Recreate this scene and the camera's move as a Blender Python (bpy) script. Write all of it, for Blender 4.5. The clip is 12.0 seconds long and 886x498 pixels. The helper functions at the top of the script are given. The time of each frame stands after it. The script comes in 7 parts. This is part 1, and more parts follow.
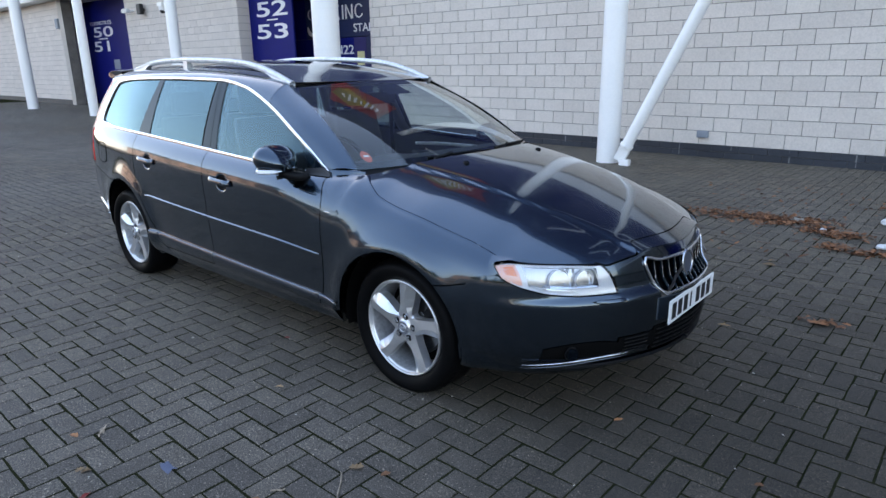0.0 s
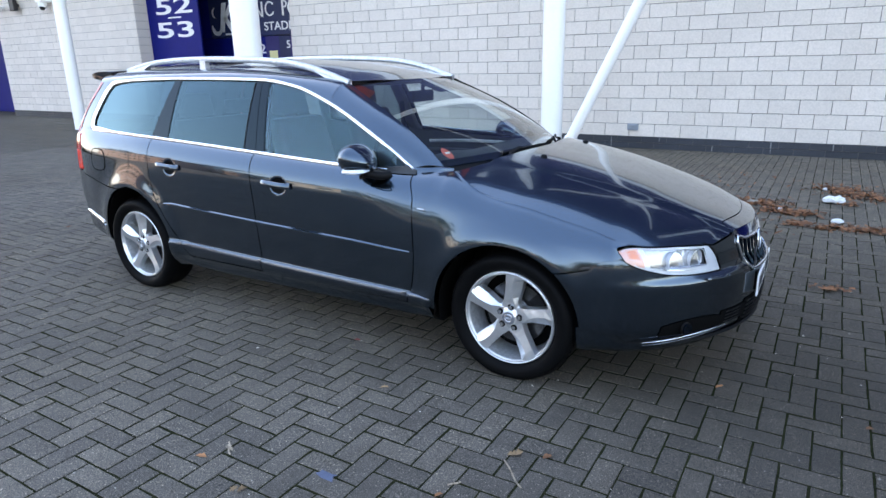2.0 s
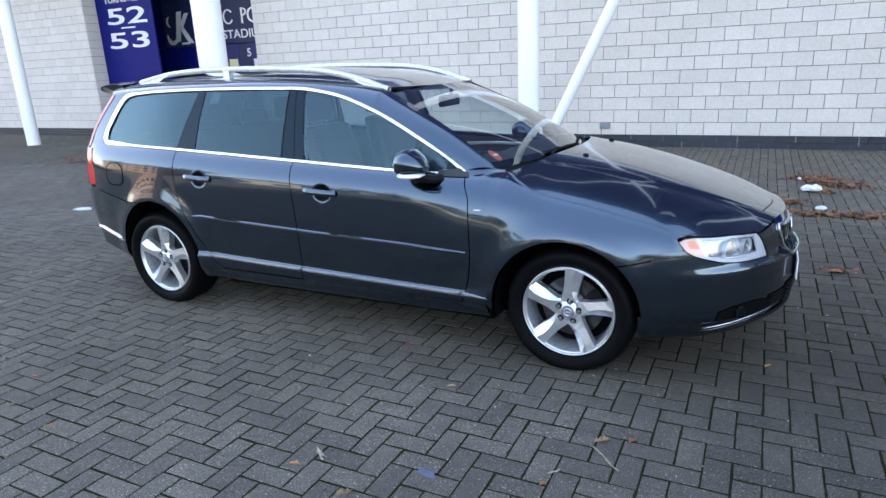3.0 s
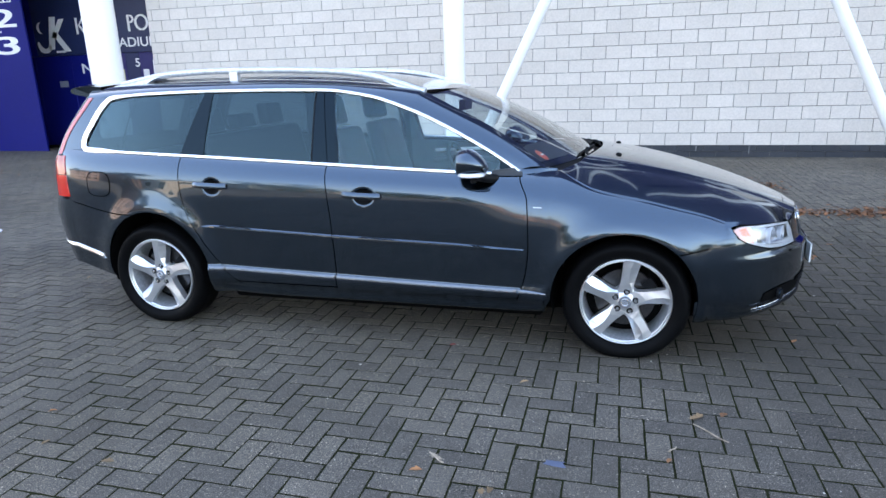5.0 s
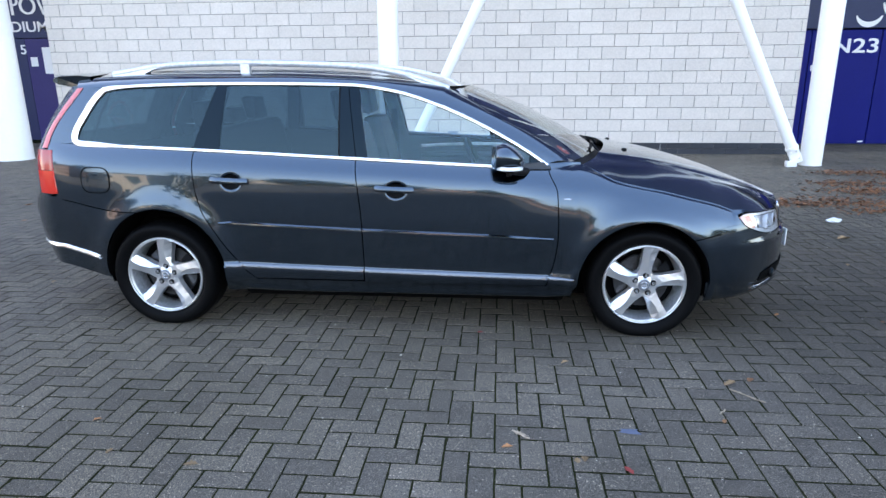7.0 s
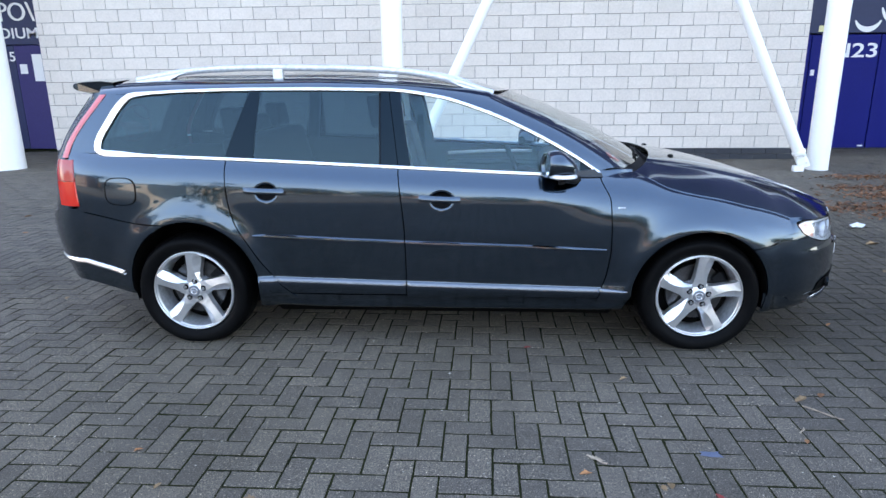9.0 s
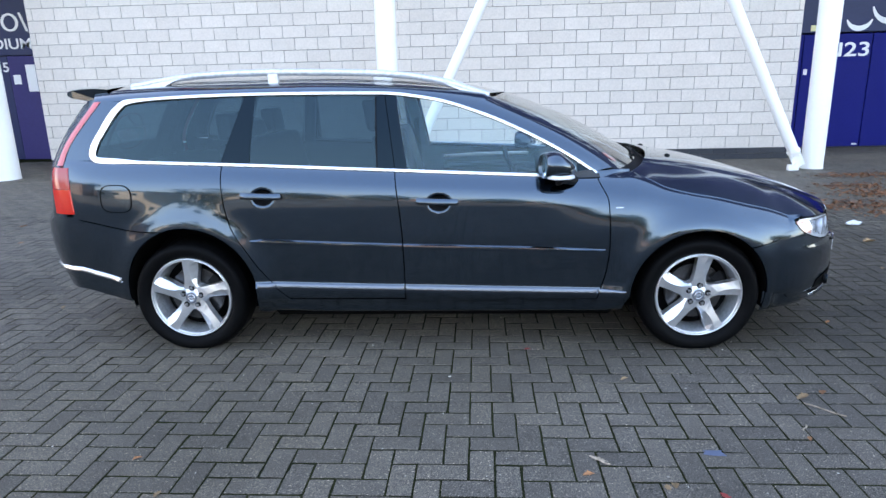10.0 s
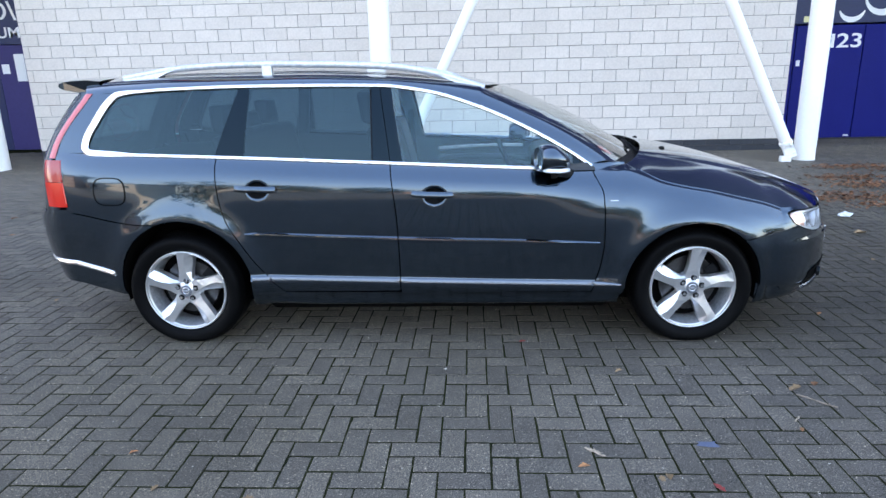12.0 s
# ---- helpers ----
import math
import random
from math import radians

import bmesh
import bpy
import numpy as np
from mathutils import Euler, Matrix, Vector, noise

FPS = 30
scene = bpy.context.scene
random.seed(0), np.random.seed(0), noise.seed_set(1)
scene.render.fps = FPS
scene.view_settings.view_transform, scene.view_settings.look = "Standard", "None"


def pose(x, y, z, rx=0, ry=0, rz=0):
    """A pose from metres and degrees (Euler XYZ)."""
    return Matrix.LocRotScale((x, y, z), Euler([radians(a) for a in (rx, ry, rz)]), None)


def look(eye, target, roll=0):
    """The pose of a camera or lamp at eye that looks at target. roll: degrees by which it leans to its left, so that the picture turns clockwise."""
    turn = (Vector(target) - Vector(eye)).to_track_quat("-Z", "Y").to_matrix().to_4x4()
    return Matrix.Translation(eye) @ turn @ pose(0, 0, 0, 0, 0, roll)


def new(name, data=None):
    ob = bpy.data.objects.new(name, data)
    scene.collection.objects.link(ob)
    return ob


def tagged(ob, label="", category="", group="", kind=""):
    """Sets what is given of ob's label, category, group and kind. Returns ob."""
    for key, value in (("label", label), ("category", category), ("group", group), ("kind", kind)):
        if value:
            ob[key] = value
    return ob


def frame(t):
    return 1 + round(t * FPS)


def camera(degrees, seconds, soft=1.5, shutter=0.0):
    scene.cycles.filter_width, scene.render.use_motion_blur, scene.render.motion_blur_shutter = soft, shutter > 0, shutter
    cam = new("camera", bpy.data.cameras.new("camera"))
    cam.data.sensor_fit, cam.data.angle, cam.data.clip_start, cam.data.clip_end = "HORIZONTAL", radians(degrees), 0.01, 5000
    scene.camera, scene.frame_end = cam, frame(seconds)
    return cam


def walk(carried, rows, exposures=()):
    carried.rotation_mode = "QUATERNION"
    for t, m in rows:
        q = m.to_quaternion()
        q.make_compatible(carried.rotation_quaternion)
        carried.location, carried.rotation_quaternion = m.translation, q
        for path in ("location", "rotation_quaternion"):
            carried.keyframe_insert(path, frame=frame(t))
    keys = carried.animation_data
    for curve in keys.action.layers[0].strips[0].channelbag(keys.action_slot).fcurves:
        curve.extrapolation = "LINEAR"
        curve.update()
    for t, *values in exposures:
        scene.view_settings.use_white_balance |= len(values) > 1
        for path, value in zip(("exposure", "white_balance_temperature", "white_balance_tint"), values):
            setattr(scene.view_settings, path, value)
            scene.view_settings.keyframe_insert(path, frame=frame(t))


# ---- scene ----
cam = camera(69.9, 12.0)
PATH = [
    (0, (1.949, -1.915, 1.477), (0.676, -0.477, 0.919), -0.8),
    (0.5, (1.758, -2.039, 1.468), (0.585, -0.504, 0.95), -1.7),
    (1, (1.569, -2.218, 1.489), (0.467, -0.647, 0.927), -1.0),
    (1.5, (1.383, -2.433, 1.497), (0.344, -0.825, 0.92), -3.1),
    (2, (1.2, -2.554, 1.485), (0.201, -0.916, 0.919), -1.2),
    (2.5, (0.981, -2.684, 1.512), (0.039, -1.013, 0.945), -0.9),
    (3, (0.781, -2.87, 1.506), (-0.088, -1.157, 0.947), -2.5),
    (3.5, (0.579, -3.019, 1.521), (-0.166, -1.26, 0.928), -0.7),
    (3.7, (0.479, -3.041, 1.502), (-0.254, -1.266, 0.942), -1.1),
    (5.3, (-0.189, -3.296, 1.453), (-0.609, -1.409, 0.94), -1.6),
    (5.5, (-0.254, -3.352, 1.45), (-0.62, -1.452, 0.946), -1.3),
    (6, (-0.431, -3.443, 1.474), (-0.77, -1.551, 0.923), -0.6),
    (6.5, (-0.669, -3.508, 1.479), (-0.891, -1.591, 0.954), -4.0),
    (7, (-0.83, -3.477, 1.471), (-1.0, -1.558, 0.934), -0.4),
    (7.2, (-0.907, -3.437, 1.467), (-1.085, -1.517, 0.939), -1.6),
    (8.8, (-1.17, -3.342, 1.461), (-1.257, -1.411, 0.949), -0.9),
    (9, (-1.172, -3.337, 1.462), (-1.298, -1.409, 0.943), -0.6),
    (9.5, (-1.184, -3.325, 1.464), (-1.354, -1.399, 0.95), -2.3),
    (10, (-1.18, -3.33, 1.447), (-1.296, -1.397, 0.943), -1.4),
    (10.5, (-1.187, -3.33, 1.473), (-1.287, -1.406, 0.936), -0.8),
    (11, (-1.197, -3.338, 1.464), (-1.3, -1.416, 0.921), -0.9),
    (11.5, (-1.186, -3.329, 1.454), (-1.305, -1.406, 0.917), -1.3),
    (12, (-1.193, -3.33, 1.46), (-1.287, -1.405, 0.927), -1.3),
]
EXPOSURES = [(0.0, 2.37, 8150, 16), (1.5, 2.82, 8150, 16), (3.0, 2.89, 8150, 16), (5.5, 3.02, 8150, 16), (12.0, 3.02, 8150, 16)]
walk(cam, [(t, look(eye, target, roll)) for t, eye, target, roll in PATH], EXPOSURES)


# ---------------------------------------------------------------- world and light
world = bpy.data.worlds.new("overcast_sky")
scene.world = world
world.use_nodes = True
wn = world.node_tree.nodes
sky = wn.new("ShaderNodeTexSky")
sky.sky_type = "NISHITA"
sky.sun_disc = False
sky.sun_elevation = radians(30)
sky.sun_rotation = radians(-58)
sky.air_density = 1.0
sky.dust_density = 0.6
sky.ozone_density = 1.6
wn["Background"].inputs["Strength"].default_value = 0.15
# a thin even veil of high cloud over the blue
veil = wn.new("ShaderNodeMix")
veil.data_type = "RGBA"
veil.inputs[0].default_value = 0.65
links = world.node_tree.links
aim = wn.new("ShaderNodeTexCoord")
cloud = wn.new("ShaderNodeTexNoise")
cloud.inputs["Scale"].default_value, cloud.inputs["Detail"].default_value = 2.2, 5.0
height = wn.new("ShaderNodeSeparateXYZ")
lift = wn.new("ShaderNodeMath")
lift.operation = "MULTIPLY_ADD"
lift.inputs[1].default_value = 0.45
tone = wn.new("ShaderNodeValToRGB")
tone.color_ramp.elements.new(0.5)
for el, (p, c) in zip(tone.color_ramp.elements, ((0.18, (0.55, 0.72, 0.98, 1)), (0.60, (0.36, 0.57, 0.92, 1)), (1.0, (0.24, 0.43, 0.80, 1)))):
    el.position, el.color = p, c
links.new(aim.outputs["Generated"], cloud.inputs["Vector"])
links.new(aim.outputs["Generated"], height.inputs[0])
links.new(cloud.outputs["Fac"], lift.inputs[0])
links.new(height.outputs["Z"], lift.inputs[2])
links.new(lift.outputs[0], tone.inputs["Fac"])
gain = wn.new("ShaderNodeVectorMath")
gain.operation = "SCALE"
gain.inputs["Scale"].default_value = 4.0
links.new(tone.outputs["Color"], gain.inputs[0])
links.new(gain.outputs[0], veil.inputs[7])
world.node_tree.links.new(sky.outputs["Color"], veil.inputs[6])
world.node_tree.links.new(veil.outputs[2], wn["Background"].inputs["Color"])

sun_data = bpy.data.lights.new("sun", "SUN")
sun_data.energy = 4.6
sun_data.angle = radians(0.5)
sun_data.color = (1.0, 0.95, 0.88)
sun = new("sun", sun_data)
sun.matrix_world = look((-25.44, 15.9, 17.3), (0, 0, 0))

# ---------------------------------------------------------------- materials


def node_mat(name):
    m = bpy.data.materials.new(name)
    m.use_nodes = True
    nt = m.node_tree
    return m, nt, nt.nodes["Principled BSDF"]


def add(nt, kind, **values):
    n = nt.nodes.new(kind)
    for key, value in values.items():
        n.inputs[key].default_value = value
    return n


def noise_node(nt, scale, detail=4.0, rough=0.55, coord="Object"):
    n = add(nt, "ShaderNodeTexNoise", Scale=scale, Detail=detail, Roughness=rough)
    if coord == "Place":
        nt.links.new(nt.nodes.new("ShaderNodeNewGeometry").outputs["Position"], n.inputs["Vector"])
    else:
        nt.links.new(nt.nodes.new("ShaderNodeTexCoord").outputs[coord], n.inputs["Vector"])
    return n


def ramp(nt, source, stops):
    r = nt.nodes.new("ShaderNodeValToRGB")
    e = r.color_ramp.elements
    while len(e) < len(stops):
        e.new(0.5)
    for el, (p, c) in zip(e, stops):
        el.position, el.color = p, (*c, 1)
    nt.links.new(source, r.inputs["Fac"])
    return r


def mix(nt, fac, a, b, blend="MIX"):
    m = nt.nodes.new("ShaderNodeMix")
    m.data_type, m.blend_type = "RGBA", blend
    for value, slot in ((fac, 0), (a, 6), (b, 7)):
        if hasattr(value, "links"):
            nt.links.new(value, m.inputs[slot])
        elif slot == 0:
            m.inputs[0].default_value = value
        else:
            m.inputs[slot].default_value = (*value, 1)
    return m.outputs[2]


def bump(nt, bsdf, height, strength=0.3, distance=0.003):
    b = add(nt, "ShaderNodeBump", Strength=strength, Distance=distance)
    nt.links.new(height, b.inputs["Height"])
    nt.links.new(b.outputs["Normal"], bsdf.inputs["Normal"])


def surface(name, low, high, rough=0.6, scale=6.0, fine=60.0, metal=0.0, bumps=0.2, dist=0.002, coat=0.0, vary=0.0, island=0.0, grain=1.0, spec=0.5, coord="Object"):
    """A general surface: two scales of mottling, fine relief, and per-piece variation."""
    m, nt, b = node_mat(name)
    n1, n2 = noise_node(nt, scale, coord=coord), noise_node(nt, fine, 3.0, coord=coord)
    c = mix(nt, n1.outputs["Fac"], low, high)
    dark = ramp(nt, n2.outputs["Fac"], [(0.3, (1 - 0.2 * grain,) * 3), (0.7, (1 + 0.12 * grain,) * 3)])
    c = mix(nt, 1.0, c, dark.outputs["Color"], "MULTIPLY")
    if vary:
        oi = nt.nodes.new("ShaderNodeObjectInfo")
        r = ramp(nt, oi.outputs["Random"], [(0.0, (1 - vary,) * 3), (1.0, (1 + vary,) * 3)])
        c = mix(nt, 1.0, c, r.outputs["Color"], "MULTIPLY")
    if island:
        gi = nt.nodes.new("ShaderNodeNewGeometry")
        r = ramp(nt, gi.outputs["Random Per Island"], [(0.0, (1 - island,) * 3), (1.0, (1 + island,) * 3)])
        c = mix(nt, 1.0, c, r.outputs["Color"], "MULTIPLY")
    nt.links.new(c, b.inputs["Base Color"])
    b.inputs["Roughness"].default_value = rough
    b.inputs["Metallic"].default_value = metal
    b.inputs["Coat Weight"].default_value = coat
    b.inputs["Specular IOR Level"].default_value = spec
    if bumps:
        bump(nt, b, n2.outputs["Fac"], bumps, dist)
    return m


def plain(name, colour, rough=0.5, metal=0.0, coat=0.0, coat_rough=0.03, spec=0.5, sheen=(1, 1, 1)):
    m, nt, b = node_mat(name)
    b.inputs["Specular Tint"].default_value = (*sheen, 1)
    b.inputs["Base Color"].default_value = (*colour, 1)
    b.inputs["Roughness"].default_value = rough
    b.inputs["Metallic"].default_value = metal
    b.inputs["Coat Weight"].default_value = coat
    b.inputs["Coat Roughness"].default_value = coat_rough
    b.inputs["Specular IOR Level"].default_value = spec
    return m


def glass_mat(name, tint, gloss=(1, 1, 1), ior=1.5):
    """Thin sheet glass: a tinted see-through sheet whose gloss grows towards grazing view."""
    m = bpy.data.materials.new(name)
    m.use_nodes = True
    nt = m.node_tree
    nt.nodes.clear()
    out = nt.nodes.new("ShaderNodeOutputMaterial")
    tr = add(nt, "ShaderNodeBsdfTransparent", Color=(*tint, 1))
    gl = add(nt, "ShaderNodeBsdfGlossy", Color=(*gloss, 1), Roughness=0.0)
    lw = add(nt, "ShaderNodeLayerWeight", Blend=0.5)
    power = nt.nodes.new("ShaderNodeMath")
    power.operation = "POWER"
    power.inputs[1].default_value = 3.2
    f0 = ((ior - 1) / (ior + 1)) ** 2
    fr = nt.nodes.new("ShaderNodeMath")
    fr.operation = "MULTIPLY_ADD"
    fr.inputs[1].default_value, fr.inputs[2].default_value = 1 - f0, f0
    mx = nt.nodes.new("ShaderNodeMixShader")
    nt.links.new(lw.outputs["Facing"], power.inputs[0])
    nt.links.new(power.outputs[0], fr.inputs[0])
    nt.links.new(fr.outputs[0], mx.inputs[0])
    nt.links.new(tr.outputs[0], mx.inputs[1])
    nt.links.new(gl.outputs[0], mx.inputs[2])
    nt.links.new(mx.outputs[0], out.inputs["Surface"])
    return m


def paver_mat(name, vary, island):
    m, nt, b = node_mat(name)
    n1, n2, n3 = noise_node(nt, 0.55, 5.0, coord="Place"), noise_node(nt, 9.0, 5.0, coord="Place"), noise_node(nt, 260.0, 2.0, coord="Place")
    big = noise_node(nt, 0.16, 3.0, coord="Place")
    c = mix(nt, n2.outputs["Fac"], (0.0790, 0.0672, 0.0545), (0.1570, 0.1345, 0.1105))
    stain = ramp(nt, n1.outputs["Fac"], [(0.35, (0.72, 0.72, 0.70)), (0.62, (1.08, 1.08, 1.08))])
    c = mix(nt, 0.8, c, stain.outputs["Color"], "MULTIPLY")
    wide = ramp(nt, big.outputs["Fac"], [(0.4, (0.9, 0.86, 0.8)), (0.6, (1.05, 1.05, 1.07))])
    c = mix(nt, 1.0, c, wide.outputs["Color"], "MULTIPLY")
    speck = ramp(nt, n3.outputs["Fac"], [(0.34, (0.32, 0.32, 0.32)), (0.53, (1, 1, 1)), (0.70, (2.6, 2.5, 2.35))])
    c = mix(nt, 0.92, c, speck.outputs["Color"], "MULTIPLY")
    fleck_n = noise_node(nt, 95.0, 1.0, coord="Place")
    fleck = ramp(nt, fleck_n.outputs["Fac"], [(0.63, (1, 1, 1)), (0.72, (2.9, 2.8, 2.65))])
    c = mix(nt, 1.0, c, fleck.outputs["Color"], "MULTIPLY")
    pit = ramp(nt, fleck_n.outputs["Fac"], [(0.27, (0.45, 0.45, 0.45)), (0.34, (1, 1, 1))])
    c = mix(nt, 1.0, c, pit.outputs["Color"], "MULTIPLY")
    # shade painted into the block colour, deepest ahead of the car's nose
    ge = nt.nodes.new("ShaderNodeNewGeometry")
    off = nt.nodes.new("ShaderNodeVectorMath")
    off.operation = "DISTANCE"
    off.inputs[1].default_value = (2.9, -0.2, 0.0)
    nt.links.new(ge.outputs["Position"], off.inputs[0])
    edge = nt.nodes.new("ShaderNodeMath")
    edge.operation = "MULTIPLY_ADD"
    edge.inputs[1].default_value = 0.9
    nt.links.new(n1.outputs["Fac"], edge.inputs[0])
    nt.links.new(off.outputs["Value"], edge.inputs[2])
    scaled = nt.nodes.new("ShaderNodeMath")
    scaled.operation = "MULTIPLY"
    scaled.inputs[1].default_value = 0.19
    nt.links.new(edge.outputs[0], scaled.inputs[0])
    ground_shade = ramp(nt, scaled.outputs[0], [(0.40, (0.52, 0.52, 0.53)), (0.95, (1, 1, 1))])
    c = mix(nt, 1.0, c, ground_shade.outputs["Color"], "MULTIPLY")
    if vary:
        oi = nt.nodes.new("ShaderNodeObjectInfo")
        src = oi.outputs["Random"]
    else:
        gi = nt.nodes.new("ShaderNodeNewGeometry")
        src = gi.outputs["Random Per Island"]
    r = ramp(nt, src, [(0.0, (0.80, 0.80, 0.81)), (0.5, (1.0, 1.0, 1.0)), (1.0, (1.17, 1.155, 1.13))])
    c = mix(nt, 1.0, c, r.outputs["Color"], "MULTIPLY")
    nt.links.new(c, b.inputs["Base Color"])
    rr = ramp(nt, n1.outputs["Fac"], [(0.3, (0.55,) * 3), (0.7, (0.8,) * 3)])
    nt.links.new(rr.outputs["Color"], b.inputs["Roughness"])
    b.inputs["Specular IOR Level"].default_value = 0.3
    bump(nt, b, n3.outputs["Fac"], 1.0, 0.0034)
    return m


M = dict(
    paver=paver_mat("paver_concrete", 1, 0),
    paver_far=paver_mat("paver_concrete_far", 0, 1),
    joint=surface("joint_sand", (0.006, 0.006, 0.005), (0.042, 0.044, 0.022), 0.95, 3.0, 160.0, bumps=0.8, dist=0.006, spec=0.0, grain=2.5),
    lime=surface("lime_run", (0.06, 0.062, 0.065), (0.36, 0.355, 0.34), 0.9, 14.0, 90.0, bumps=0.5),
    asphalt=surface("old_asphalt", (0.032, 0.032, 0.0336), (0.06, 0.0592, 0.0576), 0.85, 0.4, 90.0, bumps=0.5),
    block=surface("painted_block", (0.62, 0.5456, 0.4784), (0.7, 0.624, 0.5536), 0.8, 3.0, 45.0, bumps=0.5, dist=0.004, vary=0.05, grain=0.55, coord="Place"),
    block_far=surface("painted_block_far", (0.62, 0.5456, 0.4784), (0.7, 0.624, 0.5536), 0.8, 3.0, 45.0, bumps=0.5, dist=0.004, island=0.05, grain=0.55, coord="Place"),
    mortar=surface("mortar", (0.09, 0.078, 0.066), (0.27, 0.24, 0.21), 0.95, 2.6, 30.0, grain=1.6, coord="Place"),
    plinth=surface("engineering_brick", (0.017, 0.020, 0.027), (0.034, 0.039, 0.050), 0.5, 2.5, 40.0, bumps=0.4, vary=0.12, coord="Place"),
    plinth_far=surface("engineering_brick_far", (0.017, 0.020, 0.027), (0.034, 0.039, 0.050), 0.5, 2.5, 40.0, bumps=0.4, island=0.12),
    white_steel=surface("white_painted_steel", (0.88, 0.86, 0.825), (0.92, 0.90, 0.865), 0.35, 1.5, 30.0, bumps=0.0, coat=0.2, grain=0.12),
    blue=surface("blue_painted_door", (0.00144, 0.006, 0.116), (0.0024, 0.0088, 0.152), 0.5, 1.2, 25.0, bumps=0.05, grain=0.3, spec=0.14),
    navy=surface("navy_sign_panel", (0.0128, 0.0224, 0.072), (0.0176, 0.0288, 0.088), 0.4, 1.0, 20.0, bumps=0.03, grain=0.3, spec=0.3),
    purple=surface("faded_blue_panel", (0.028, 0.024, 0.112), (0.04, 0.0336, 0.136), 0.5, 1.0, 20.0, bumps=0.03, grain=0.3, spec=0.25),
    lettering=plain("white_lettering", (0.7744, 0.7656, 0.7568), 0.45),
    cladding=surface("navy_cladding", (0.013, 0.018, 0.075), (0.020, 0.027, 0.10), 0.25, 0.6, 8.0, bumps=0.02),
    fascia=surface("white_fascia", (0.616, 0.616, 0.6248), (0.704, 0.704, 0.704), 0.5, 1.0, 20.0, bumps=0.05),
    grey_plastic=plain("grey_plastic_box", (0.24, 0.264, 0.296), 0.5),
    black_plastic=plain("black_plastic", (0.012, 0.012, 0.013), 0.5),
    yellow=plain("yellow_label", (0.75, 0.68, 0.35), 0.5),
    paper=surface("crumpled_paper", (0.6, 0.6, 0.6), (0.8, 0.8, 0.8), 0.7, 20.0, 90.0),
    brick=surface("red_brick_far", (0.32, 0.205, 0.17), (0.43, 0.29, 0.245), 0.9, 0.6, 6.0),
    tan=surface("tan_render_far", (0.55, 0.48, 0.40), (0.68, 0.60, 0.51), 0.9, 0.4, 6.0),
    bark=surface("bark", (0.05, 0.042, 0.035), (0.09, 0.075, 0.06), 0.95, 4.0, 30.0),
    leaf=surface("autumn_foliage", (0.03, 0.036, 0.018), (0.06, 0.06, 0.028), 0.8, 2.0, 20.0, island=0.3),
    banner_red=plain("banner_red", (0.3025, 0.0165, 0.0165), 0.5),
    banner_yellow=plain("banner_yellow", (0.4125, 0.275, 0.0275), 0.5),
    banner_green=plain("banner_green", (0.22, 0.17, 0.03), 0.5),
    banner_orange=plain("banner_orange", (0.33, 0.066, 0.022), 0.5),
    dark_glass=plain("dark_window", (0.01, 0.012, 0.015), 0.1),
)


def leaf_mat(name, a, b2, vary=0.35):
    return surface(name, a, b2, 0.75, 60.0, 300.0, bumps=0.3, vary=vary, island=vary)


M["dead_leaf"] = leaf_mat("dead_leaf", (0.12, 0.040, 0.016), (0.38, 0.165, 0.065), 0.55)
M["rust_leaf"] = leaf_mat("rust_leaf", (0.11, 0.034, 0.014), (0.44, 0.19, 0.085), 0.75)
M["red_leaf"] = leaf_mat("red_leaf", (0.24, 0.028, 0.024), (0.336, 0.048, 0.036))
M["tan_leaf"] = leaf_mat("tan_leaf", (0.2, 0.112, 0.052), (0.32, 0.2, 0.104))
M["grit"] = leaf_mat("grit", (0.176, 0.152, 0.12), (0.4, 0.368, 0.32), 0.6)
M["twig"] = leaf_mat("twig", (0.24, 0.176, 0.12), (0.36, 0.288, 0.216))
M["blue_scrap"] = leaf_mat("blue_scrap", (0.075, 0.095, 0.155), (0.13, 0.155, 0.23))

# ---------------------------------------------------------------- mesh helpers


def mesh_object(name, verts, faces, material, parent=None, label="", smooth=False):
    me = bpy.data.meshes.new(name)
    me.from_pydata([tuple(float(c) for c in v) for v in verts], [], faces)
    if material:
        me.materials.append(material)
    if smooth:
        me.shade_smooth()
    me.update()
    ob = new(name, me)
    if parent:
        ob.parent = parent
    return tagged(ob, label) if label else ob


def part(name, bm, material, parent=None, label="", smooth=False):
    me = bpy.data.meshes.new(name)
    bm.to_mesh(me)
    bm.free()
    if material:
        me.materials.append(material)
    if smooth:
        me.shade_smooth()
    ob = new(name, me)
    if parent:
        ob.parent = parent
    return tagged(ob, label) if label else ob


def box_bm(x0, x1, y0, y1, z0, z1, bevel=0.0, bm=None, seg=1):
    b = bmesh.new()
    bmesh.ops.create_cube(b, size=1.0, matrix=Matrix.LocRotScale(((x0 + x1) / 2, (y0 + y1) / 2, (z0 + z1) / 2), None, (x1 - x0, y1 - y0, z1 - z0)))
    if bevel:
        bmesh.ops.bevel(b, geom=b.edges[:], offset=bevel, segments=seg, affect="EDGES", profile=0.7)
    if bm is None:
        return b
    join_bm(bm, b)
    return bm


def join_bm(bm, other):
    me = bpy.data.meshes.new("join")
    other.to_mesh(me)
    other.free()
    bm.from_mesh(me)
    bpy.data.meshes.remove(me)


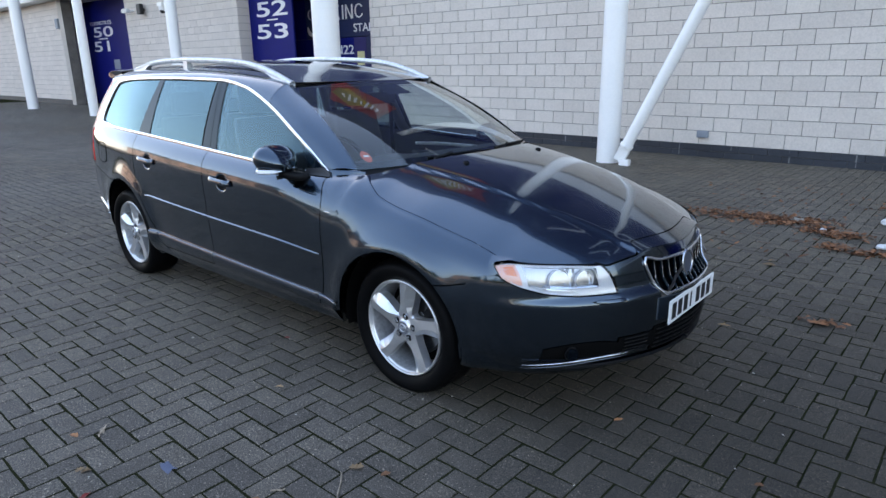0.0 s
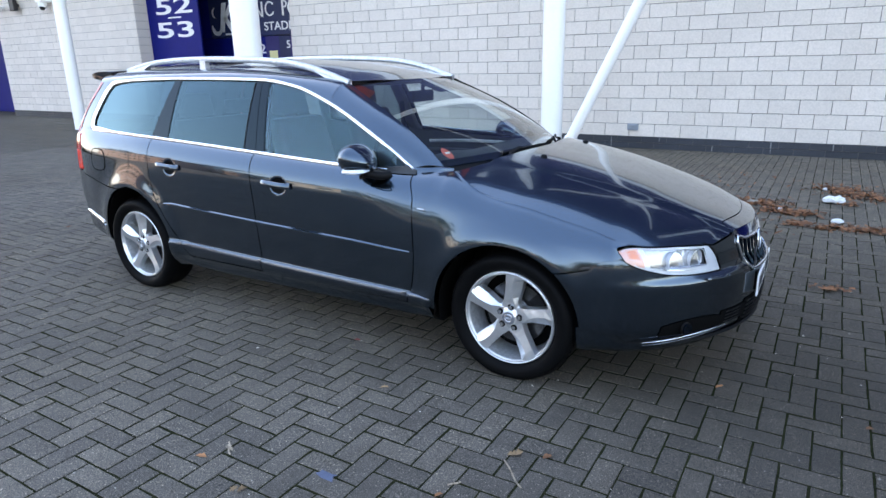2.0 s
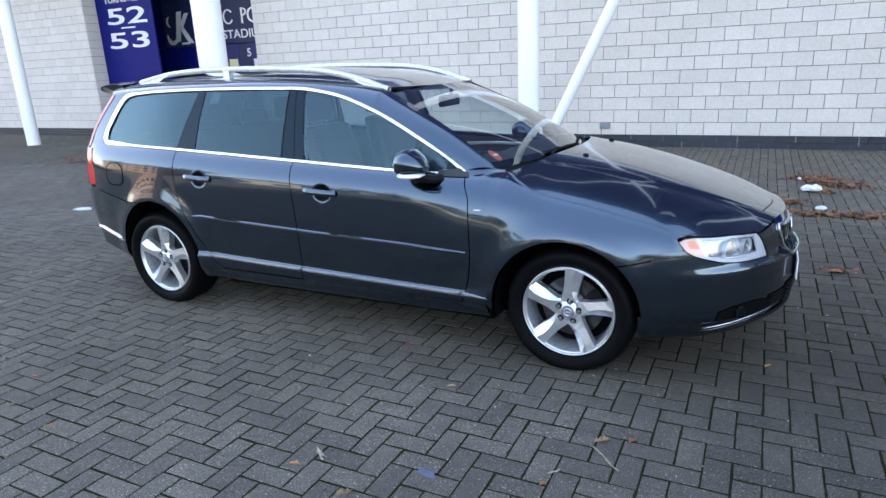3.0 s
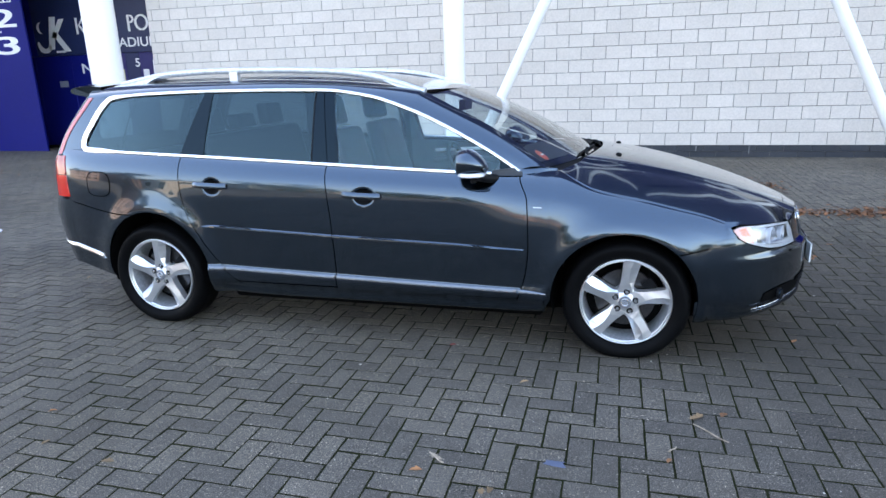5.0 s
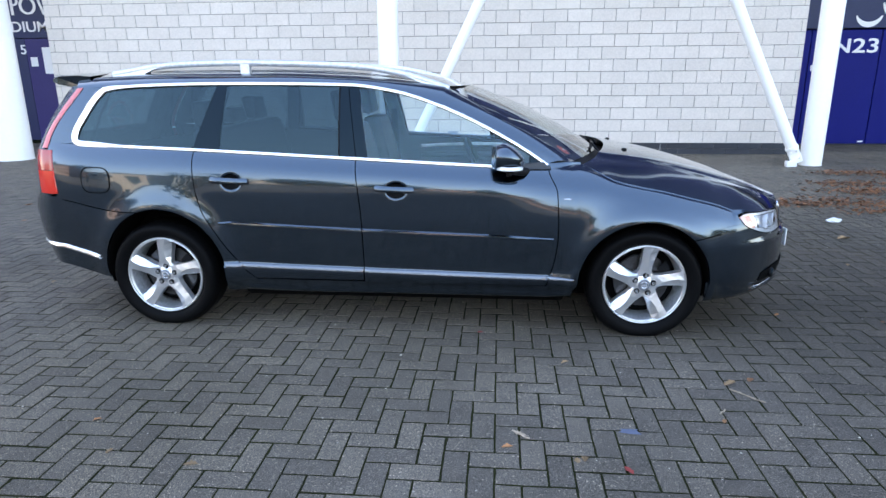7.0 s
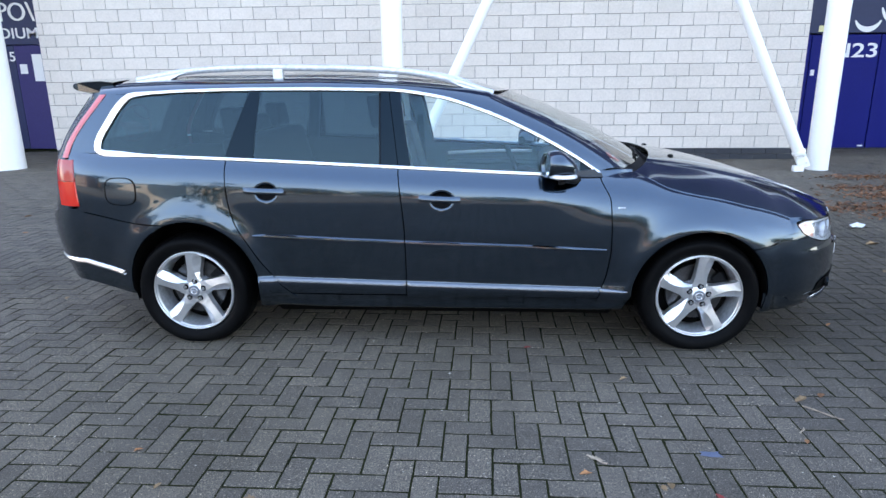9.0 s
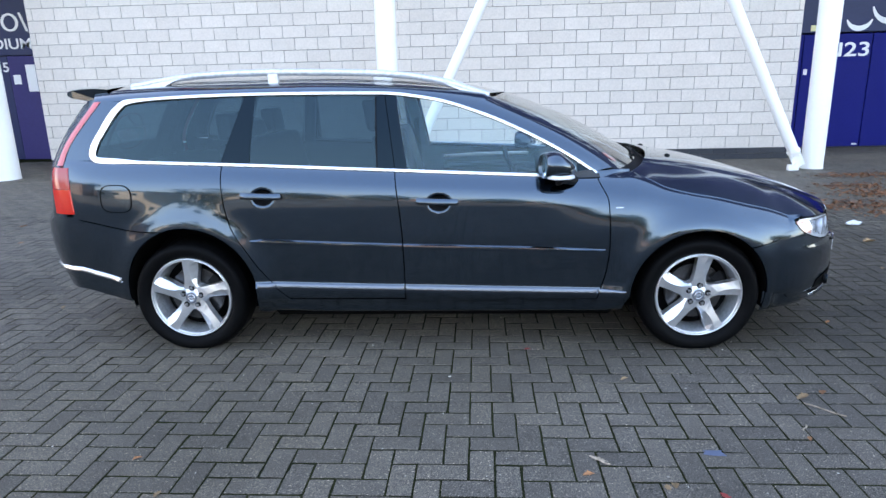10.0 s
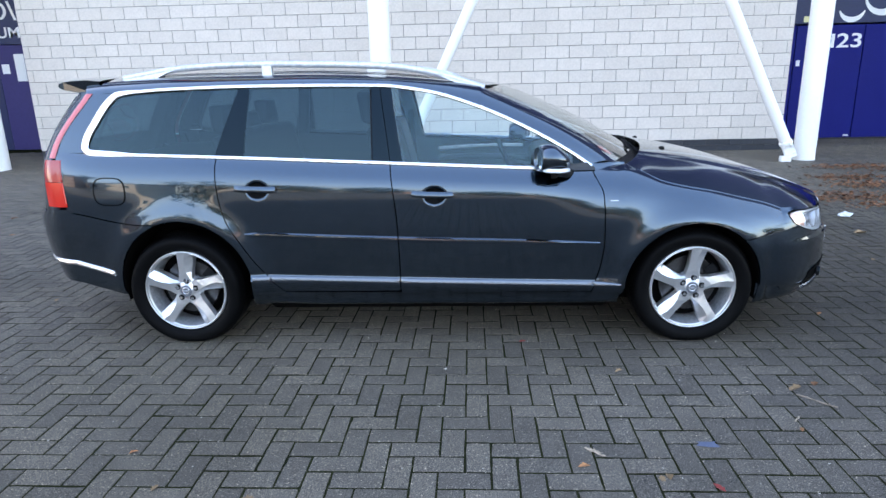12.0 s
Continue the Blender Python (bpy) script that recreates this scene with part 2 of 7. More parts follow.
def cyl_bm(p, q, r0, r1=None, seg=24, bevel=0.0, bm=None):
    p, q = Vector(p), Vector(q)
    r1 = r0 if r1 is None else r1
    b = bmesh.new()
    m = Matrix.Translation((p + q) / 2) @ (q - p).to_track_quat("Z", "Y").to_matrix().to_4x4()
    bmesh.ops.create_cone(b, cap_ends=True, segments=seg, radius1=r0, radius2=r1, depth=(q - p).length, matrix=m)
    if bevel:
        ring = [e for e in b.edges if len(e.link_faces) == 2 and any(len(f.verts) > 4 for f in e.link_faces)]
        bmesh.ops.bevel(b, geom=ring, offset=bevel, segments=2, affect="EDGES")
    if bm is None:
        return b
    join_bm(bm, b)
    return bm


def empty(name, loc=(0, 0, 0), label="", category="", group="", kind=""):
    e = new(name)
    e.location = loc
    e.empty_display_size = 0.2
    return tagged(e, label, category, group, kind)


# ---------------------------------------------------------------- ground
SLAB = -0.0028
bm = bmesh.new()
for x0, x1, y0, y1 in ((-2500, 2500, -2500, 2500),):
    vs = [bm.verts.new(c) for c in ((x0, y0, SLAB), (x1, y0, SLAB), (x1, y1, SLAB), (x0, y1, SLAB))]
    bm.faces.new(vs)
ground = tagged(part("ground", bm, M["joint"]), "dark joint sand and bedding under the block paving", "ground", kind="structure")

bm = bmesh.new()
bm.faces.new([bm.verts.new(c) for c in ((-400, -300, -0.0015), (400, -300, -0.0015), (400, -10.75, -0.0015), (-400, -10.75, -0.0015))])
tagged(part("road", bm, M["asphalt"]), "grey asphalt of the car park behind the paving", "road", kind="structure")

# ---------------------------------------------------------------- facade
WALL_Y, BW, BH, PLINTH = 8.5, 0.4185, 0.2112, 0.200
WALL_TOP = 4.32


def wall_core(name, x0, x1, y, top, label):
    b = box_bm(x0, x1, y + 0.008, y + 0.4, SLAB, top)
    return tagged(part(name, b, M["mortar"]), label, "wall", kind="structure")


wall_mid = wall_core("wall_1", -9.4, 4.395, WALL_Y, WALL_TOP, "white painted blockwork wall on a dark brick plinth")
wall_left = wall_core("wall_2", -22.9, -15.5, 8.9, WALL_TOP, "white painted blockwork wall between two turnstile recesses")
wall_far = wall_core("wall_3", -60.0, -29.0, 8.9, WALL_TOP, "white painted blockwork wall far along the stand")
wall_core("wall_4", 9.4, 40.0, WALL_Y, WALL_TOP, "white painted blockwork wall beyond the exit doors")


def splay(name, p, q, h, label):
    """An upright leaf of wall from p to q in plan."""
    (x0, y0), (x1, y1) = p, q
    d = Vector((x1 - x0, y1 - y0, 0)).normalized()
    n = Vector((d.y, -d.x, 0)) * 0.2
    vs, fs = [], [(0, 1, 2, 3), (7, 6, 5, 4), (0, 4, 5, 1), (1, 5, 6, 2), (2, 6, 7, 3), (3, 7, 4, 0)]
    for z in (SLAB, h):
        for c in ((x0, y0), (x1, y1), (x1 - n.x, y1 - n.y), (x0 - n.x, y0 - n.y)):
            vs.append((c[0], c[1], z))
    return tagged(mesh_object(name, vs, fs, M["block_far"]), label, "wall", kind="structure")


splay("wall_5", (-29.0, 8.95), (-30.6, 10.12), WALL_TOP, "white blockwork return of a far turnstile recess")
for i, (x0, x1) in enumerate(((-9.4, -9.0), (4.02, 4.395), (9.4, 9.8), (-22.9, -22.5))):
    tagged(part("wall_%d" % (6 + i), box_bm(x0 + 0.004, x1 - 0.004, 8.91 if x0 > -20 else 9.31, 10.74 if x0 == -9.4 else 10.12, SLAB, WALL_TOP), M["block_far"]), "white blockwork side wall of a recess", "wall", kind="structure")

# the stand above: white fascia, navy cladding and the roof edge, seen as reflections
tagged(part("fascia", box_bm(-120, 40, 8.36, 11.1, WALL_TOP + 0.004, WALL_TOP + 0.45, 0.03), M["fascia"]), "white fascia band along the top of the wall", "fascia", kind="structure")
tagged(part("wall_upper", box_bm(-120, 40, 8.4, 11.1, WALL_TOP + 0.456, 19.0), M["cladding"]), "dark navy cladding of the stand above the fascia", "wall", kind="structure")
# an advertising banner high on the cladding, as plain colour shapes
banner = empty("banner", (-7.0, 8.4, 12.0), "red, orange and yellow banner with white strokes on the cladding", "banner")
part("sheet", box_bm(-1.9, 1.9, -0.02, -0.004, -2.3, 2.3), M["banner_red"], banner)
for grow, mat, d, dx in ((1.0, "banner_orange", 0.026, -0.2), (0.80, "banner_yellow", 0.030, -0.5), (0.52, "banner_green", 0.034, -0.9)):
    mesh_object("lozenge", [(-1.85, -d, 0.3), (-0.5 + dx, -d, -2.25 * grow), (1.8 * grow + dx, -d, -0.3), (0.1 + dx, -d, 2.25 * grow)], [(0, 1, 2, 3)], M[mat], banner)
for k in range(7):
    h = 0.34 + 0.16 * ((k * 5) % 3)
    mesh_object("stroke", [(-1.25 + 0.40 * k, -0.042, -h - 0.1), (-1.07 + 0.40 * k, -0.042, -h - 0.1), (-0.93 + 0.40 * k, -0.042, h), (-1.11 + 0.40 * k, -0.042, h)], [(0, 1, 2, 3)], M["lettering"], banner)
tagged(part("wall_back", box_bm(-120, 40, 10.75, 11.1, SLAB, WALL_TOP), M["navy"]), "dark back wall behind the recessed doors", "wall", kind="structure")


def sign_text(words, x, z, size, y, parent, material=None, wide=1.0, name="lettering", span=0.0):
    cu = bpy.data.curves.new(name, "FONT")
    cu.body, cu.size, cu.extrude, cu.align_x = words, size, 0.003, "CENTER"
    cu.offset = size * 0.012
    ob = new(name, cu)
    dg = bpy.context.evaluated_depsgraph_get()
    me = bpy.data.meshes.new_from_object(ob.evaluated_get(dg))
    bpy.data.objects.remove(ob)
    if span:
        xs = [v.co.x for v in me.vertices]
        wide = span / (max(xs) - min(xs))
    # one object for each letter
    seat_m = pose(x, y, z, 90, 0, 0) @ Matrix.Diagonal((wide, 1, 1, 1))
    verts = [v.co.copy() for v in me.vertices]
    root = list(range(len(verts)))

    def find(k):
        while root[k] != k:
            root[k] = root[root[k]]
            k = root[k]
        return k

    for poly in me.polygons:
        for k in poly.vertices[1:]:
            root[find(k)] = find(poly.vertices[0])
    groups = {}
    for poly in me.polygons:
        groups.setdefault(find(poly.vertices[0]), []).append(tuple(poly.vertices))
    bpy.data.meshes.remove(me)
    for polys in groups.values():
        used = sorted({k for q in polys for k in q})
        at = {k: i for i, k in enumerate(used)}
        mesh_object("letter", [seat_m @ verts[k] for k in used], [tuple(at[k] for k in q) for q in polys], material or M["lettering"], parent)


def bar(x0, x1, z0, z1, y, parent, material, name="bar", depth=0.006):
    return part(name, box_bm(x0, x1, y - depth, y, z0, z1), material, parent)


DOOR_Y, PANEL_Y, NAME_Y = 10.1, 9.305, 10.6
# block ends of the wall beside the turnstile panel
for k in range(20):
    z0 = PLINTH + BH * k
    part("block", box_bm(-15.500, -15.489, 8.906, 9.298, z0 + 0.004, min(z0 + BH - 0.004, WALL_TOP), 0.003), M["block_far"], wall_left)
# recess with the turnstile panel, the exit doors N22 and the name sign
rec = empty("entrance_screen", (0, 0, 0), "blue entrance screen with turnstile numbers and white lettering", "entrance", kind="")
part("turnstile_panel", box_bm(-15.9, -13.40, PANEL_Y, PANEL_Y + 0.05, SLAB, WALL_TOP - 0.01, 0.006), M["blue"], rec)
sign_text("TURNSTILES", -14.40, 3.42, 0.20, PANEL_Y - 0.002, rec, span=1.5)
sign_text("52", -14.38, 2.885, 0.56, PANEL_Y - 0.002, rec, span=1.50)
bar(-14.63, -14.10, 2.765, 2.800, PANEL_Y - 0.001, rec, M["lettering"])
sign_text("53", -14.39, 2.280, 0.56, PANEL_Y - 0.002, rec, span=1.52)
# stronger blue stands in for brighter light on this end of the name panel
part("end_panel", box_bm(-18.0, -14.505, NAME_Y - 0.03, NAME_Y + 0.08, 2.27, WALL_TOP - 0.01, 0.006), M["blue"], rec)
part("name_panel", box_bm(-14.5, -10.0, NAME_Y - 0.03, NAME_Y + 0.08, 2.27, WALL_TOP - 0.01, 0.006), M["navy"], rec)
sign_text("HOME SUPPORTERS", -12.16, 3.62, 0.165, NAME_Y - 0.032, rec, span=1.88)


def stem(x0, x1, z0, z1, lean=0.0, w=0.07):
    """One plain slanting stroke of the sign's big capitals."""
    y = NAME_Y - 0.036
    mesh_object("name_stroke", [(x0, y, z0), (x0 + w, y, z0), (x1 + w, y, z1), (x1, y, z1)], [(0, 1, 2, 3)], M["lettering"], rec)


def hoop(cx, cz, rx, rz, a0, a1, w, name="name_stroke", fade=0.0):
    vs, n = [], 18
    for k in range(n + 1):
        a = radians(a0 + (a1 - a0) * k / n)
        t = w * (1 - fade + fade * math.sin(math.pi * k / n)) * (0.55 + 0.45 * abs(math.cos(a)))
        for d in (-t / 2, t / 2):
            vs.append((cx + (rx + d) * math.cos(a), NAME_Y - 0.036, cz + (rz + d) * math.sin(a)))
    mesh_object(name, vs, [(2 * k, 2 * k + 1, 2 * k + 3, 2 * k + 2) for k in range(n)], M["lettering"], rec)


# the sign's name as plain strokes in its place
Z0, Z1 = 2.755, 3.14
stem(-13.17, -13.17, Z0, Z1)
for x0, x1 in ((-12.80, -12.80), (-12.66, -12.66), (-12.40, -12.40), (-11.64, -11.64)):
    stem(x0, x1, Z0, Z1)
stem(-13.10, -12.95, 2.95, Z1, w=0.05)
stem(-12.95, -13.09, Z0, 2.96, w=0.07)
stem(-12.42, -12.66, Z0, Z1, w=0.06)
hoop(-12.08, 2.948, 0.155, 0.170, 35, 330, 0.06)
hoop(-11.58, 3.04, 0.115, 0.080, -90, 90, 0.06)
hoop(-11.235, 2.948, 0.165, 0.165, 0, 360, 0.07)
stem(-10.90, -11.02, Z0, Z1, w=0.06)
sign_text("STADIUM", -11.58, 2.405, 0.305, NAME_Y - 0.032, rec, span=1.50)
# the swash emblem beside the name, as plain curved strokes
hoop(-14.20, 2.60, 0.19, 0.21, 175, 350, 0.18, "emblem_stroke", 0.75)
stem(-14.10, -13.94, 2.42, 3.20, w=0.19)
stem(-13.98, -13.66, 2.70, 3.14, w=0.17)
stem(-13.60, -13.95, 2.36, 2.82, w=0.19)
hoop(-14.20, 2.95, 0.14, 0.14, 100, 260, 0.08, "emblem_stroke", 0.8)
bar(-13.88, -13.60, 2.335, 2.385, NAME_Y - 0.031, rec, M["lettering"])
for x0, x1 in ((-15.7, -14.61), (-14.60, -13.51), (-13.50, -12.36)):
    leaf = part("door_leaf", box_bm(x0, x1, NAME_Y - 0.02, NAME_Y + 0.05, 0.02, 2.255, 0.006), M["blue"], rec)
sign_text("N22", -12.79, 1.815, 0.345, NAME_Y - 0.024, rec, span=0.82)
part("door_jamb", box_bm(-12.35, -11.845, NAME_Y - 0.03, NAME_Y + 0.06, 0.02, 2.255, 0.006), M["purple"], rec)
part("side_panel", box_bm(-11.84, -11.45, NAME_Y - 0.03, NAME_Y + 0.06, 0.02, 2.255, 0.006), M["navy"], rec)
sign_text("5", -11.50, 1.93, 0.28, NAME_Y - 0.034, rec, span=0.13)
part("edge_panel", box_bm(-11.445, -9.42, NAME_Y - 0.03, NAME_Y + 0.06, 0.02, 2.255, 0.006), M["purple"], rec)
bar(-11.365, -11.20, 1.66, 1.86, NAME_Y - 0.032, rec, M["lettering"], "notice")
bar(-11.06, -10.84, 1.5, 2.07, NAME_Y - 0.032, rec, M["lettering"], "notice")
bar(-13.96, -13.70, 1.49, 1.64, NAME_Y - 0.022, rec, M["grey_plastic"], "notice")
bar(-12.22, -11.92, 1.5, 1.875, NAME_Y - 0.032, rec, M["yellow"], "notice")

# the far recess
rec2 = empty("entrance_screen", (0, 0, 0), "far blue entrance screen with turnstile numbers", "entrance")
part("turnstile_panel", box_bm(-30.55, -22.92, DOOR_Y, DOOR_Y + 0.08, SLAB, WALL_TOP - 0.01, 0.006), M["blue"], rec2)
sign_text("TURNSTILES", -28.25, 3.33, 0.2, DOOR_Y - 0.002, rec2, wide=2.1)
sign_text("50", -28.1, 2.84, 0.58, DOOR_Y - 0.002, rec2, wide=3.7)
bar(-28.6, -27.7, 2.73, 2.78, DOOR_Y - 0.001, rec2, M["lettering"])
sign_text("51", -28.25, 2.24, 0.6, DOOR_Y - 0.002, rec2, wide=3.5)
bar(-27.38, -26.8, 1.48, 1.88, DOOR_Y - 0.002, rec2, M["grey_plastic"], "notice")

# exit doors N23
rec3 = empty("exit_doors", (0, 0, 0), "pair of blue metal exit doors with white lettering under a navy sign panel", "door")
part("edge_panel", box_bm(4.44, 5.2, DOOR_Y - 0.01, DOOR_Y + 0.06, SLAB, 2.21, 0.006), M["blue"], rec3)
part("lock_stile", box_bm(5.21, 5.5, DOOR_Y - 0.02, DOOR_Y + 0.05, 0.03, 2.21, 0.006), M["blue"], rec3)
for x0, x1 in ((5.52, 6.50), (6.515, 7.9), (7.915, 9.35)):
    part("door_leaf", box_bm(x0, x1, DOOR_Y - 0.02, DOOR_Y + 0.05, 0.03, 2.21, 0.008), M["blue"], rec3)
part("kick_rail", box_bm(4.44, 9.38, DOOR_Y + 0.0, DOOR_Y + 0.06, SLAB, 0.027), M["black_plastic"], rec3)
part("name_panel", box_bm(4.44, 9.38, DOOR_Y - 0.03, DOOR_Y + 0.06, 2.24, WALL_TOP - 0.01, 0.006), M["navy"], rec3)
sign_text("N23", 6.03, 1.79, 0.37, DOOR_Y - 0.022, rec3, wide=1.4)
bar(5.3, 5.58, 2.27, 2.38, DOOR_Y - 0.031, rec3, M["yellow"], "label_plate")
bar(6.36, 6.46, 0.06, 0.09, DOOR_Y - 0.021, rec3, M["lettering"], "label_plate")
bar(5.25, 5.32, 1.45, 1.56, DOOR_Y - 0.021, rec3, M["lettering"], "notice")
for z in (1.95, 0.25, 1.1):
    part("hinge", cyl_bm((6.51, DOOR_Y - 0.03, z - 0.05), (6.51, DOOR_Y - 0.03, z + 0.05), 0.012, seg=10), M["blue"], rec3)
sign_text("FIRE", 4.9, 1.82, 0.12, DOOR_Y - 0.012, rec3)
sign_text("KEEP", 4.86, 1.0, 0.12, DOOR_Y - 0.012, rec3)
for x0, x1, z0, z1 in ((4.78, 4.98, 1.72, 1.745), (4.78, 4.98, 1.16, 1.185), (4.96, 4.985, 1.17, 1.735), (4.775, 4.80, 1.17, 1.735)):
    bar(x0, x1, z0, z1, DOOR_Y - 0.011, rec3, M["lettering"], "sign_outline")
for cx, cz, r0, a0, a1, w in ((6.75, 2.75, 0.33, -170, 60, 0.13), (6.2, 2.55, 0.25, 200, 340, 0.1)):
    vs, n = [], 16
    for k in range(n + 1):
        a = radians(a0 + (a1 - a0) * k / n)
        t = w * (0.25 + 0.75 * math.sin(math.pi * k / n))
        for rr in (r0 - t / 2, r0 + t / 2):
            vs.append((cx + rr * math.cos(a), DOOR_Y - 0.036, cz + rr * math.sin(a)))
    mesh_object("emblem_stroke", vs, [(2 * k, 2 * k + 1, 2 * k + 3, 2 * k + 2) for k in range(n)], M["lettering"], rec3)

# columns and raking braces


def column(x, y, r, label, lean=0.0):
    c = empty("steel_column", (x, y, SLAB), label, "column", "columns along the stand")
    part("shaft", cyl_bm((0, 0, 0.0), (lean, 0, 12.0), r, seg=64), M["white_steel"], c, smooth=False)
    part("base_plate", cyl_bm((0, 0, 0), (0, 0, 0.02), r + 0.005, seg=40, bevel=0.004), M["white_steel"], c)
    for p in c.children:
        for poly in p.data.polygons:
            poly.use_smooth = False
    return c


column(-2.630, 7.13, 0.168, "slim white painted steel column with a raking brace")
column(4.150, 7.16, 0.163, "slim white painted steel column with a raking brace")
column(-9.56, 7.35, 0.290, "stout white painted steel column before the entrance recess")
column(-15.5, 6.9, 0.15, "white painted steel column along the stand")
column(-21.06, 6.62, 0.145, "white painted steel column along the stand")
column(-27.52, 6.75, 0.195, "white painted steel column far along the stand")


def brace(x0, x1, z1, side):
    """A raking tube with a flanged, bolted foot."""
    b0 = Vector((x0, 6.95, 0.30))
    b1 = Vector((x1, 6.95, z1))
    d = (b1 - b0).normalized()
    e = empty("raking_brace", (x0, 6.95, SLAB), "white painted steel raking brace with a bolted foot", "brace", "raking braces")
    o = Vector((x0, 6.95, SLAB))
    far = b0 + d * 11.5
    part("tube", cyl_bm(b0 - o, far - o, 0.083, seg=48), M["white_steel"], e)
    part("collar", cyl_bm(b0 - d * 0.03 - o, b0 + d * 0.02 - o, 0.100, seg=32, bevel=0.006), M["white_steel"], e)
    q = Matrix.Translation(b0 - o - d * 0.14) @ d.to_track_quat("Z", "X").to_matrix().to_4x4()
    g = bmesh.new()
    bmesh.ops.create_cube(g, size=1.0, matrix=q @ Matrix.Diagonal((0.17, 0.05, 0.26, 1)))
    bmesh.ops.bevel(g, geom=g.edges[:], offset=0.006, segments=1, affect="EDGES")
    part("gusset_plate", g, M["white_steel"], e)
    for k in (-0.05, 0.05):
        for h in (-0.06, 0.06):
            p = q @ Vector((k, -0.03, h))
            part("bolt", cyl_bm(p, p + Vector((0, -0.03, 0)), 0.018, seg=6), M["white_steel"], e)
    part("foot_plate", box_bm(-0.075 - side * 0.02, 0.075 - side * 0.02, -0.05, 0.05, 0.0, 0.09, 0.006), M["white_steel"], e)
    return e


brace(-2.24, -1.24, 2.36, 1)
brace(3.74, 2.685, 2.42, -1)

# small fixtures on the walls
vent = empty("wall_vent", (-1.69, WALL_Y, 0.36), "small grey plastic vent cover low on the wall", "vent")
part("cover", box_bm(-0.09, 0.09, -0.05, -0.001, -0.055, 0.055, 0.012, seg=2), M["grey_plastic"], vent)
for k in range(3):
    part("slat", box_bm(-0.075, 0.075, -0.056, -0.05, -0.035 + k * 0.026, -0.022 + k * 0.026, 0.002), M["grey_plastic"], vent)


def wall_camera(x, z, y):
    e = empty("security_camera", (x, y, z), "white security camera on a wall bracket", "camera", "security cameras")
    part("bracket", cyl_bm((0, 0, 0), (0, -0.22, 0.0), 0.03, seg=12), M["white_steel"], e)
    part("housing", box_bm(-0.22, 0.16, -0.34, -0.2, -0.07, 0.07, 0.02, seg=2), M["fascia"], e)
    part("lens", cyl_bm((-0.225, -0.27, 0), (-0.25, -0.27, 0), 0.045, seg=16), M["black_plastic"], e)


wall_camera(-22.2, 3.46, 8.9)
dome = empty("security_camera", (-19.55, 8.9, 3.50), "white dome security camera on the wall", "camera", "security cameras")
part("bracket", box_bm(-0.16, 0.16, -0.34, 0.0, -0.06, 0.06, 0.03, seg=2), M["white_steel"], dome)
b = bmesh.new()
bmesh.ops.create_uvsphere(b, u_segments=20, v_segments=12, radius=0.13, matrix=Matrix.Translation((0, -0.22, -0.13)))
part("dome", b, M["white_steel"], dome, smooth=True)
b = bmesh.new()
bmesh.ops.create_uvsphere(b, u_segments=16, v_segments=10, radius=0.085, matrix=Matrix.Translation((0.02, -0.25, -0.20)))
part("lens", b, M["black_plastic"], dome, smooth=True)
fl = empty("wall_light", (-21.36, 8.9, 3.47), "dark floodlight on the white wall", "light")
part("housing", box_bm(-0.14, 0.14, -0.22, -0.08, -0.17, 0.17, 0.02), M["black_plastic"], fl)
part("bracket", box_bm(-0.04, 0.04, -0.08, -0.001, -0.04, 0.04), M["black_plastic"], fl)
jb = empty("junction_box", (-29.5, 8.9, 3.39), "small grey box on the far wall", "box")
part("cover", box_bm(-0.15, 0.15, -0.12, -0.001, -0.2, 0.2, 0.02), M["grey_plastic"], jb)

# ---------------------------------------------------------------- the car
import functools
def paint_mat(name):
    m, nt, b = node_mat(name)
    n1, n2 = noise_node(nt, 2500.0, 1.0), noise_node(nt, 3.0, 3.0)
    c = mix(nt, n1.outputs["Fac"], (0.014, 0.0275, 0.042), (0.044, 0.085, 0.130))
    nt.links.new(c, b.inputs["Base Color"])
    b.inputs["Metallic"].default_value = 1.0
    b.inputs["Roughness"].default_value = 0.15
    b.inputs["Coat Weight"].default_value = 1.0
    b.inputs["Coat IOR"].default_value = 1.6
    r = ramp(nt, n2.outputs["Fac"], [(0.35, (0.03,) * 3), (0.75, (0.05,) * 3)])
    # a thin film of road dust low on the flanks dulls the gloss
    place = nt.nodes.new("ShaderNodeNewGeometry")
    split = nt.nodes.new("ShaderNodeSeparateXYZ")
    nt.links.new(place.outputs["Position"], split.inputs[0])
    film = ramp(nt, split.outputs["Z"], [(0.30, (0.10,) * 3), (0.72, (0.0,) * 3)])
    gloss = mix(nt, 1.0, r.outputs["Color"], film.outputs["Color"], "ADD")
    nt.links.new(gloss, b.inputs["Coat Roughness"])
    return m


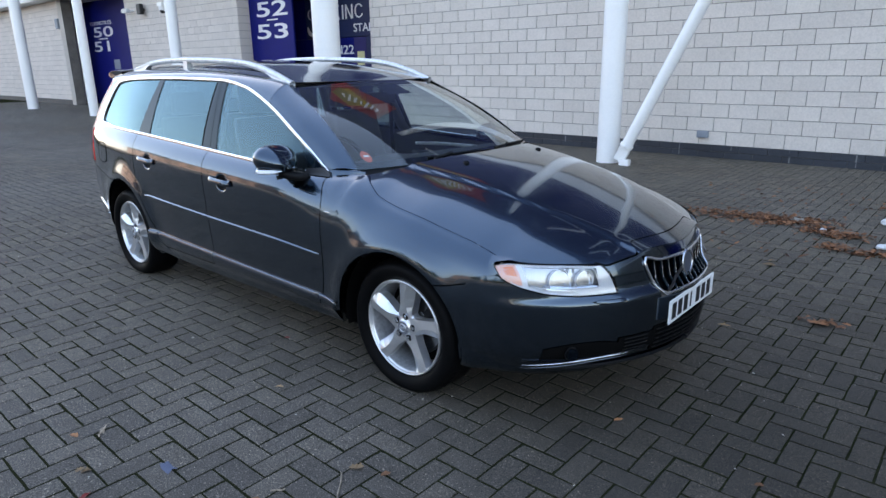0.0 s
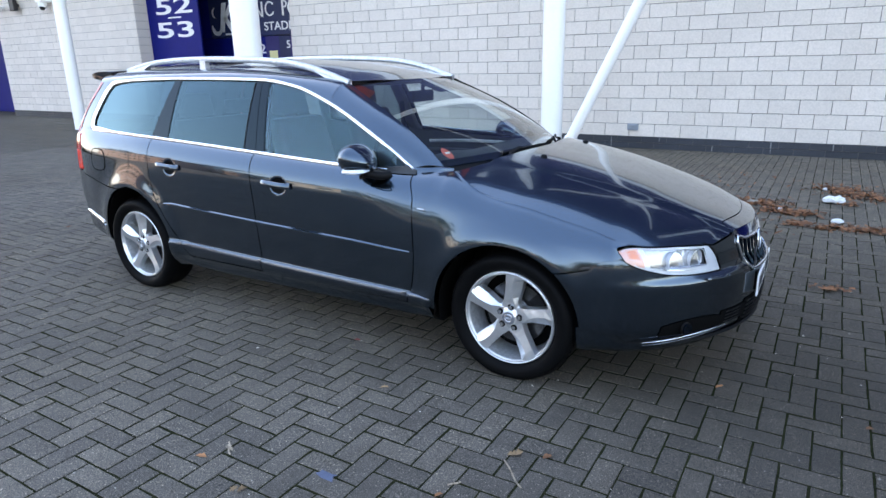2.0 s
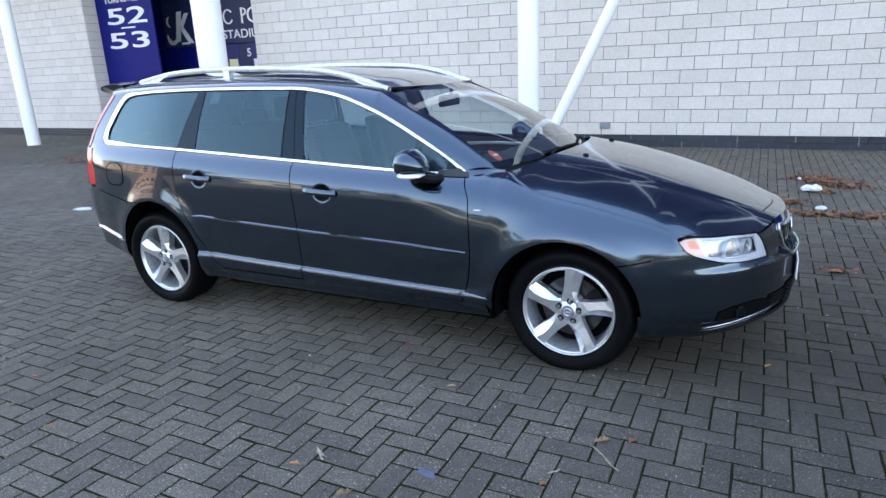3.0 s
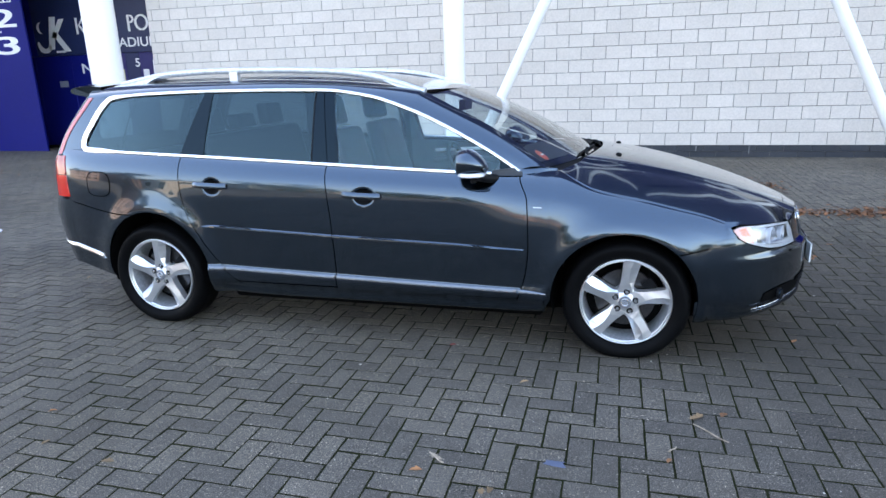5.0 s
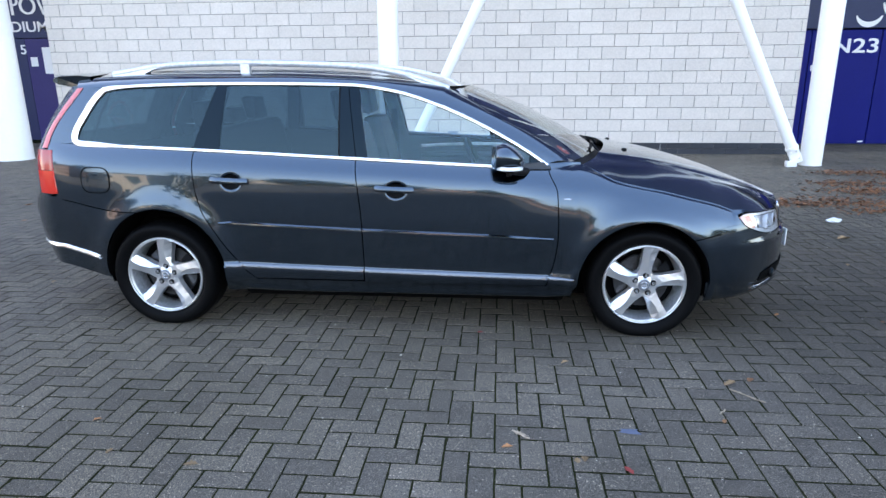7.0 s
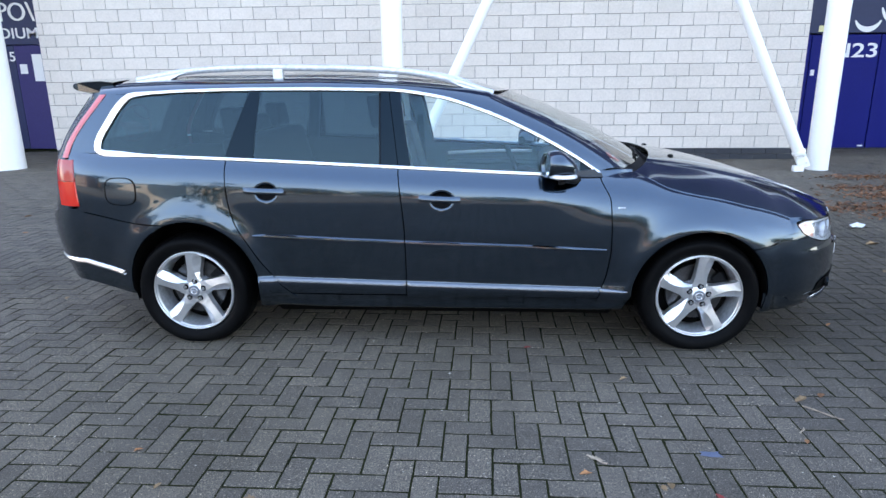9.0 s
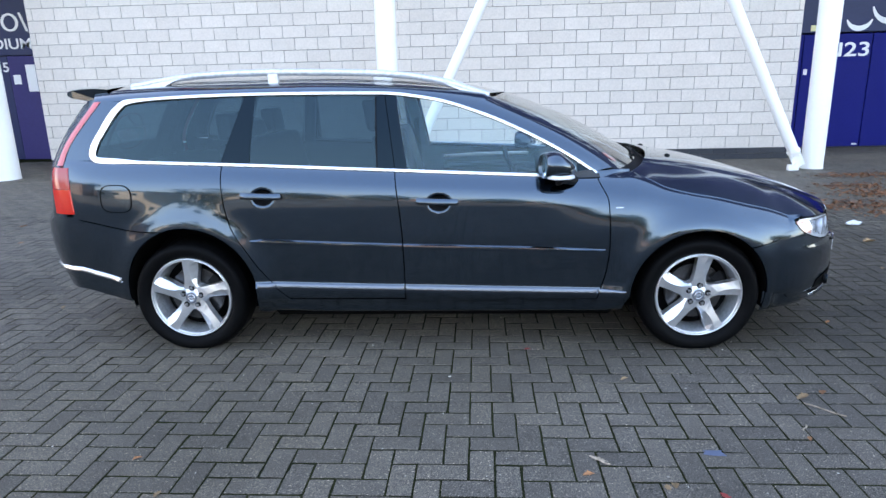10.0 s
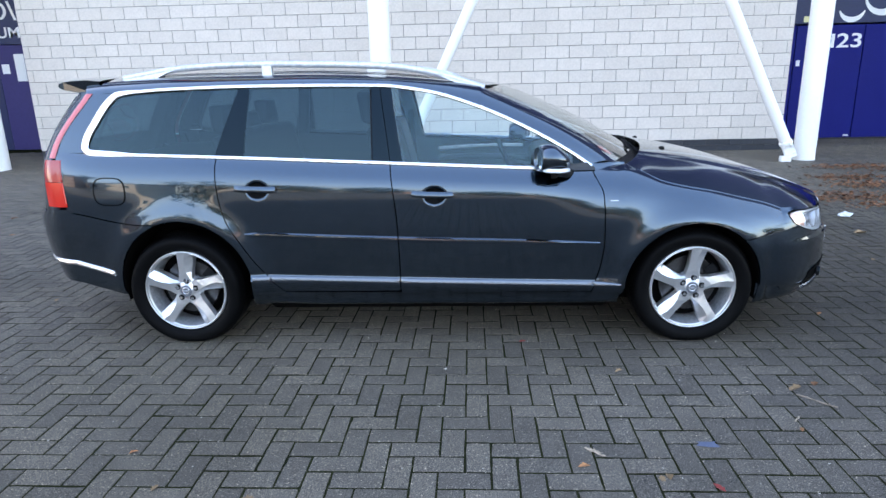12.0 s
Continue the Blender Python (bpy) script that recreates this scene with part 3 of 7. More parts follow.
C = dict(
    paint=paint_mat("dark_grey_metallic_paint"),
    chrome=plain("polished_trim", (0.93, 0.935, 0.94), 0.2, 1.0),
    rail=surface("satin_silver_rail", (0.684, 0.6885, 0.693), (0.756, 0.756, 0.7605), 0.30, 4.0, 40.0, metal=0.4, bumps=0.0),
    strip_bright=plain("bright_strip", (0.62, 0.63, 0.65), 0.2, 0.95),
    strip=plain("satin_strip", (0.13, 0.15, 0.18), 0.2, 0.9),
    alloy=surface("silver_alloy", (0.70, 0.705, 0.715), (0.77, 0.772, 0.78), 0.28, 8.0, 60.0, metal=0.85, grain=0.2, bumps=0.02, coat=0.5),
    alloy_dark=surface("alloy_barrel", (0.558, 0.567, 0.585), (0.648, 0.657, 0.675), 0.40, 8.0, 60.0, metal=0.7, bumps=0.02),
    tyre=surface("tyre_rubber", (0.0025, 0.0025, 0.0028), (0.005, 0.005, 0.0053), 0.5, 8.0, 90.0, bumps=0.25, dist=0.001, spec=0.05),
    black=surface("black_trim", (0.004, 0.004, 0.0045), (0.008, 0.008, 0.009), 0.55, 6.0, 120.0, bumps=0.1, spec=0.12),
    gloss_black=plain("gloss_black_trim", (0.001, 0.002, 0.004), 0.04, spec=0.31, sheen=(0.55, 0.85, 1.0)),
    under=plain("underseal", (0.003, 0.003, 0.003), 0.9, spec=0.05),
    disc=surface("brake_disc", (0.06, 0.06, 0.063), (0.10, 0.10, 0.105), 0.35, 10.0, 80.0, metal=0.9, bumps=0.0),
    glass=glass_mat("clear_glass", (0.86, 0.93, 0.94), gloss=(0.58, 0.90, 1.0), ior=1.70),
    tinted=glass_mat("tinted_glass", (0.17, 0.235, 0.26), gloss=(0.58, 0.90, 1.0), ior=1.61),
    screen=glass_mat("windscreen_glass", (0.74, 0.82, 0.81), ior=1.55),
    lens=glass_mat("lamp_lens", (0.93, 0.95, 0.97)),
    cavity=plain("lamp_cavity", (0.44, 0.45, 0.47), 0.22, 0.9),
    reflector=plain("lamp_reflector", (0.63, 0.639, 0.657), 0.28, 0.3, 0.5),
    amber=plain("amber_lens", (0.80, 0.20, 0.07), 0.25, 0.0, 1.0),
    red_deep=plain("deep_red_lens", (0.36, 0.012, 0.018), 0.15, 0.0, 0.3),
    red=plain("red_lens", (0.62, 0.022, 0.012), 0.15, 0.0, 0.1),
    pink=plain("pale_red_lens", (0.60, 0.11, 0.12), 0.2, 0.0, 0.2),
    seat=surface("dark_leather", (0.008, 0.0085, 0.0095), (0.015, 0.0155, 0.017), 0.6, 8.0, 120.0, bumps=0.2),
    trim_in=surface("interior_plastic", (0.02, 0.021, 0.024), (0.035, 0.036, 0.04), 0.6, 6.0, 120.0, bumps=0.15),
    # headlining colour lowered in place of the shade the shadowless glass leaves out
    liner=surface("dimmed_headlining", (0.10, 0.10, 0.10), (0.14, 0.138, 0.134), 0.9, 6.0, 120.0, bumps=0.1),
    plate=plain("white_plate", (0.78, 0.78, 0.76), 0.4),
    ink=plain("black_ink", (0.01, 0.01, 0.012), 0.5),
    sticker=plain("red_sticker", (0.6, 0.10, 0.06), 0.5),
    cream=plain("pale_sticker", (0.7, 0.66, 0.6), 0.5),
    mirror=plain("mirror_silver", (0.8, 0.82, 0.84), 0.02, 1.0),
    cap=plain("grey_cap", (0.22, 0.23, 0.26), 0.3, 0.5),
    indicator=plain("pale_indicator", (0.74, 0.36, 0.27), 0.28, 0.1, 1.0),
    foot=surface("satin_black_foot", (0.012, 0.013, 0.015), (0.02, 0.021, 0.024), 0.4, 6.0, 90.0, bumps=0.05),
    badge=plain("blue_badge", (0.06, 0.07, 0.09), 0.3),
)
YC = 0.865
car = empty("car", (-1.4, YC, 0), "dark grey metallic estate car parked on block paving", "car")
ORG = Vector((-1.4, YC, 0))


def pch(xs, ys):
    """A monotone cubic through the given knots."""
    xs, ys = np.array(xs, float), np.array(ys, float)
    h, d = np.diff(xs), np.diff(ys) / np.diff(xs)
    m = np.zeros(len(xs))
    m[0], m[-1] = d[0], d[-1]
    for k in range(1, len(xs) - 1):
        if d[k - 1] * d[k] > 0:
            a, b = 2 * h[k] + h[k - 1], h[k] + 2 * h[k - 1]
            m[k] = (a + b) / (a / d[k - 1] + b / d[k])

    def exact(x):
        i = np.clip(np.searchsorted(xs, x) - 1, 0, len(xs) - 2)
        t = (x - xs[i]) / h[i]
        return (ys[i] * (1 + 2 * t) * (1 - t) ** 2 + m[i] * h[i] * t * (1 - t) ** 2 + ys[i + 1] * t * t * (3 - 2 * t) + m[i + 1] * h[i] * t * t * (t - 1))

    lo, hi, n = float(xs[0]), float(xs[-1]), 900
    grid = np.linspace(lo, hi, n + 1)
    table = exact(grid)
    flat = [float(v) for v in table]
    step = n / (hi - lo)

    def f(x):
        if isinstance(x, np.ndarray):
            return np.interp(x, grid, table)
        k = (x - lo) * step
        if k <= 0:
            return flat[0]
        if k >= n:
            return flat[n]
        i = int(k)
        return flat[i] + (flat[i + 1] - flat[i]) * (k - i)

    return f


def smooth01(t):
    t = 0.0 if t < 0 else 1.0 if t > 1 else t
    return t * t * (3 - 2 * t)


# key lines, x forward from the front hub, z up
top_line = pch([-3.7, -3.3, -2.585, -1.64, -0.86, -0.55, -0.46, -0.37, -0.28, -0.188, -0.05, 0.06, 0.215, 0.37, 0.48, 0.6, 0.75], [1.10, 1.078, 1.052, 1.006, 0.968, 0.957, 0.965, 0.970, 0.936, 0.893, 0.860, 0.840, 0.802, 0.763, 0.724, 0.69, 0.66])
top_wide = pch([-3.7, -3.5, -3.2, -2.6, -0.9, -0.70, -0.55, -0.46, -0.37, -0.28, -0.188, 0.0, 0.2, 0.37, 0.48, 0.55, 0.6, 0.652, 0.70, 0.737, 0.77, 0.80, 0.9, 1.0], [0.70, 0.755, 0.795, 0.838, 0.842, 0.825, 0.80, 0.768, 0.728, 0.772, 0.802, 0.812, 0.802, 0.788, 0.779, 0.764, 0.736, 0.695, 0.645, 0.597, 0.547, 0.497, 0.45, 0.42])
taper = pch([-3.75, -3.6, -3.5, -3.42, -3.28, -3.0, -2.6, -2.0, -0.6, -0.2, 0.1, 0.3, 0.47, 0.6], [0.70, 0.82, 0.88, 0.907, 0.935, 0.966, 0.990, 1.0, 1.0, 0.998, 0.985, 0.962, 0.925, 0.87])
low_side = pch([0.15, 0.22, 0.27, 0.335, 0.45, 0.55, 0.68, 0.80, 0.90, 1.0, 1.1], [0.79, 0.828, 0.868, 0.900, 0.910, 0.917, 0.923, 0.9225, 0.9165, 0.902, 0.88])
shoulder = pch([-0.05, 0.0, 0.02, 0.05, 0.08, 0.11, 0.15, 0.30, 2.0], [1.0, 1.0, 0.64, 0.32, 0.12, 0.03, 0.0, 0.0, 0.0])
# the front wing rounds over more gently than the doors
low_wing = pch([0.15, 0.22, 0.27, 0.335, 0.45, 0.55, 0.68, 0.80, 0.90, 1.1], [0.79, 0.828, 0.868, 0.900, 0.912, 0.921, 0.925, 0.915, 0.900, 0.87])
wing_round = pch([-0.05, 0.0, 0.02, 0.05, 0.09, 0.14, 0.20, 0.30, 2.0], [1.0, 1.0, 0.70, 0.42, 0.20, 0.07, 0.015, 0.0, 0.0])
tumble = pch([0.0, 0.1, 0.2, 0.3, 0.4, 0.5], [0.0, 0.034, 0.073, 0.118, 0.172, 0.235])
ledge = pch([-2.5, -2.4, -1.6, -0.43, -0.3], [0.42, 0.417, 0.395, 0.368, 0.366])
ARCHES = ((-0.014, 0.317, 0.366), (-2.785, 0.345, 0.378))


def side_w(x, z):
    """Half-width of the body at station x and height z."""
    x, z = float(x), float(z)
    zt, wt = top_line(x), top_wide(x)
    if z > zt:
        return wt - tumble(z - zt)
    tp = taper(x)
    k = float(smooth01((x + 0.95) / 0.55))
    low = lambda h: low_side(h) * (1 - k) + low_wing(h) * k
    w = low(z) * tp - (shoulder(zt - z) * (1 - k) + wing_round(zt - z) * k) * (low(zt) * tp - wt)
    if z < 0.5 and -2.5 < x < -0.36:
        inside = smooth01((x + 2.5) / 0.08) * smooth01((-0.36 - x) / 0.06)
        w += 0.020 * inside * (1 - smooth01((z - ledge(x) + 0.034) / 0.034))
    for cx, cz, r in ARCHES:
        d = math.hypot(x - cx, z - cz)
        if abs(d - r) < 0.3:
            w += 0.024 * math.exp(-(((d - r) / 0.085) ** 2))
    return w


rear_x0 = pch([0.2, 0.8, 0.82, 1.04, 1.406, 1.5], [-3.45, -3.45, -3.46, -3.495, -3.284, -3.22])
rear_xc = pch([0.2, 0.27, 0.38, 0.5, 0.64, 0.72, 0.80, 1.05, 1.2, 1.42, 1.5], [-3.64, -3.68, -3.73, -3.79, -3.82, -3.81, -3.76, -3.71, -3.64, -3.50, -3.45])
front_d = pch([0.18, 0.22, 0.27, 0.35, 0.45, 0.52, 0.545, 0.567, 0.65, 0.715, 0.74, 0.78, 0.85], [0.53, 0.56, 0.585, 0.60, 0.604, 0.602, 0.594, 0.568, 0.549, 0.525, 0.50, 0.40, 0.22])
FX = 0.40


def rear_pt(q, z):
    q, z = float(q), float(z)
    x0 = rear_x0(z)
    return x0 - (x0 - rear_xc(z)) * max(0.0, 1 - q ** 4) ** 0.6, q * side_w(x0, z), z


def front_pt(w, z):
    """The nose at half-width w (signed) and height z."""
    w, z = float(w), float(z)
    q = min(1.0, abs(w) / side_w(FX, min(z, 0.70)))
    return FX + front_d(z) * (1 - q ** 1.9) ** 0.6, w, z


hood_c = pch([-0.3, -0.16, 0.045, 0.217, 0.39, 0.564, 0.741, 0.849, 0.93, 1.0], [1.040, 1.022, 0.988, 0.950, 0.903, 0.848, 0.784, 0.740, 0.703, 0.66])
hood_e = pch([-0.37, -0.28, -0.188, -0.05, 0.06, 0.215, 0.37, 0.48, 0.6, 0.7, 0.8, 0.9, 1.0], [0.972, 0.938, 0.895, 0.862, 0.842, 0.804, 0.765, 0.726, 0.712, 0.705, 0.69, 0.665, 0.64])
crease = pch([-0.3, 0.3, 0.85, 1.0], [0.54, 0.45, 0.33, 0.30])


def hood_z(x, w):
    x, w = float(x), abs(float(w))
    e = min(1.0, w / top_wide(x))
    z = hood_e(x) + (hood_c(x) - hood_e(x)) * (1 - e ** 3.0)
    return z + 0.010 * (smooth01((crease(x) - w) / 0.05 + 0.5) - 0.5)


@functools.lru_cache(None)
def hood_front(w):
    """Where the bonnet meets the nose at half-width w."""
    lo, hi = 0.60, 0.84
    for _ in range(26):
        mid = (lo + hi) / 2
        x, _, _ = front_pt(w, mid)
        if hood_z(x, w) > mid:
            lo = mid
        else:
            hi = mid
    x, _, _ = front_pt(w, lo)
    return float(x), lo


def to_world(x, w, z, s=1):
    return (float(x) - ORG.x, -s * float(w), float(z))


def grid_mesh(name, rows, material, parent, s=1, label="", inward=None, drop=None):
    """rows: lists of (x, w, z). inward: a (dx, dw, dz) by which the edges fold in."""
    nr, nc = len(rows), len(rows[0])
    vs = [to_world(*p, s) for r in rows for p in r]
    fs = []
    for i in range(nr - 1):
        for j in range(nc - 1):
            if drop and drop(rows[i][j], rows[i + 1][j + 1]):
                continue
            q = (i * nc + j, i * nc + j + 1, (i + 1) * nc + j + 1, (i + 1) * nc + j)
            fs.append(q if s > 0 else q[::-1])
    # keep the skin's faces turned outwards
    q = fs[len(fs) // 2]
    mid = sum((Vector(vs[k]) for k in q), Vector()) / 4
    nrm = (Vector(vs[q[2]]) - Vector(vs[q[0]])).cross(Vector(vs[q[3]]) - Vector(vs[q[1]]))
    if nrm.dot(mid - Vector((mid.x * 0.82, 0, 0.55))) < 0:
        fs = [f[::-1] for f in fs]
    if inward:
        loop = [(0, j) for j in range(nc)] + [(i, nc - 1) for i in range(1, nr)] + [(nr - 1, j) for j in range(nc - 2, -1, -1)] + [(i, 0) for i in range(nr - 2, 0, -1)]
        o, n = len(vs), len(loop)
        for i, j in loop:
            vs.append(vs[i * nc + j])
        for i, j in loop:
            x, w, z = rows[i][j]
            vs.append(to_world(x + inward[0], w + inward[1], z + inward[2], s))
        fs += [(o + k, o + n + k, o + n + (k + 1) % n, o + (k + 1) % n) for k in range(n)]
    return mesh_object(name, vs, fs, material, parent, label, smooth=True)


def side_panel(name, xs_of, zs_of, nu, nv, material, parent, s=1, label="", off=0.0, inward=(0, -0.016, 0), dent=None, us=None):
    """A skin on the body's side. xs_of(z): its two ends; zs_of(x): bottom and top."""
    rows = []
    us = np.linspace(0, 1, nu) if us is None else us
    for v in np.linspace(0, 1, nv):
        row = []
        for u in us:
            x = -1.0
            z = 0.7
            for _ in range(4):
                x0, x1 = xs_of(z)
                x = x0 + (x1 - x0) * u
                z0, z1 = zs_of(x)
                z = z0 + (z1 - z0) * v
            w = side_w(x, z) + off
            if dent:
                w -= dent(x, z)
            row.append((x, w, z))
        rows.append(row)
    return grid_mesh(name, rows, material, parent, s, label, inward)


def facing_out(vs, fs):
    """The same faces, turned so that a closed form faces outwards."""
    P = [Vector(v) for v in vs]
    mid = sum(P, Vector()) / len(P)
    volume = sum((P[f[0]] - mid).dot((P[f[k]] - mid).cross(P[f[k + 1]] - mid)) for f in fs for k in range(1, len(f) - 1))
    return fs if volume > 0 else [tuple(reversed(f)) for f in fs]


def sweep(name, path, half_h, half_t, material, parent, s=1, label="", closed=False, outward=None, taper_ends=False, breadth=None):
    """A rounded strip along a path of (x, w, z): half_h across, half_t thick."""
    n = len(path)
    P = [Vector(to_world(*p, s)) for p in path]
    vs, fs = [], []
    prof = [(math.cos(a), math.sin(a)) for a in np.linspace(0, 2 * math.pi, 11)[:-1]]
    prof = [(math.copysign(abs(c) ** 0.6, c), math.copysign(abs(d) ** 0.6, d)) for c, d in prof]
    for i, p in enumerate(P):
        a, b = (P[(i - 1) % n], P[(i + 1) % n]) if closed else (P[max(i - 1, 0)], P[min(i + 1, n - 1)])
        t = (b - a).normalized()
        out = Vector(outward) if outward else Vector((0, -s, 0.25))
        side = t.cross(out).normalized()
        out = side.cross(t).normalized()
        k = 1.0
        if taper_ends:
            k = max(0.15, min(1.0, 8 * min(i, n - 1 - i) / n))
        wide = breadth[i] if breadth else 1.0
        for c, d in prof:
            vs.append(p + side * c * half_h * k * wide + out * d * half_t * k)
    m = len(prof)
    for i in range(n if closed else n - 1):
        for k in range(m):
            fs.append((i * m + k, i * m + (k + 1) % m, ((i + 1) % n) * m + (k + 1) % m, ((i + 1) % n) * m + k))
    if not closed:
        fs.append(tuple(range(m)))
        fs.append(tuple((n - 1) * m + k for k in range(m - 1, -1, -1)))
    return mesh_object(name, vs, facing_out(vs, fs), material, parent, label, smooth=True)


def local(bm):
    """Shift a mesh built in world metres into the car's frame."""
    bmesh.ops.translate(bm, verts=bm.verts[:], vec=-ORG)
    return bm


def cpart(name, bm, material, parent, label="", smooth=False):
    return part(name, local(bm), material, parent, label, smooth)


SG = 0.003
door_front = pch([0.25, 0.339, 0.466, 0.592, 0.835, 0.945, 1.0], [-0.575, -0.541, -0.508, -0.496, -0.507, -0.553, -0.56])
door_mid = pch([0.25, 0.355, 0.626, 1.012, 1.401], [-1.588, -1.589, -1.592, -1.629, -1.688])
door_rear = pch([0.25, 0.32, 0.376, 0.464, 0.593, 0.735, 0.859, 0.995, 1.06], [-2.16, -2.235, -2.295, -2.367, -2.449, -2.527, -2.554, -2.563, -2.565])
glass_top = pch([-3.153, -2.85, -2.44, -1.70, -1.43, -1.157, -0.913, -0.70, -0.56], [1.394, 1.411, 1.418, 1.408, 1.373, 1.290, 1.183, 1.066, 0.974])
seam_f = pch([0.2, 0.31, 0.467, 0.6], [0.575, 0.594, 0.626, 0.64])
seam_r = pch([-3.6, -3.4, -3.03, -2.9], [0.775, 0.755, 0.70, 0.70])
rear_edge = pch([1.062, 1.072, 1.09, 1.12, 1.25, 1.35, 1.394], [-3.265, -3.29, -3.312, -3.318, -3.258, -3.192, -3.14])


def arch_z(k, x):
    cx, cz, r = ARCHES[k]
    return cz + math.sqrt(max(r * r - (x - cx) ** 2, 0.0))


HANDLES = ((-1.402, 0.857, -1.392, 0.843), (-2.343, 0.897, -2.335, 0.883))


def cup(i):
    _, _, hx, hz = HANDLES[i]

    def f(x, z):
        d = math.hypot((x - hx) / 0.058, (z - hz) / 0.046)
        return 0.022 * float(1 - smooth01((d - 0.62) / 0.42))

    return f


def body_side(s):
    fine = s > 0
    # front wing
    cx, cz, r = ARCHES[0]
    th = np.linspace(0, math.acos(max(-1, -(0.228 - cx) / r)), 34)
    xs = list(cx - r * np.cos(th))
    nodes = xs + list(np.linspace(0.235, 0.47, 14))
    rows = []
    nv = 34
    vv = 1 - (1 - np.linspace(0, 1, nv)) ** 1.35
    cols = []
    for u in np.linspace(0, 1, 9)[:-1]:
        col = []
        for v in vv:
            x, z = -0.45, 0.6
            for _ in range(5):
                a = float(door_front(z)) + SG
                x = a + (-0.3985 - a) * u
                zt = float(top_line(x)) - 0.002
                z = 0.228 + (zt - 0.228) * v
            col.append((x, float(side_w(x, z)), z))
        cols.append(col)
    for x in nodes:
        zb = float(max(arch_z(0, x), seam_f(x) + SG)) if x > 0 else float(arch_z(0, x))
        zt = float(top_line(x)) - 0.002
        cols.append([(x, float(side_w(x, z)), z) for z in zb + (zt - zb) * vv])
    rows = [[c[k] for c in cols] for k in range(nv)]
    grid_mesh("front_wing", rows, C["paint"], car, s, inward=(0, -0.02, 0))
    # doors
    n = (112, 70) if fine else (30, 20)
    fd = side_panel("front_door", lambda z: (float(door_front(z)) - SG, float(door_mid(z)) + SG), lambda x: (0.306, float(top_line(x)) - 0.004), n[0], n[1], C["paint"], car, s, dent=cup(0) if fine else None)
    rd = side_panel("rear_door", lambda z: (float(door_mid(z)) - SG, float(door_rear(z)) + SG), lambda x: (0.318 + 0.0, float(top_line(x)) - 0.004), n[0], n[1], C["paint"], car, s, dent=cup(1) if fine else None)
    # rear quarter: above the arch, then the strip between arch and door
    cx, cz, r = ARCHES[1]

    def bottom(x):
        if x > cx:
            return 0.724
        a = float(arch_z(1, x))
        sm = float(seam_r(x)) + SG
        return max(a, sm)

    us = np.linspace(0, 1, 60)
    side_panel("rear_quarter", lambda z: (float(door_rear(z)) - SG, float(rear_x0(z))), lambda x: (bottom(x), float(top_line(x)) - 0.002), 60, 26, C["paint"], car, s, inward=(0, -0.012, 0))
    side_panel("quarter_strip", lambda z: (float(door_rear(z)) - SG, cx + math.sqrt(max(r * r - (z - cz) ** 2, 0))), lambda x: (0.228, 0.7245), 10, 44, C["paint"], car, s, inward=(0, -0.02, 0))
    # upper quarter behind the side glass
    side_panel("rear_pillar", lambda z: (float(rear_edge(z)) - 0.006, float(rear_x0(z))), lambda x: (1.082, 1.3945), 14, 20, C["paint"], car, s, inward=None)
    # sill
    rows = []
    for k in range(9):
        row = []
        for x in np.linspace(-0.408, -2.395, 60):
            top = 0.300 + 0.012 * (-(x + 0.4) / 2)
            end = smooth01((-0.405 - x) / 0.05) * smooth01((x + 2.395) / 0.16)
            rise = 0.010 * smooth01((-2.0 - x) / 0.4) + 0.010 * smooth01((x + 0.55) / 0.14)
            z, dw = ((top, -0.004), (top - 0.016, -0.003), (0.268, 0.000), (0.254, 0.008), (0.246, 0.014), (0.238, 0.0155), (0.230, 0.012), (0.224, 0.000), (0.220, -0.040))[k]
            z = z + rise * smooth01((top - z) / 0.06)
            row.append((float(x), side_w(x, max(z, 0.24)) + dw * end + 0.0012, z))
        rows.append(row)
    grid_mesh("sill", rows, C["paint"], car, s)
    # near-black sheet added behind the skin to darken the shut lines
    rows = [[(x, float(side_w(x, min(z, top_line(x) - 0.03))) - 0.035, min(z, top_line(x) - 0.03)) for x in np.linspace(-3.42, -0.42, 80)] for z in np.linspace(0.25, 0.93, 24)]

    def near_arch(a, b):
        x, z = (a[0] + b[0]) / 2, (a[2] + b[2]) / 2
        return (x < -3.0 and z < 0.46) or any(math.hypot(x - c[0], z - c[1]) < c[2] + 0.03 or (abs(x - c[0]) < c[2] and z < c[1]) for c in ARCHES)

    grid_mesh("inner_frame", rows, C["under"], car, s, drop=near_arch)
    # wheel arch liners
    for (cx, cz, r) in ARCHES:
        rows = []
        for a in np.linspace(-14, 194, 30):
            px, pz = cx + (r - 0.002) * math.cos(radians(a)), cz + (r - 0.002) * math.sin(radians(a))
            rows.append([(px, wv, max(pz, 0.235)) for wv in (0.58, 0.70, min(0.885, float(side_w(px, max(pz, 0.3))) - 0.006))])
        grid_mesh("wheel_arch_liner", rows, C["under"], car, s)
        rows = [[(cx + rr * math.cos(a), 0.585, max(0.2, cz + rr * math.sin(a))) for a in np.linspace(-0.4, math.pi + 0.4, 24)] for rr in (0.0, r)]
        grid_mesh("wheel_arch_liner", rows, C["under"], car, s)
    # glazing: rear-side glass, door glasses, pillar trims
    gl = 0.007

    def pane(name, x0, x1, mat, off, inset=0.014, parent=car, nu=24, nv=12, flange=None):
        return side_panel(name, lambda z: (x0(z), x1(z)), lambda x: (float(top_line(x)) + 0.006, float(glass_top(x)) - inset), nu, nv, mat, parent, s, off=off, inward=flange)

    c_pillar = pch([1.05, 1.42], [-2.580, -2.452])
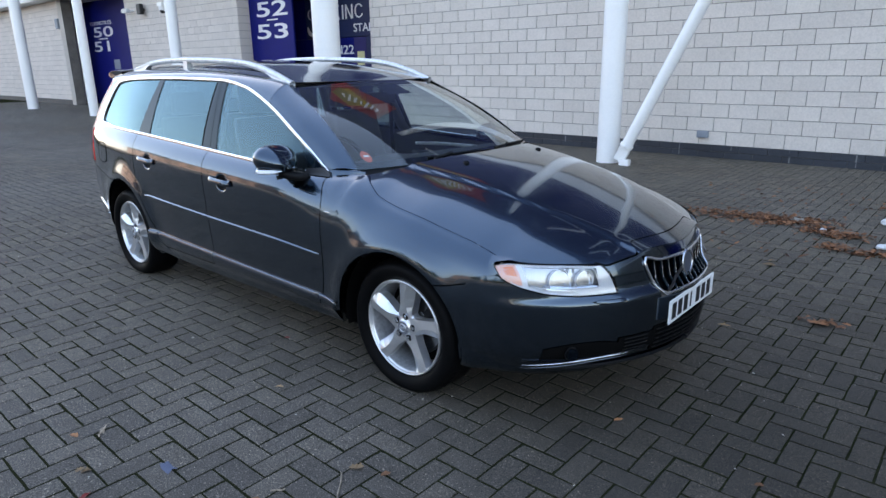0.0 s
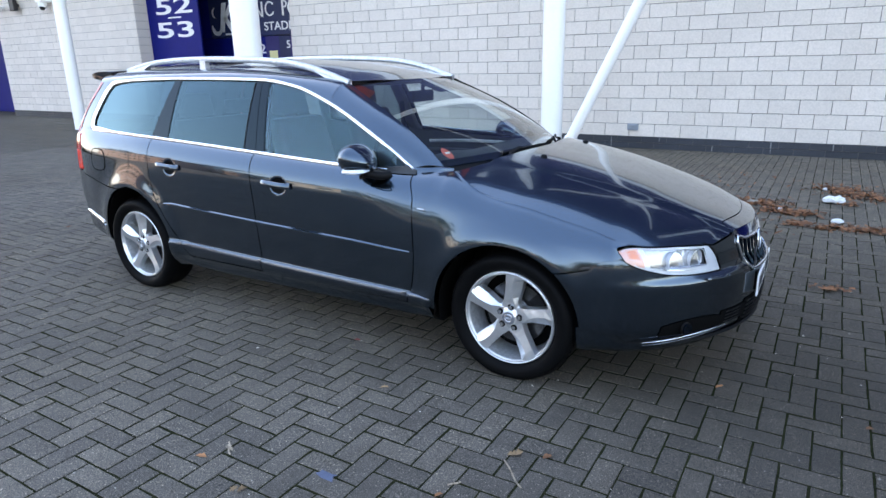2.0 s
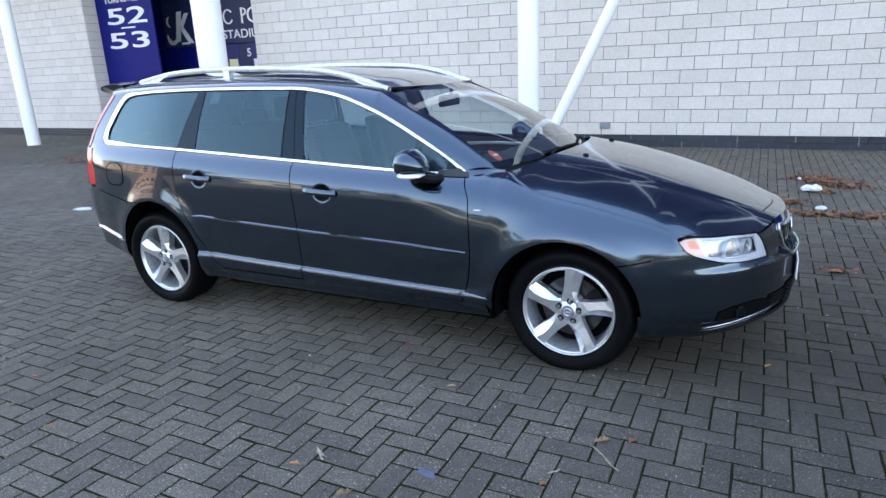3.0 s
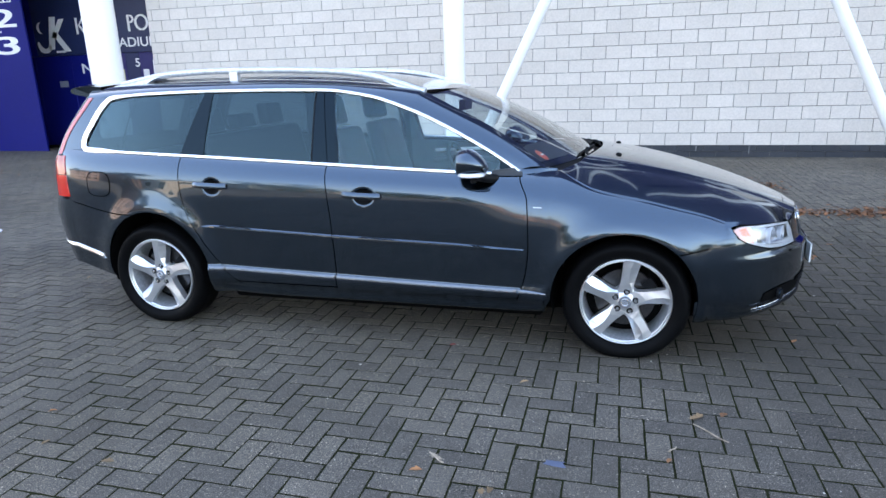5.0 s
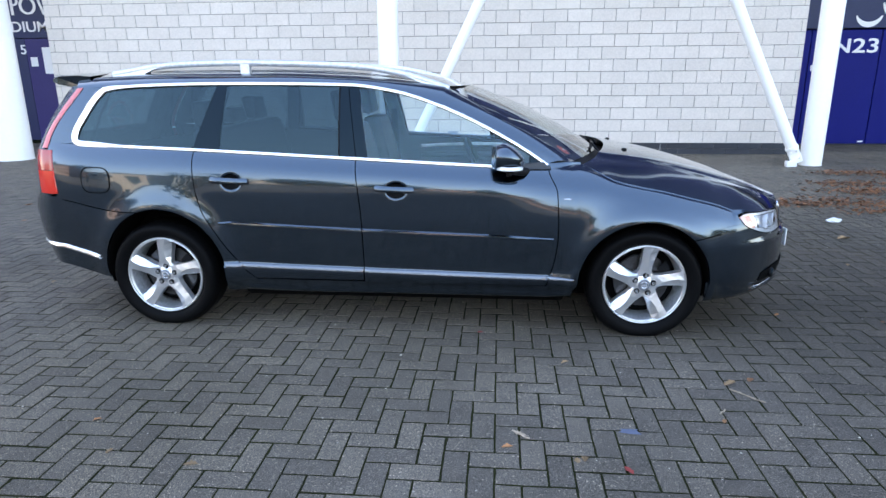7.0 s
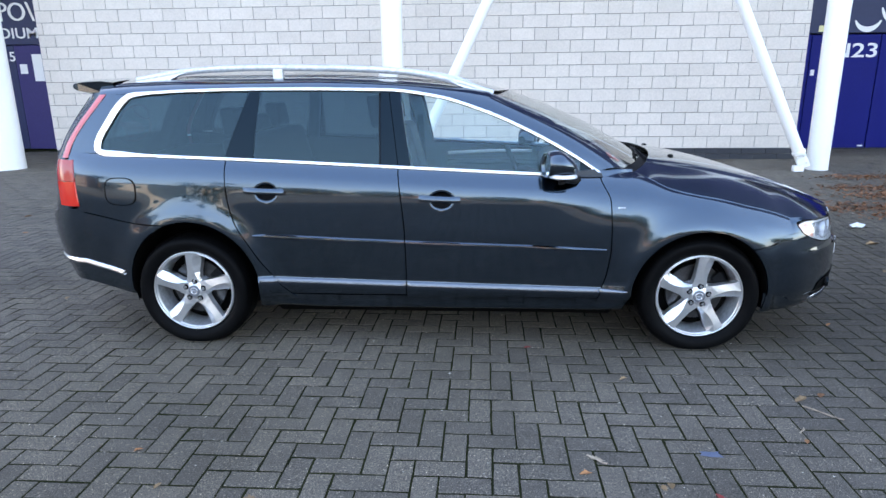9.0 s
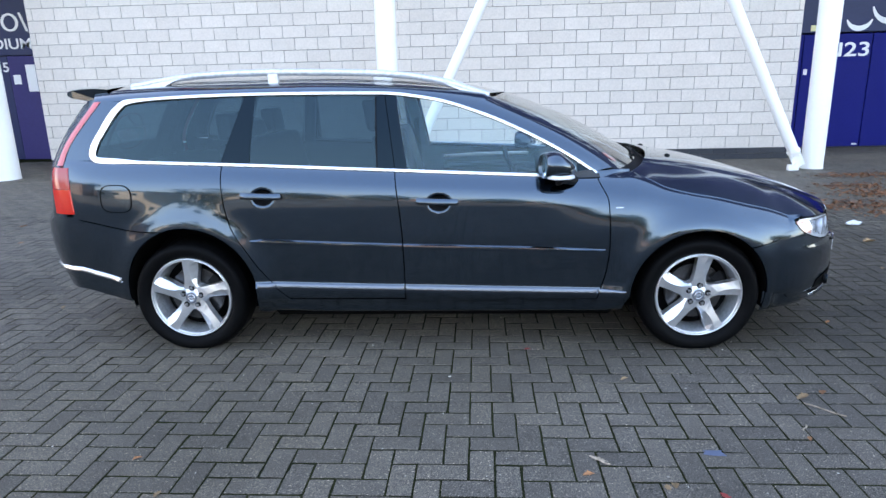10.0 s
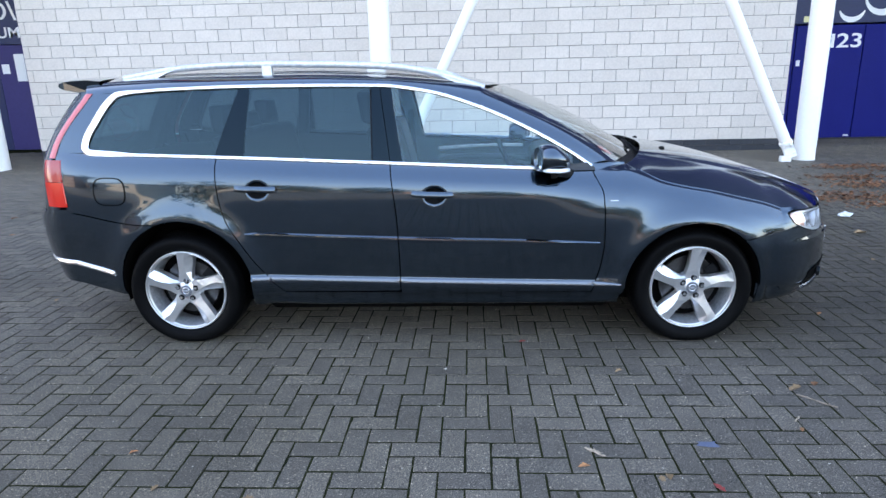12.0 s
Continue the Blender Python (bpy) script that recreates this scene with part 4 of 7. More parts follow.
    c_front = pch([1.05, 1.42], [-2.420, -2.40])
    b_rear = pch([1.0, 1.42], [-1.728, -1.742])
    b_front = pch([1.0, 1.42], [-1.56, -1.632])
    qm, dm = C["tinted"], C["glass"]
    rows = []
    for v in np.linspace(0, 1, 14):
        row = []
        for u in np.linspace(0, 1, 24):
            z, x = 1.2, -3.0
            for _ in range(4):
                x1 = float(rear_edge(z)) + 0.012
                x0 = float(c_pillar(z))
                x = x0 + (x1 - x0) * u
                zb, zt = float(top_line(x)) + 0.006, float(glass_top(x)) - 0.012
                z = zb + (zt - zb) * v
            row.append((x, float(side_w(x, z)) - gl, z))
        rows.append(row)
    q = grid_mesh("quarter_glass", rows, qm, car, s, "tinted rear quarter glass")
    q.visible_shadow = False
    g1 = pane("door_glass", lambda z: float(b_rear(z)), lambda z: float(c_front(z)), qm, -gl, 0.012, rd)
    g1.visible_shadow = False
    fr = pch([0.95, 0.97, 1.062, 1.183, 1.29, 1.373], [-0.62, -0.66, -0.80, -1.0, -1.22, -1.5])
    g2 = pane("door_glass", lambda z: -0.66, lambda z: float(b_front(z)), dm, -gl, 0.012, fd, 40, 14)
    g2.visible_shadow = False
    for x0, x1, par in ((c_front, c_pillar, car), (lambda z: float(door_mid(z)) - 0.002, b_rear, rd), (b_front, lambda z: float(door_mid(z)) + 0.002, fd)):
        pane("pillar_trim", lambda z, f=x0: float(f(z)), lambda z, f=x1: float(f(z)), C["gloss_black"], -0.003, 0.010, par, 5, 12, (0, -0.02, 0))
    # slim bright strip on the rear door's glass edge, and the mirror sail
    side_panel("mirror_sail", lambda z: (-0.575, -0.66), lambda x: (float(top_line(x)) + 0.004, max(float(top_line(x)) + 0.008, float(glass_top(x)) - 0.01)), 6, 6, C["gloss_black"], fd, s, off=-0.002, inward=None)
    side_panel("mirror_foot", lambda z: (-0.535 - 0.25 * (z - 0.930), -0.700), lambda x: (float(top_line(x)) - 0.006, min(0.992, float(glass_top(x)) - 0.004) if x > -0.578 else 0.992 - 0.10 * (-0.578 - x)), 10, 6, C["foot"], fd, s, off=0.010, inward=(0, -0.012, 0))
    sweep("glass_channel", [(float(b_rear(z)) + 0.004, float(side_w(b_rear(z), z)) - 0.002, float(z)) for z in np.linspace(1.02, 1.39, 8)], 0.004, 0.002, C["black"], rd, s)
    # polished surround of the side glass
    path = [(x, z) for x, z in zip(np.linspace(-0.56, -3.2, 60), glass_top(np.linspace(-0.56, -3.2, 60)) - 0.002)]
    path = [p for p in path if p[0] > -3.08]
    rear = [(float(rear_edge(z)), float(z)) for z in np.linspace(1.385, 1.118, 14)] + [(-3.315, 1.103), (-3.307, 1.092), (-3.294, 1.084), (-3.276, 1.080)]
    low = [(x, float(top_line(x)) + 0.002) for x in np.linspace(-3.25, -0.56, 60)]
    ring = path + [(-3.112, 1.3925)] + rear + low
    P3 = [(x, float(side_w(x, z)) + 0.003, z) for x, z in ring]
    sweep("window_trim", P3, 0.0105, 0.005, C["chrome"], car, s, "bright polished trim round the side windows", breadth=[0.92 + 1.0 * smooth01((-3.0 - p[0]) / 0.22) for p in P3])
    # trim strip on the doors
    tz = pch([-2.43, -1.592, -0.514], [0.646, 0.611, 0.578])
    for x0, x1, par in ((-2.425, float(door_mid(0.61)) - SG, rd), (float(door_mid(0.61)) + SG, -0.52, fd)):
        vs, fs = [], []
        xs = np.linspace(x0, x1, 40)
        for x in xs:
            e = 1.0 if x < -0.9 else 0.25 + 0.75 * (-0.52 - x) / 0.38
            e *= min(1.0, 0.2 + (x + 2.43) / 0.1)
            h = 0.0125 * e
            z = float(tz(x))
            w = float(side_w(x, z))
            for dz, dw in ((h + 0.002, 0.0), (h - 0.0045, 0.009 * e), (0.0, 0.010 * e), (-h + 0.0015, 0.009 * e), (-h - 0.002, 0.0)):
                vs.append(to_world(x, w + dw + 0.0005, z + dz, s))
        for k in range(len(xs) - 1):
            for m in range(4):
                fs.append((5 * k + m, 5 * k + m + 1, 5 * k + 6 + m, 5 * k + 5 + m))
        mesh_object("side_moulding", vs, fs, C["paint"], par)
    # bright strip along the door bottoms
    for x0, x1 in ((-0.548, -0.402), (-2.40, -2.305)):
        sweep("sill_strip", [(float(x), float(side_w(x, ledge(x) - 0.020)) + 0.002, float(ledge(x)) - 0.020) for x in np.linspace(x0, x1, 8)], 0.0145, 0.0035, C["strip"], car, s, "satin silver strip along the sill", breadth=[1.0 if x0 < -1 else 1.0 - 0.55 * k / 7 for k in range(8)])
    for x0, x1, par in ((-2.30, float(door_mid(0.37)) - SG, rd), (float(door_mid(0.37)) + SG, -0.555, fd)):
        sweep("sill_strip", [(float(x), float(side_w(x, ledge(x) - 0.020)) + 0.002, float(ledge(x)) - 0.020) for x in np.linspace(x0, x1, 30)], 0.0145, 0.0035, C["strip"], par, s, "satin silver strip along the door bottom")
    # pull handles
    for (hx, hz, _, _), par in zip(HANDLES, (fd, rd)):
        w = float(side_w(hx, hz))
        if s > 0:
            _, _, ux, uz = HANDLES[0 if par is fd else 1]
            rings = []
            for k in (0.02, 0.35, 0.65, 0.88, 1.0):
                ring = []
                for a in np.linspace(0, 2 * math.pi, 25):
                    x, z = ux + 0.058 * k * math.cos(a), uz - 0.002 + 0.041 * k * math.sin(a)
                    ring.append((x, float(side_w(x, z)) - 0.018 * (1 - k ** 4) - 0.0005, z))
                rings.append(ring)
            grid_mesh("handle_cup", rings, C["black"], par, s, "dark recessed cup behind the handle")
        pts = [(hx + u * 0.104, w + 0.020 - 0.016 * abs(u) ** 6, hz - 0.004 * u - 0.006) for u in np.linspace(-1, 1, 17)]
        h = sweep("door_handle", pts, 0.0175, 0.012, C["paint"], par, s, "body-coloured pull handle")


body_side(1)
sweep("wing_badge", [(float(x), float(side_w(x, 0.803)) + 0.0012, 0.803) for x in np.linspace(-0.472, -0.432, 6)], 0.0026, 0.0012, C["strip_bright"], car, 1, "small bright badge on the front wing")
body_side(-1)

# fuel flap on the near quarter
flap = []
for k in range(48):
    a = 2 * math.pi * k / 48
    c, d = math.cos(a), math.sin(a)
    flap.append((-3.166 + 0.092 * math.copysign(abs(c) ** 0.62, c), 0.880 + 0.074 * math.copysign(abs(d) ** 0.62, d)))
ff = [[(-3.166 + (x + 3.166) * k, float(side_w(-3.166 + (x + 3.166) * k, 0.88 + (z - 0.88) * k)) + 0.0022, 0.88 + (z - 0.88) * k) for x, z in flap + flap[:1]] for k in np.linspace(0.02, 0.955, 9)]
grid_mesh("fuel_flap", ff, C["paint"], car, 1)
# dark ring on the skin paints the shade of the flap's shut line
sweep("flap_gap", [(x, float(side_w(x, z)) + 0.0006, z) for x, z in flap], 0.0028, 0.0022, C["under"], car, 1, closed=True)

# bonnet
ws = np.linspace(-1, 1, 71)


def hood_nose(q):
    """Where the line at the share q of the bonnet's width runs into the nose."""
    lo, hi = 0.40, 1.02
    for _ in range(30):
        mid = (lo + hi) / 2
        w = q * top_wide(mid)
        if front_pt(w, hood_z(mid, w))[0] > mid:
            lo = mid
        else:
            hi = mid
    return lo


rows = []
nose_x = [hood_nose(q) - 0.004 for q in ws]
cut_x = [x - 0.062 * smooth01((0.74 - abs(q)) / 0.14) for q, x in zip(ws, nose_x)]
for u in np.linspace(0, 1, 50):
    row = []
    for q, xf in zip(ws, cut_x):
        xr = -0.155 - 0.21 * q * q
        x = xr + (xf - xr) * u
        w = q * (top_wide(x) - 0.0032)
        row.append((x, w, hood_z(x, w)))
    rows.append(row)
bonnet = grid_mesh("bonnet", rows, C["paint"], car, 1, inward=(0, 0, -0.008))
brow = [[(x, q * (top_wide(x) - 0.0032), hood_z(x, q * (top_wide(x) - 0.0032)) - 0.001) for x in np.linspace(c + 0.0045, n + 0.006, 8)] for q, c, n in zip(ws, cut_x, nose_x) if abs(q) < 0.735]
grid_mesh("nose_brow", brow, C["paint"], car, 1, "painted panel between bonnet and grille", inward=(0, 0, -0.006))
cpart("engine_cover", box_bm(-0.28, 0.55, YC - 0.5, YC + 0.5, 0.40, 0.58, 0.04), C["under"], bonnet)
for q in (-0.35, 0.35):
    x, w = -0.06, 0.62 * q * 1.5
    cp = bmesh.new()
    bmesh.ops.create_uvsphere(cp, u_segments=10, v_segments=6, radius=0.014, matrix=Matrix.Translation(Vector(to_world(x, w, float(hood_z(x, w)) + 0.001))) @ Matrix.Diagonal((1.3, 1, 0.8, 1)))
    part("washer_jet", cp, C["black"], bonnet, "black washer jet")

# nose: bumper with openings for lamps, grille and plate
lamp_low = pch([0.40, 0.46, 0.60, 0.70, 0.76, 0.80, 0.815, 0.826], [0.567, 0.566, 0.570, 0.582, 0.603, 0.626, 0.640, 0.662])
lin = pch([0.2, 0.57, 0.60, 0.65, 0.69, 0.712], [0.462, 0.462, 0.466, 0.485, 0.518, 0.560])
LIN, LOUT, GRW = 0.475, 0.822, 0.265


def nose_patch(name, w0, w1, zlo, zhi, nu, nv, material, parent, s=1, off=0.0, inward=None, label=""):
    rows = []
    for v in np.linspace(0, 1, nv):
        row = []
        for u in np.linspace(0, 1, nu):
            z = 0.64
            for _ in range(4):
                wa = w0(z) if callable(w0) else w0
                w = wa + (w1 - wa) * u
                zl, zh = zlo(w), zhi(w)
                z = zl + (zh - zl) * v
            x, _, _ = front_pt(w, z)
            row.append((float(x) + off * 0.85, w + math.copysign(off * 0.5, w) * (abs(w) > 0.4), z))
        rows.append(row)
    return grid_mesh(name, rows, material, parent, s, label, inward)


ZB = pch([0.0, 0.5, 0.76, 0.81, 0.845, 0.88], [0.245, 0.250, 0.256, 0.268, 0.305, 0.318])
bumper = nose_patch("front_bumper", -GRW, GRW, lambda w: float(ZB(abs(w))), lambda w: 0.512, 25, 20, C["paint"], car)
for s in (1, -1):
    rows = []
    for v in np.linspace(0, 1, 40):
        row = []
        for u in np.linspace(0, 1, 12):
            z = 0.4
            for _ in range(5):
                wa = GRW + 0.05 * smooth01((z - 0.512) / 0.17)
                w = wa + (lin(z) - wa) * u
                zl, zh = ZB(w), hood_front(w)[1] - 0.004
                z = zl + (zh - zl) * v
            row.append(front_pt(w, z))
        rows.append(row)
    grid_mesh("bumper_cheek", rows, C["paint"], bumper, s)
    # outer part, wrapped round to the wheel arch
    rows = []
    for v in np.linspace(0, 1, 34):
        row = []
        ph = np.linspace(0, 1, 40)
        for t in ph:
            if t < 0.2:
                k = t / 0.2
                z = 0.4
                for _ in range(5):
                    cx, cz, r = ARCHES[0]
                    xa = cx + math.sqrt(max(r * r - (z - cz) ** 2, 0.0))
                    x = xa + (FX - xa) * k
                    zh = float(seam_f(x)) - SG
                    z = 0.318 + (zh - 0.318) * v
                row.append((x, float(side_w(x, z)), z))
            else:
                k = (t - 0.2) / 0.8
                z = 0.4
                for _ in range(5):
                    w1 = float(side_w(FX, min(z, 0.7)))
                    w = w1 + (lin(z) - w1) * (k ** 1.5)
                    zl = float(ZB(min(w, 0.88)))
                    xq = float(front_pt(w, z)[0])
                    zh = float(lamp_low(w)) - 0.004 if w < 0.78 else min(float(lamp_low(w)) - 0.004, float(seam_f(xq)) - SG + max(0.0, 0.03 - 0.0))
                    z = zl + (zh - zl) * v
                x = float(front_pt(w, z)[0])
                row.append((x, w, z))
        rows.append(row)
    grid_mesh("bumper_wrap", rows, C["paint"], bumper, s, inward=(-0.0, -0.02, 0))
    # lower valance that closes the bumper to the arch liner
    line = [(float(x), side_w(x, 0.32) - 0.004) for x in np.linspace(0.335, FX - 0.005, 5)] + [front_pt(w, 0.27)[:2] for w in np.linspace(side_w(FX, 0.30) - 0.006, 0.0, 40)]
    rows = []
    for k, (dz, pull) in enumerate(((1.0, 0.0), (0.75, 0.003), (0.4, 0.010), (0.1, 0.022), (0.0, 0.045))):
        row = []
        for x, w in line:
            zt, zb = float(ZB(min(w, 0.88))) + 0.014, 0.205 + 0.022 * smooth01((0.75 - w) / 0.5)
            row.append((x - pull * smooth01((x - 0.36) / 0.25), max(0.0, w - 0.006 - pull * smooth01((w - 0.3) / 0.5)), zb + (zt - zb) * dz))
        rows.append(row)
    grid_mesh("front_valance", rows, C["paint"], bumper, s)
    # chrome-lined lower blade; near-black sheets paint the openings' black plastic and shade
    blade = [(float(front_pt(w, 0.287)[0]) + 0.010, w + 0.006, 0.296 - 0.02 * smooth01((w - 0.5) / 0.3)) for w in np.linspace(0.42, 0.775, 26)]
    sweep("bumper_blade", blade, 0.0028, 0.003, C["strip_bright"], bumper, s, taper_ends=True)
    sweep("bumper_blade", [(x - 0.004, w, z - 0.014) for x, w, z in blade], 0.0022, 0.003, C["strip"], bumper, s, taper_ends=True)
    lip = [(float(front_pt(w, ZB(w) + 0.006)[0]) + 0.010, w + 0.004 * (w > 0.6), ZB(w) + 0.004) for w in np.linspace(0.0, 0.70, 40)]
    sweep("bumper_lip", lip, 0.008, 0.008, C["black"], bumper, s)
    nose_patch("fog_recess", 0.47, 0.735, lambda w: 0.300, lambda w: 0.300 + 0.072 * math.sin(math.pi * min(1, max(0.0, (w - 0.40) / 0.40))) ** 0.5, 16, 8, C["under"], bumper, s, off=0.004)
    fx = Vector(to_world(float(front_pt(0.655, 0.332)[0]) + 0.008, 0.655, 0.332, s))
    fg = part("fog_lamp", cyl_bm(fx, fx + Vector((0.014, -0.008 * s, 0)), 0.030, seg=24, bevel=0.004), C["black"], bumper)
    part("fog_lens", cyl_bm(fx + Vector((0.012, -0.007 * s, 0)), fx + Vector((0.017, -0.010 * s, 0)), 0.026, seg=24), C["gloss_black"], fg)
    nose_patch("side_grille", 0.30, 0.475, lambda w: 0.302, lambda w: 0.372, 8, 8, C["under"], bumper, s, off=0.004)
    for k in range(4):
        sweep("grille_bar", [(float(front_pt(w, 0.312 + 0.017 * k)[0]) + 0.007, w, 0.312 + 0.017 * k) for w in np.linspace(0.335, 0.45, 7)], 0.0025, 0.002, C["black"], bumper, s)
    # washer cover below the lamp
    sweep("washer_cover", [(float(front_pt(w, 0.540)[0]) + 0.004, w + 0.003, 0.540 + 0.008 * smooth01((w - 0.5) / 0.1)) for w in np.linspace(0.44, 0.58, 12)], 0.010, 0.004, C["paint"], bumper, s, taper_ends=True)
# near-black sheet on the bumper for the intake's plastic and the shade inside
nose_patch("lower_intake", -0.30, 0.30, lambda w: 0.272, lambda w: 0.388, 20, 8, C["under"], bumper, off=0.004)
for k in range(5):
    sweep("grille_bar", [(float(front_pt(w, 0.285 + 0.022 * k)[0]) + 0.008, w, 0.285 + 0.022 * k) for w in np.linspace(-0.29, 0.29, 20)], 0.003, 0.003, C["black"], bumper)

# number plate: plain bars for its characters
plate_x = float(front_pt(0.0, 0.45)[0]) - 0.004
plate = part("number_plate", box_bm(plate_x - ORG.x - 0.004, plate_x - ORG.x + 0.004, -0.26, 0.26, 0.392, 0.500, 0.003), C["plate"], car, "white plate with dark bars")
part("plate_backing", box_bm(plate_x - ORG.x - 0.03, plate_x - ORG.x - 0.004, -0.18, 0.18, 0.395, 0.497, 0.006), C["black"], plate)
for k, yv in enumerate((-0.215, -0.150, -0.085, -0.025, 0.06, 0.125, 0.19)):
    wv = 0.022 if k != 3 else 0.007
    part("plate_bar", box_bm(plate_x - ORG.x + 0.004, plate_x - ORG.x + 0.0055, yv - wv, yv + wv, 0.410, 0.482), C["ink"], plate)

# grille
gz0 = 0.520


def grille_top(w):
    return hood_front(abs(w))[1] - 0.018 - 0.036 * smooth01((0.34 - abs(w)) / 0.12)


grille = nose_patch("grille", -GRW - 0.05, GRW + 0.05, lambda w: gz0, grille_top, 21, 8, C["under"], car, off=-0.035, label="black grille with vertical bars in a bright frame")
nose_patch("nose_panel", -GRW - 0.05, GRW + 0.05, lambda w: grille_top(w) + 0.003, lambda w: hood_front(abs(w))[1] - 0.004, 41, 8, C["paint"], bumper)
ring = [(w, gz0 + 0.004) for w in np.linspace(-GRW + 0.03, GRW - 0.03, 20)]
GT = GRW + 0.045
slant = lambda z: GRW + 0.05 * smooth01((z - 0.512) / 0.17)
ring += [(GRW - 0.008, gz0 + 0.015)] + [(slant(z), z) for z in np.linspace(gz0 + 0.04, grille_top(GT) - 0.025, 6)] + [(GT - 0.010, grille_top(GT) - 0.006)]
ring += [(w, grille_top(w)) for w in np.linspace(GT - 0.03, -GT + 0.03, 20)]
ring += [(-GT + 0.010, grille_top(GT) - 0.006)] + [(-slant(z), z) for z in np.linspace(grille_top(GT) - 0.025, gz0 + 0.04, 6)] + [(-GRW + 0.008, gz0 + 0.015)]
sweep("grille_frame", [(float(front_pt(w, z)[0]) + 0.004, w, z) for w, z in ring], 0.0065, 0.006, C["strip_bright"], grille, outward=(1, 0, 0.2), closed=True)
for w in np.linspace(-0.252, 0.252, 11):
    zs = np.linspace(gz0 + 0.008, grille_top(w) - 0.006, 6)
    sweep("grille_bar", [(float(front_pt(w, z)[0]) - 0.014, w, z) for z in zs], 0.004, 0.012, C["gloss_black"], grille, outward=(1, 0, 0.2))
    sweep("bar_edge", [(float(front_pt(w, z)[0]) - 0.002, w, z) for z in zs], 0.0018, 0.0015, C["strip_bright"], grille, outward=(1, 0, 0.2))
sweep("diagonal_bar", [(float(front_pt(w, z)[0]) + 0.002, w, z) for w, z in zip(np.linspace(0.22, -0.22, 14), np.linspace(gz0 + 0.015, 0.680, 14))], 0.008, 0.004, C["disc"], grille, outward=(1, 0, 0.2))
ex = float(front_pt(0.0, 0.61)[0])
bx = Vector((ex - ORG.x + 0.002, 0, 0.608))
ringp = [(ex + 0.008 - 0.02 * math.sin(a) * 0.3, 0.055 * math.cos(a), 0.608 + 0.055 * math.sin(a)) for a in np.linspace(0, 2 * math.pi, 33)[:-1]]
sweep("emblem_ring", ringp, 0.008, 0.005, C["strip_bright"], grille, outward=(1, 0, 0.2), closed=True)
part("emblem_centre", cyl_bm(bx, bx + Vector((0.006, 0, 0.001)), 0.046, seg=28), C["badge"], grille)

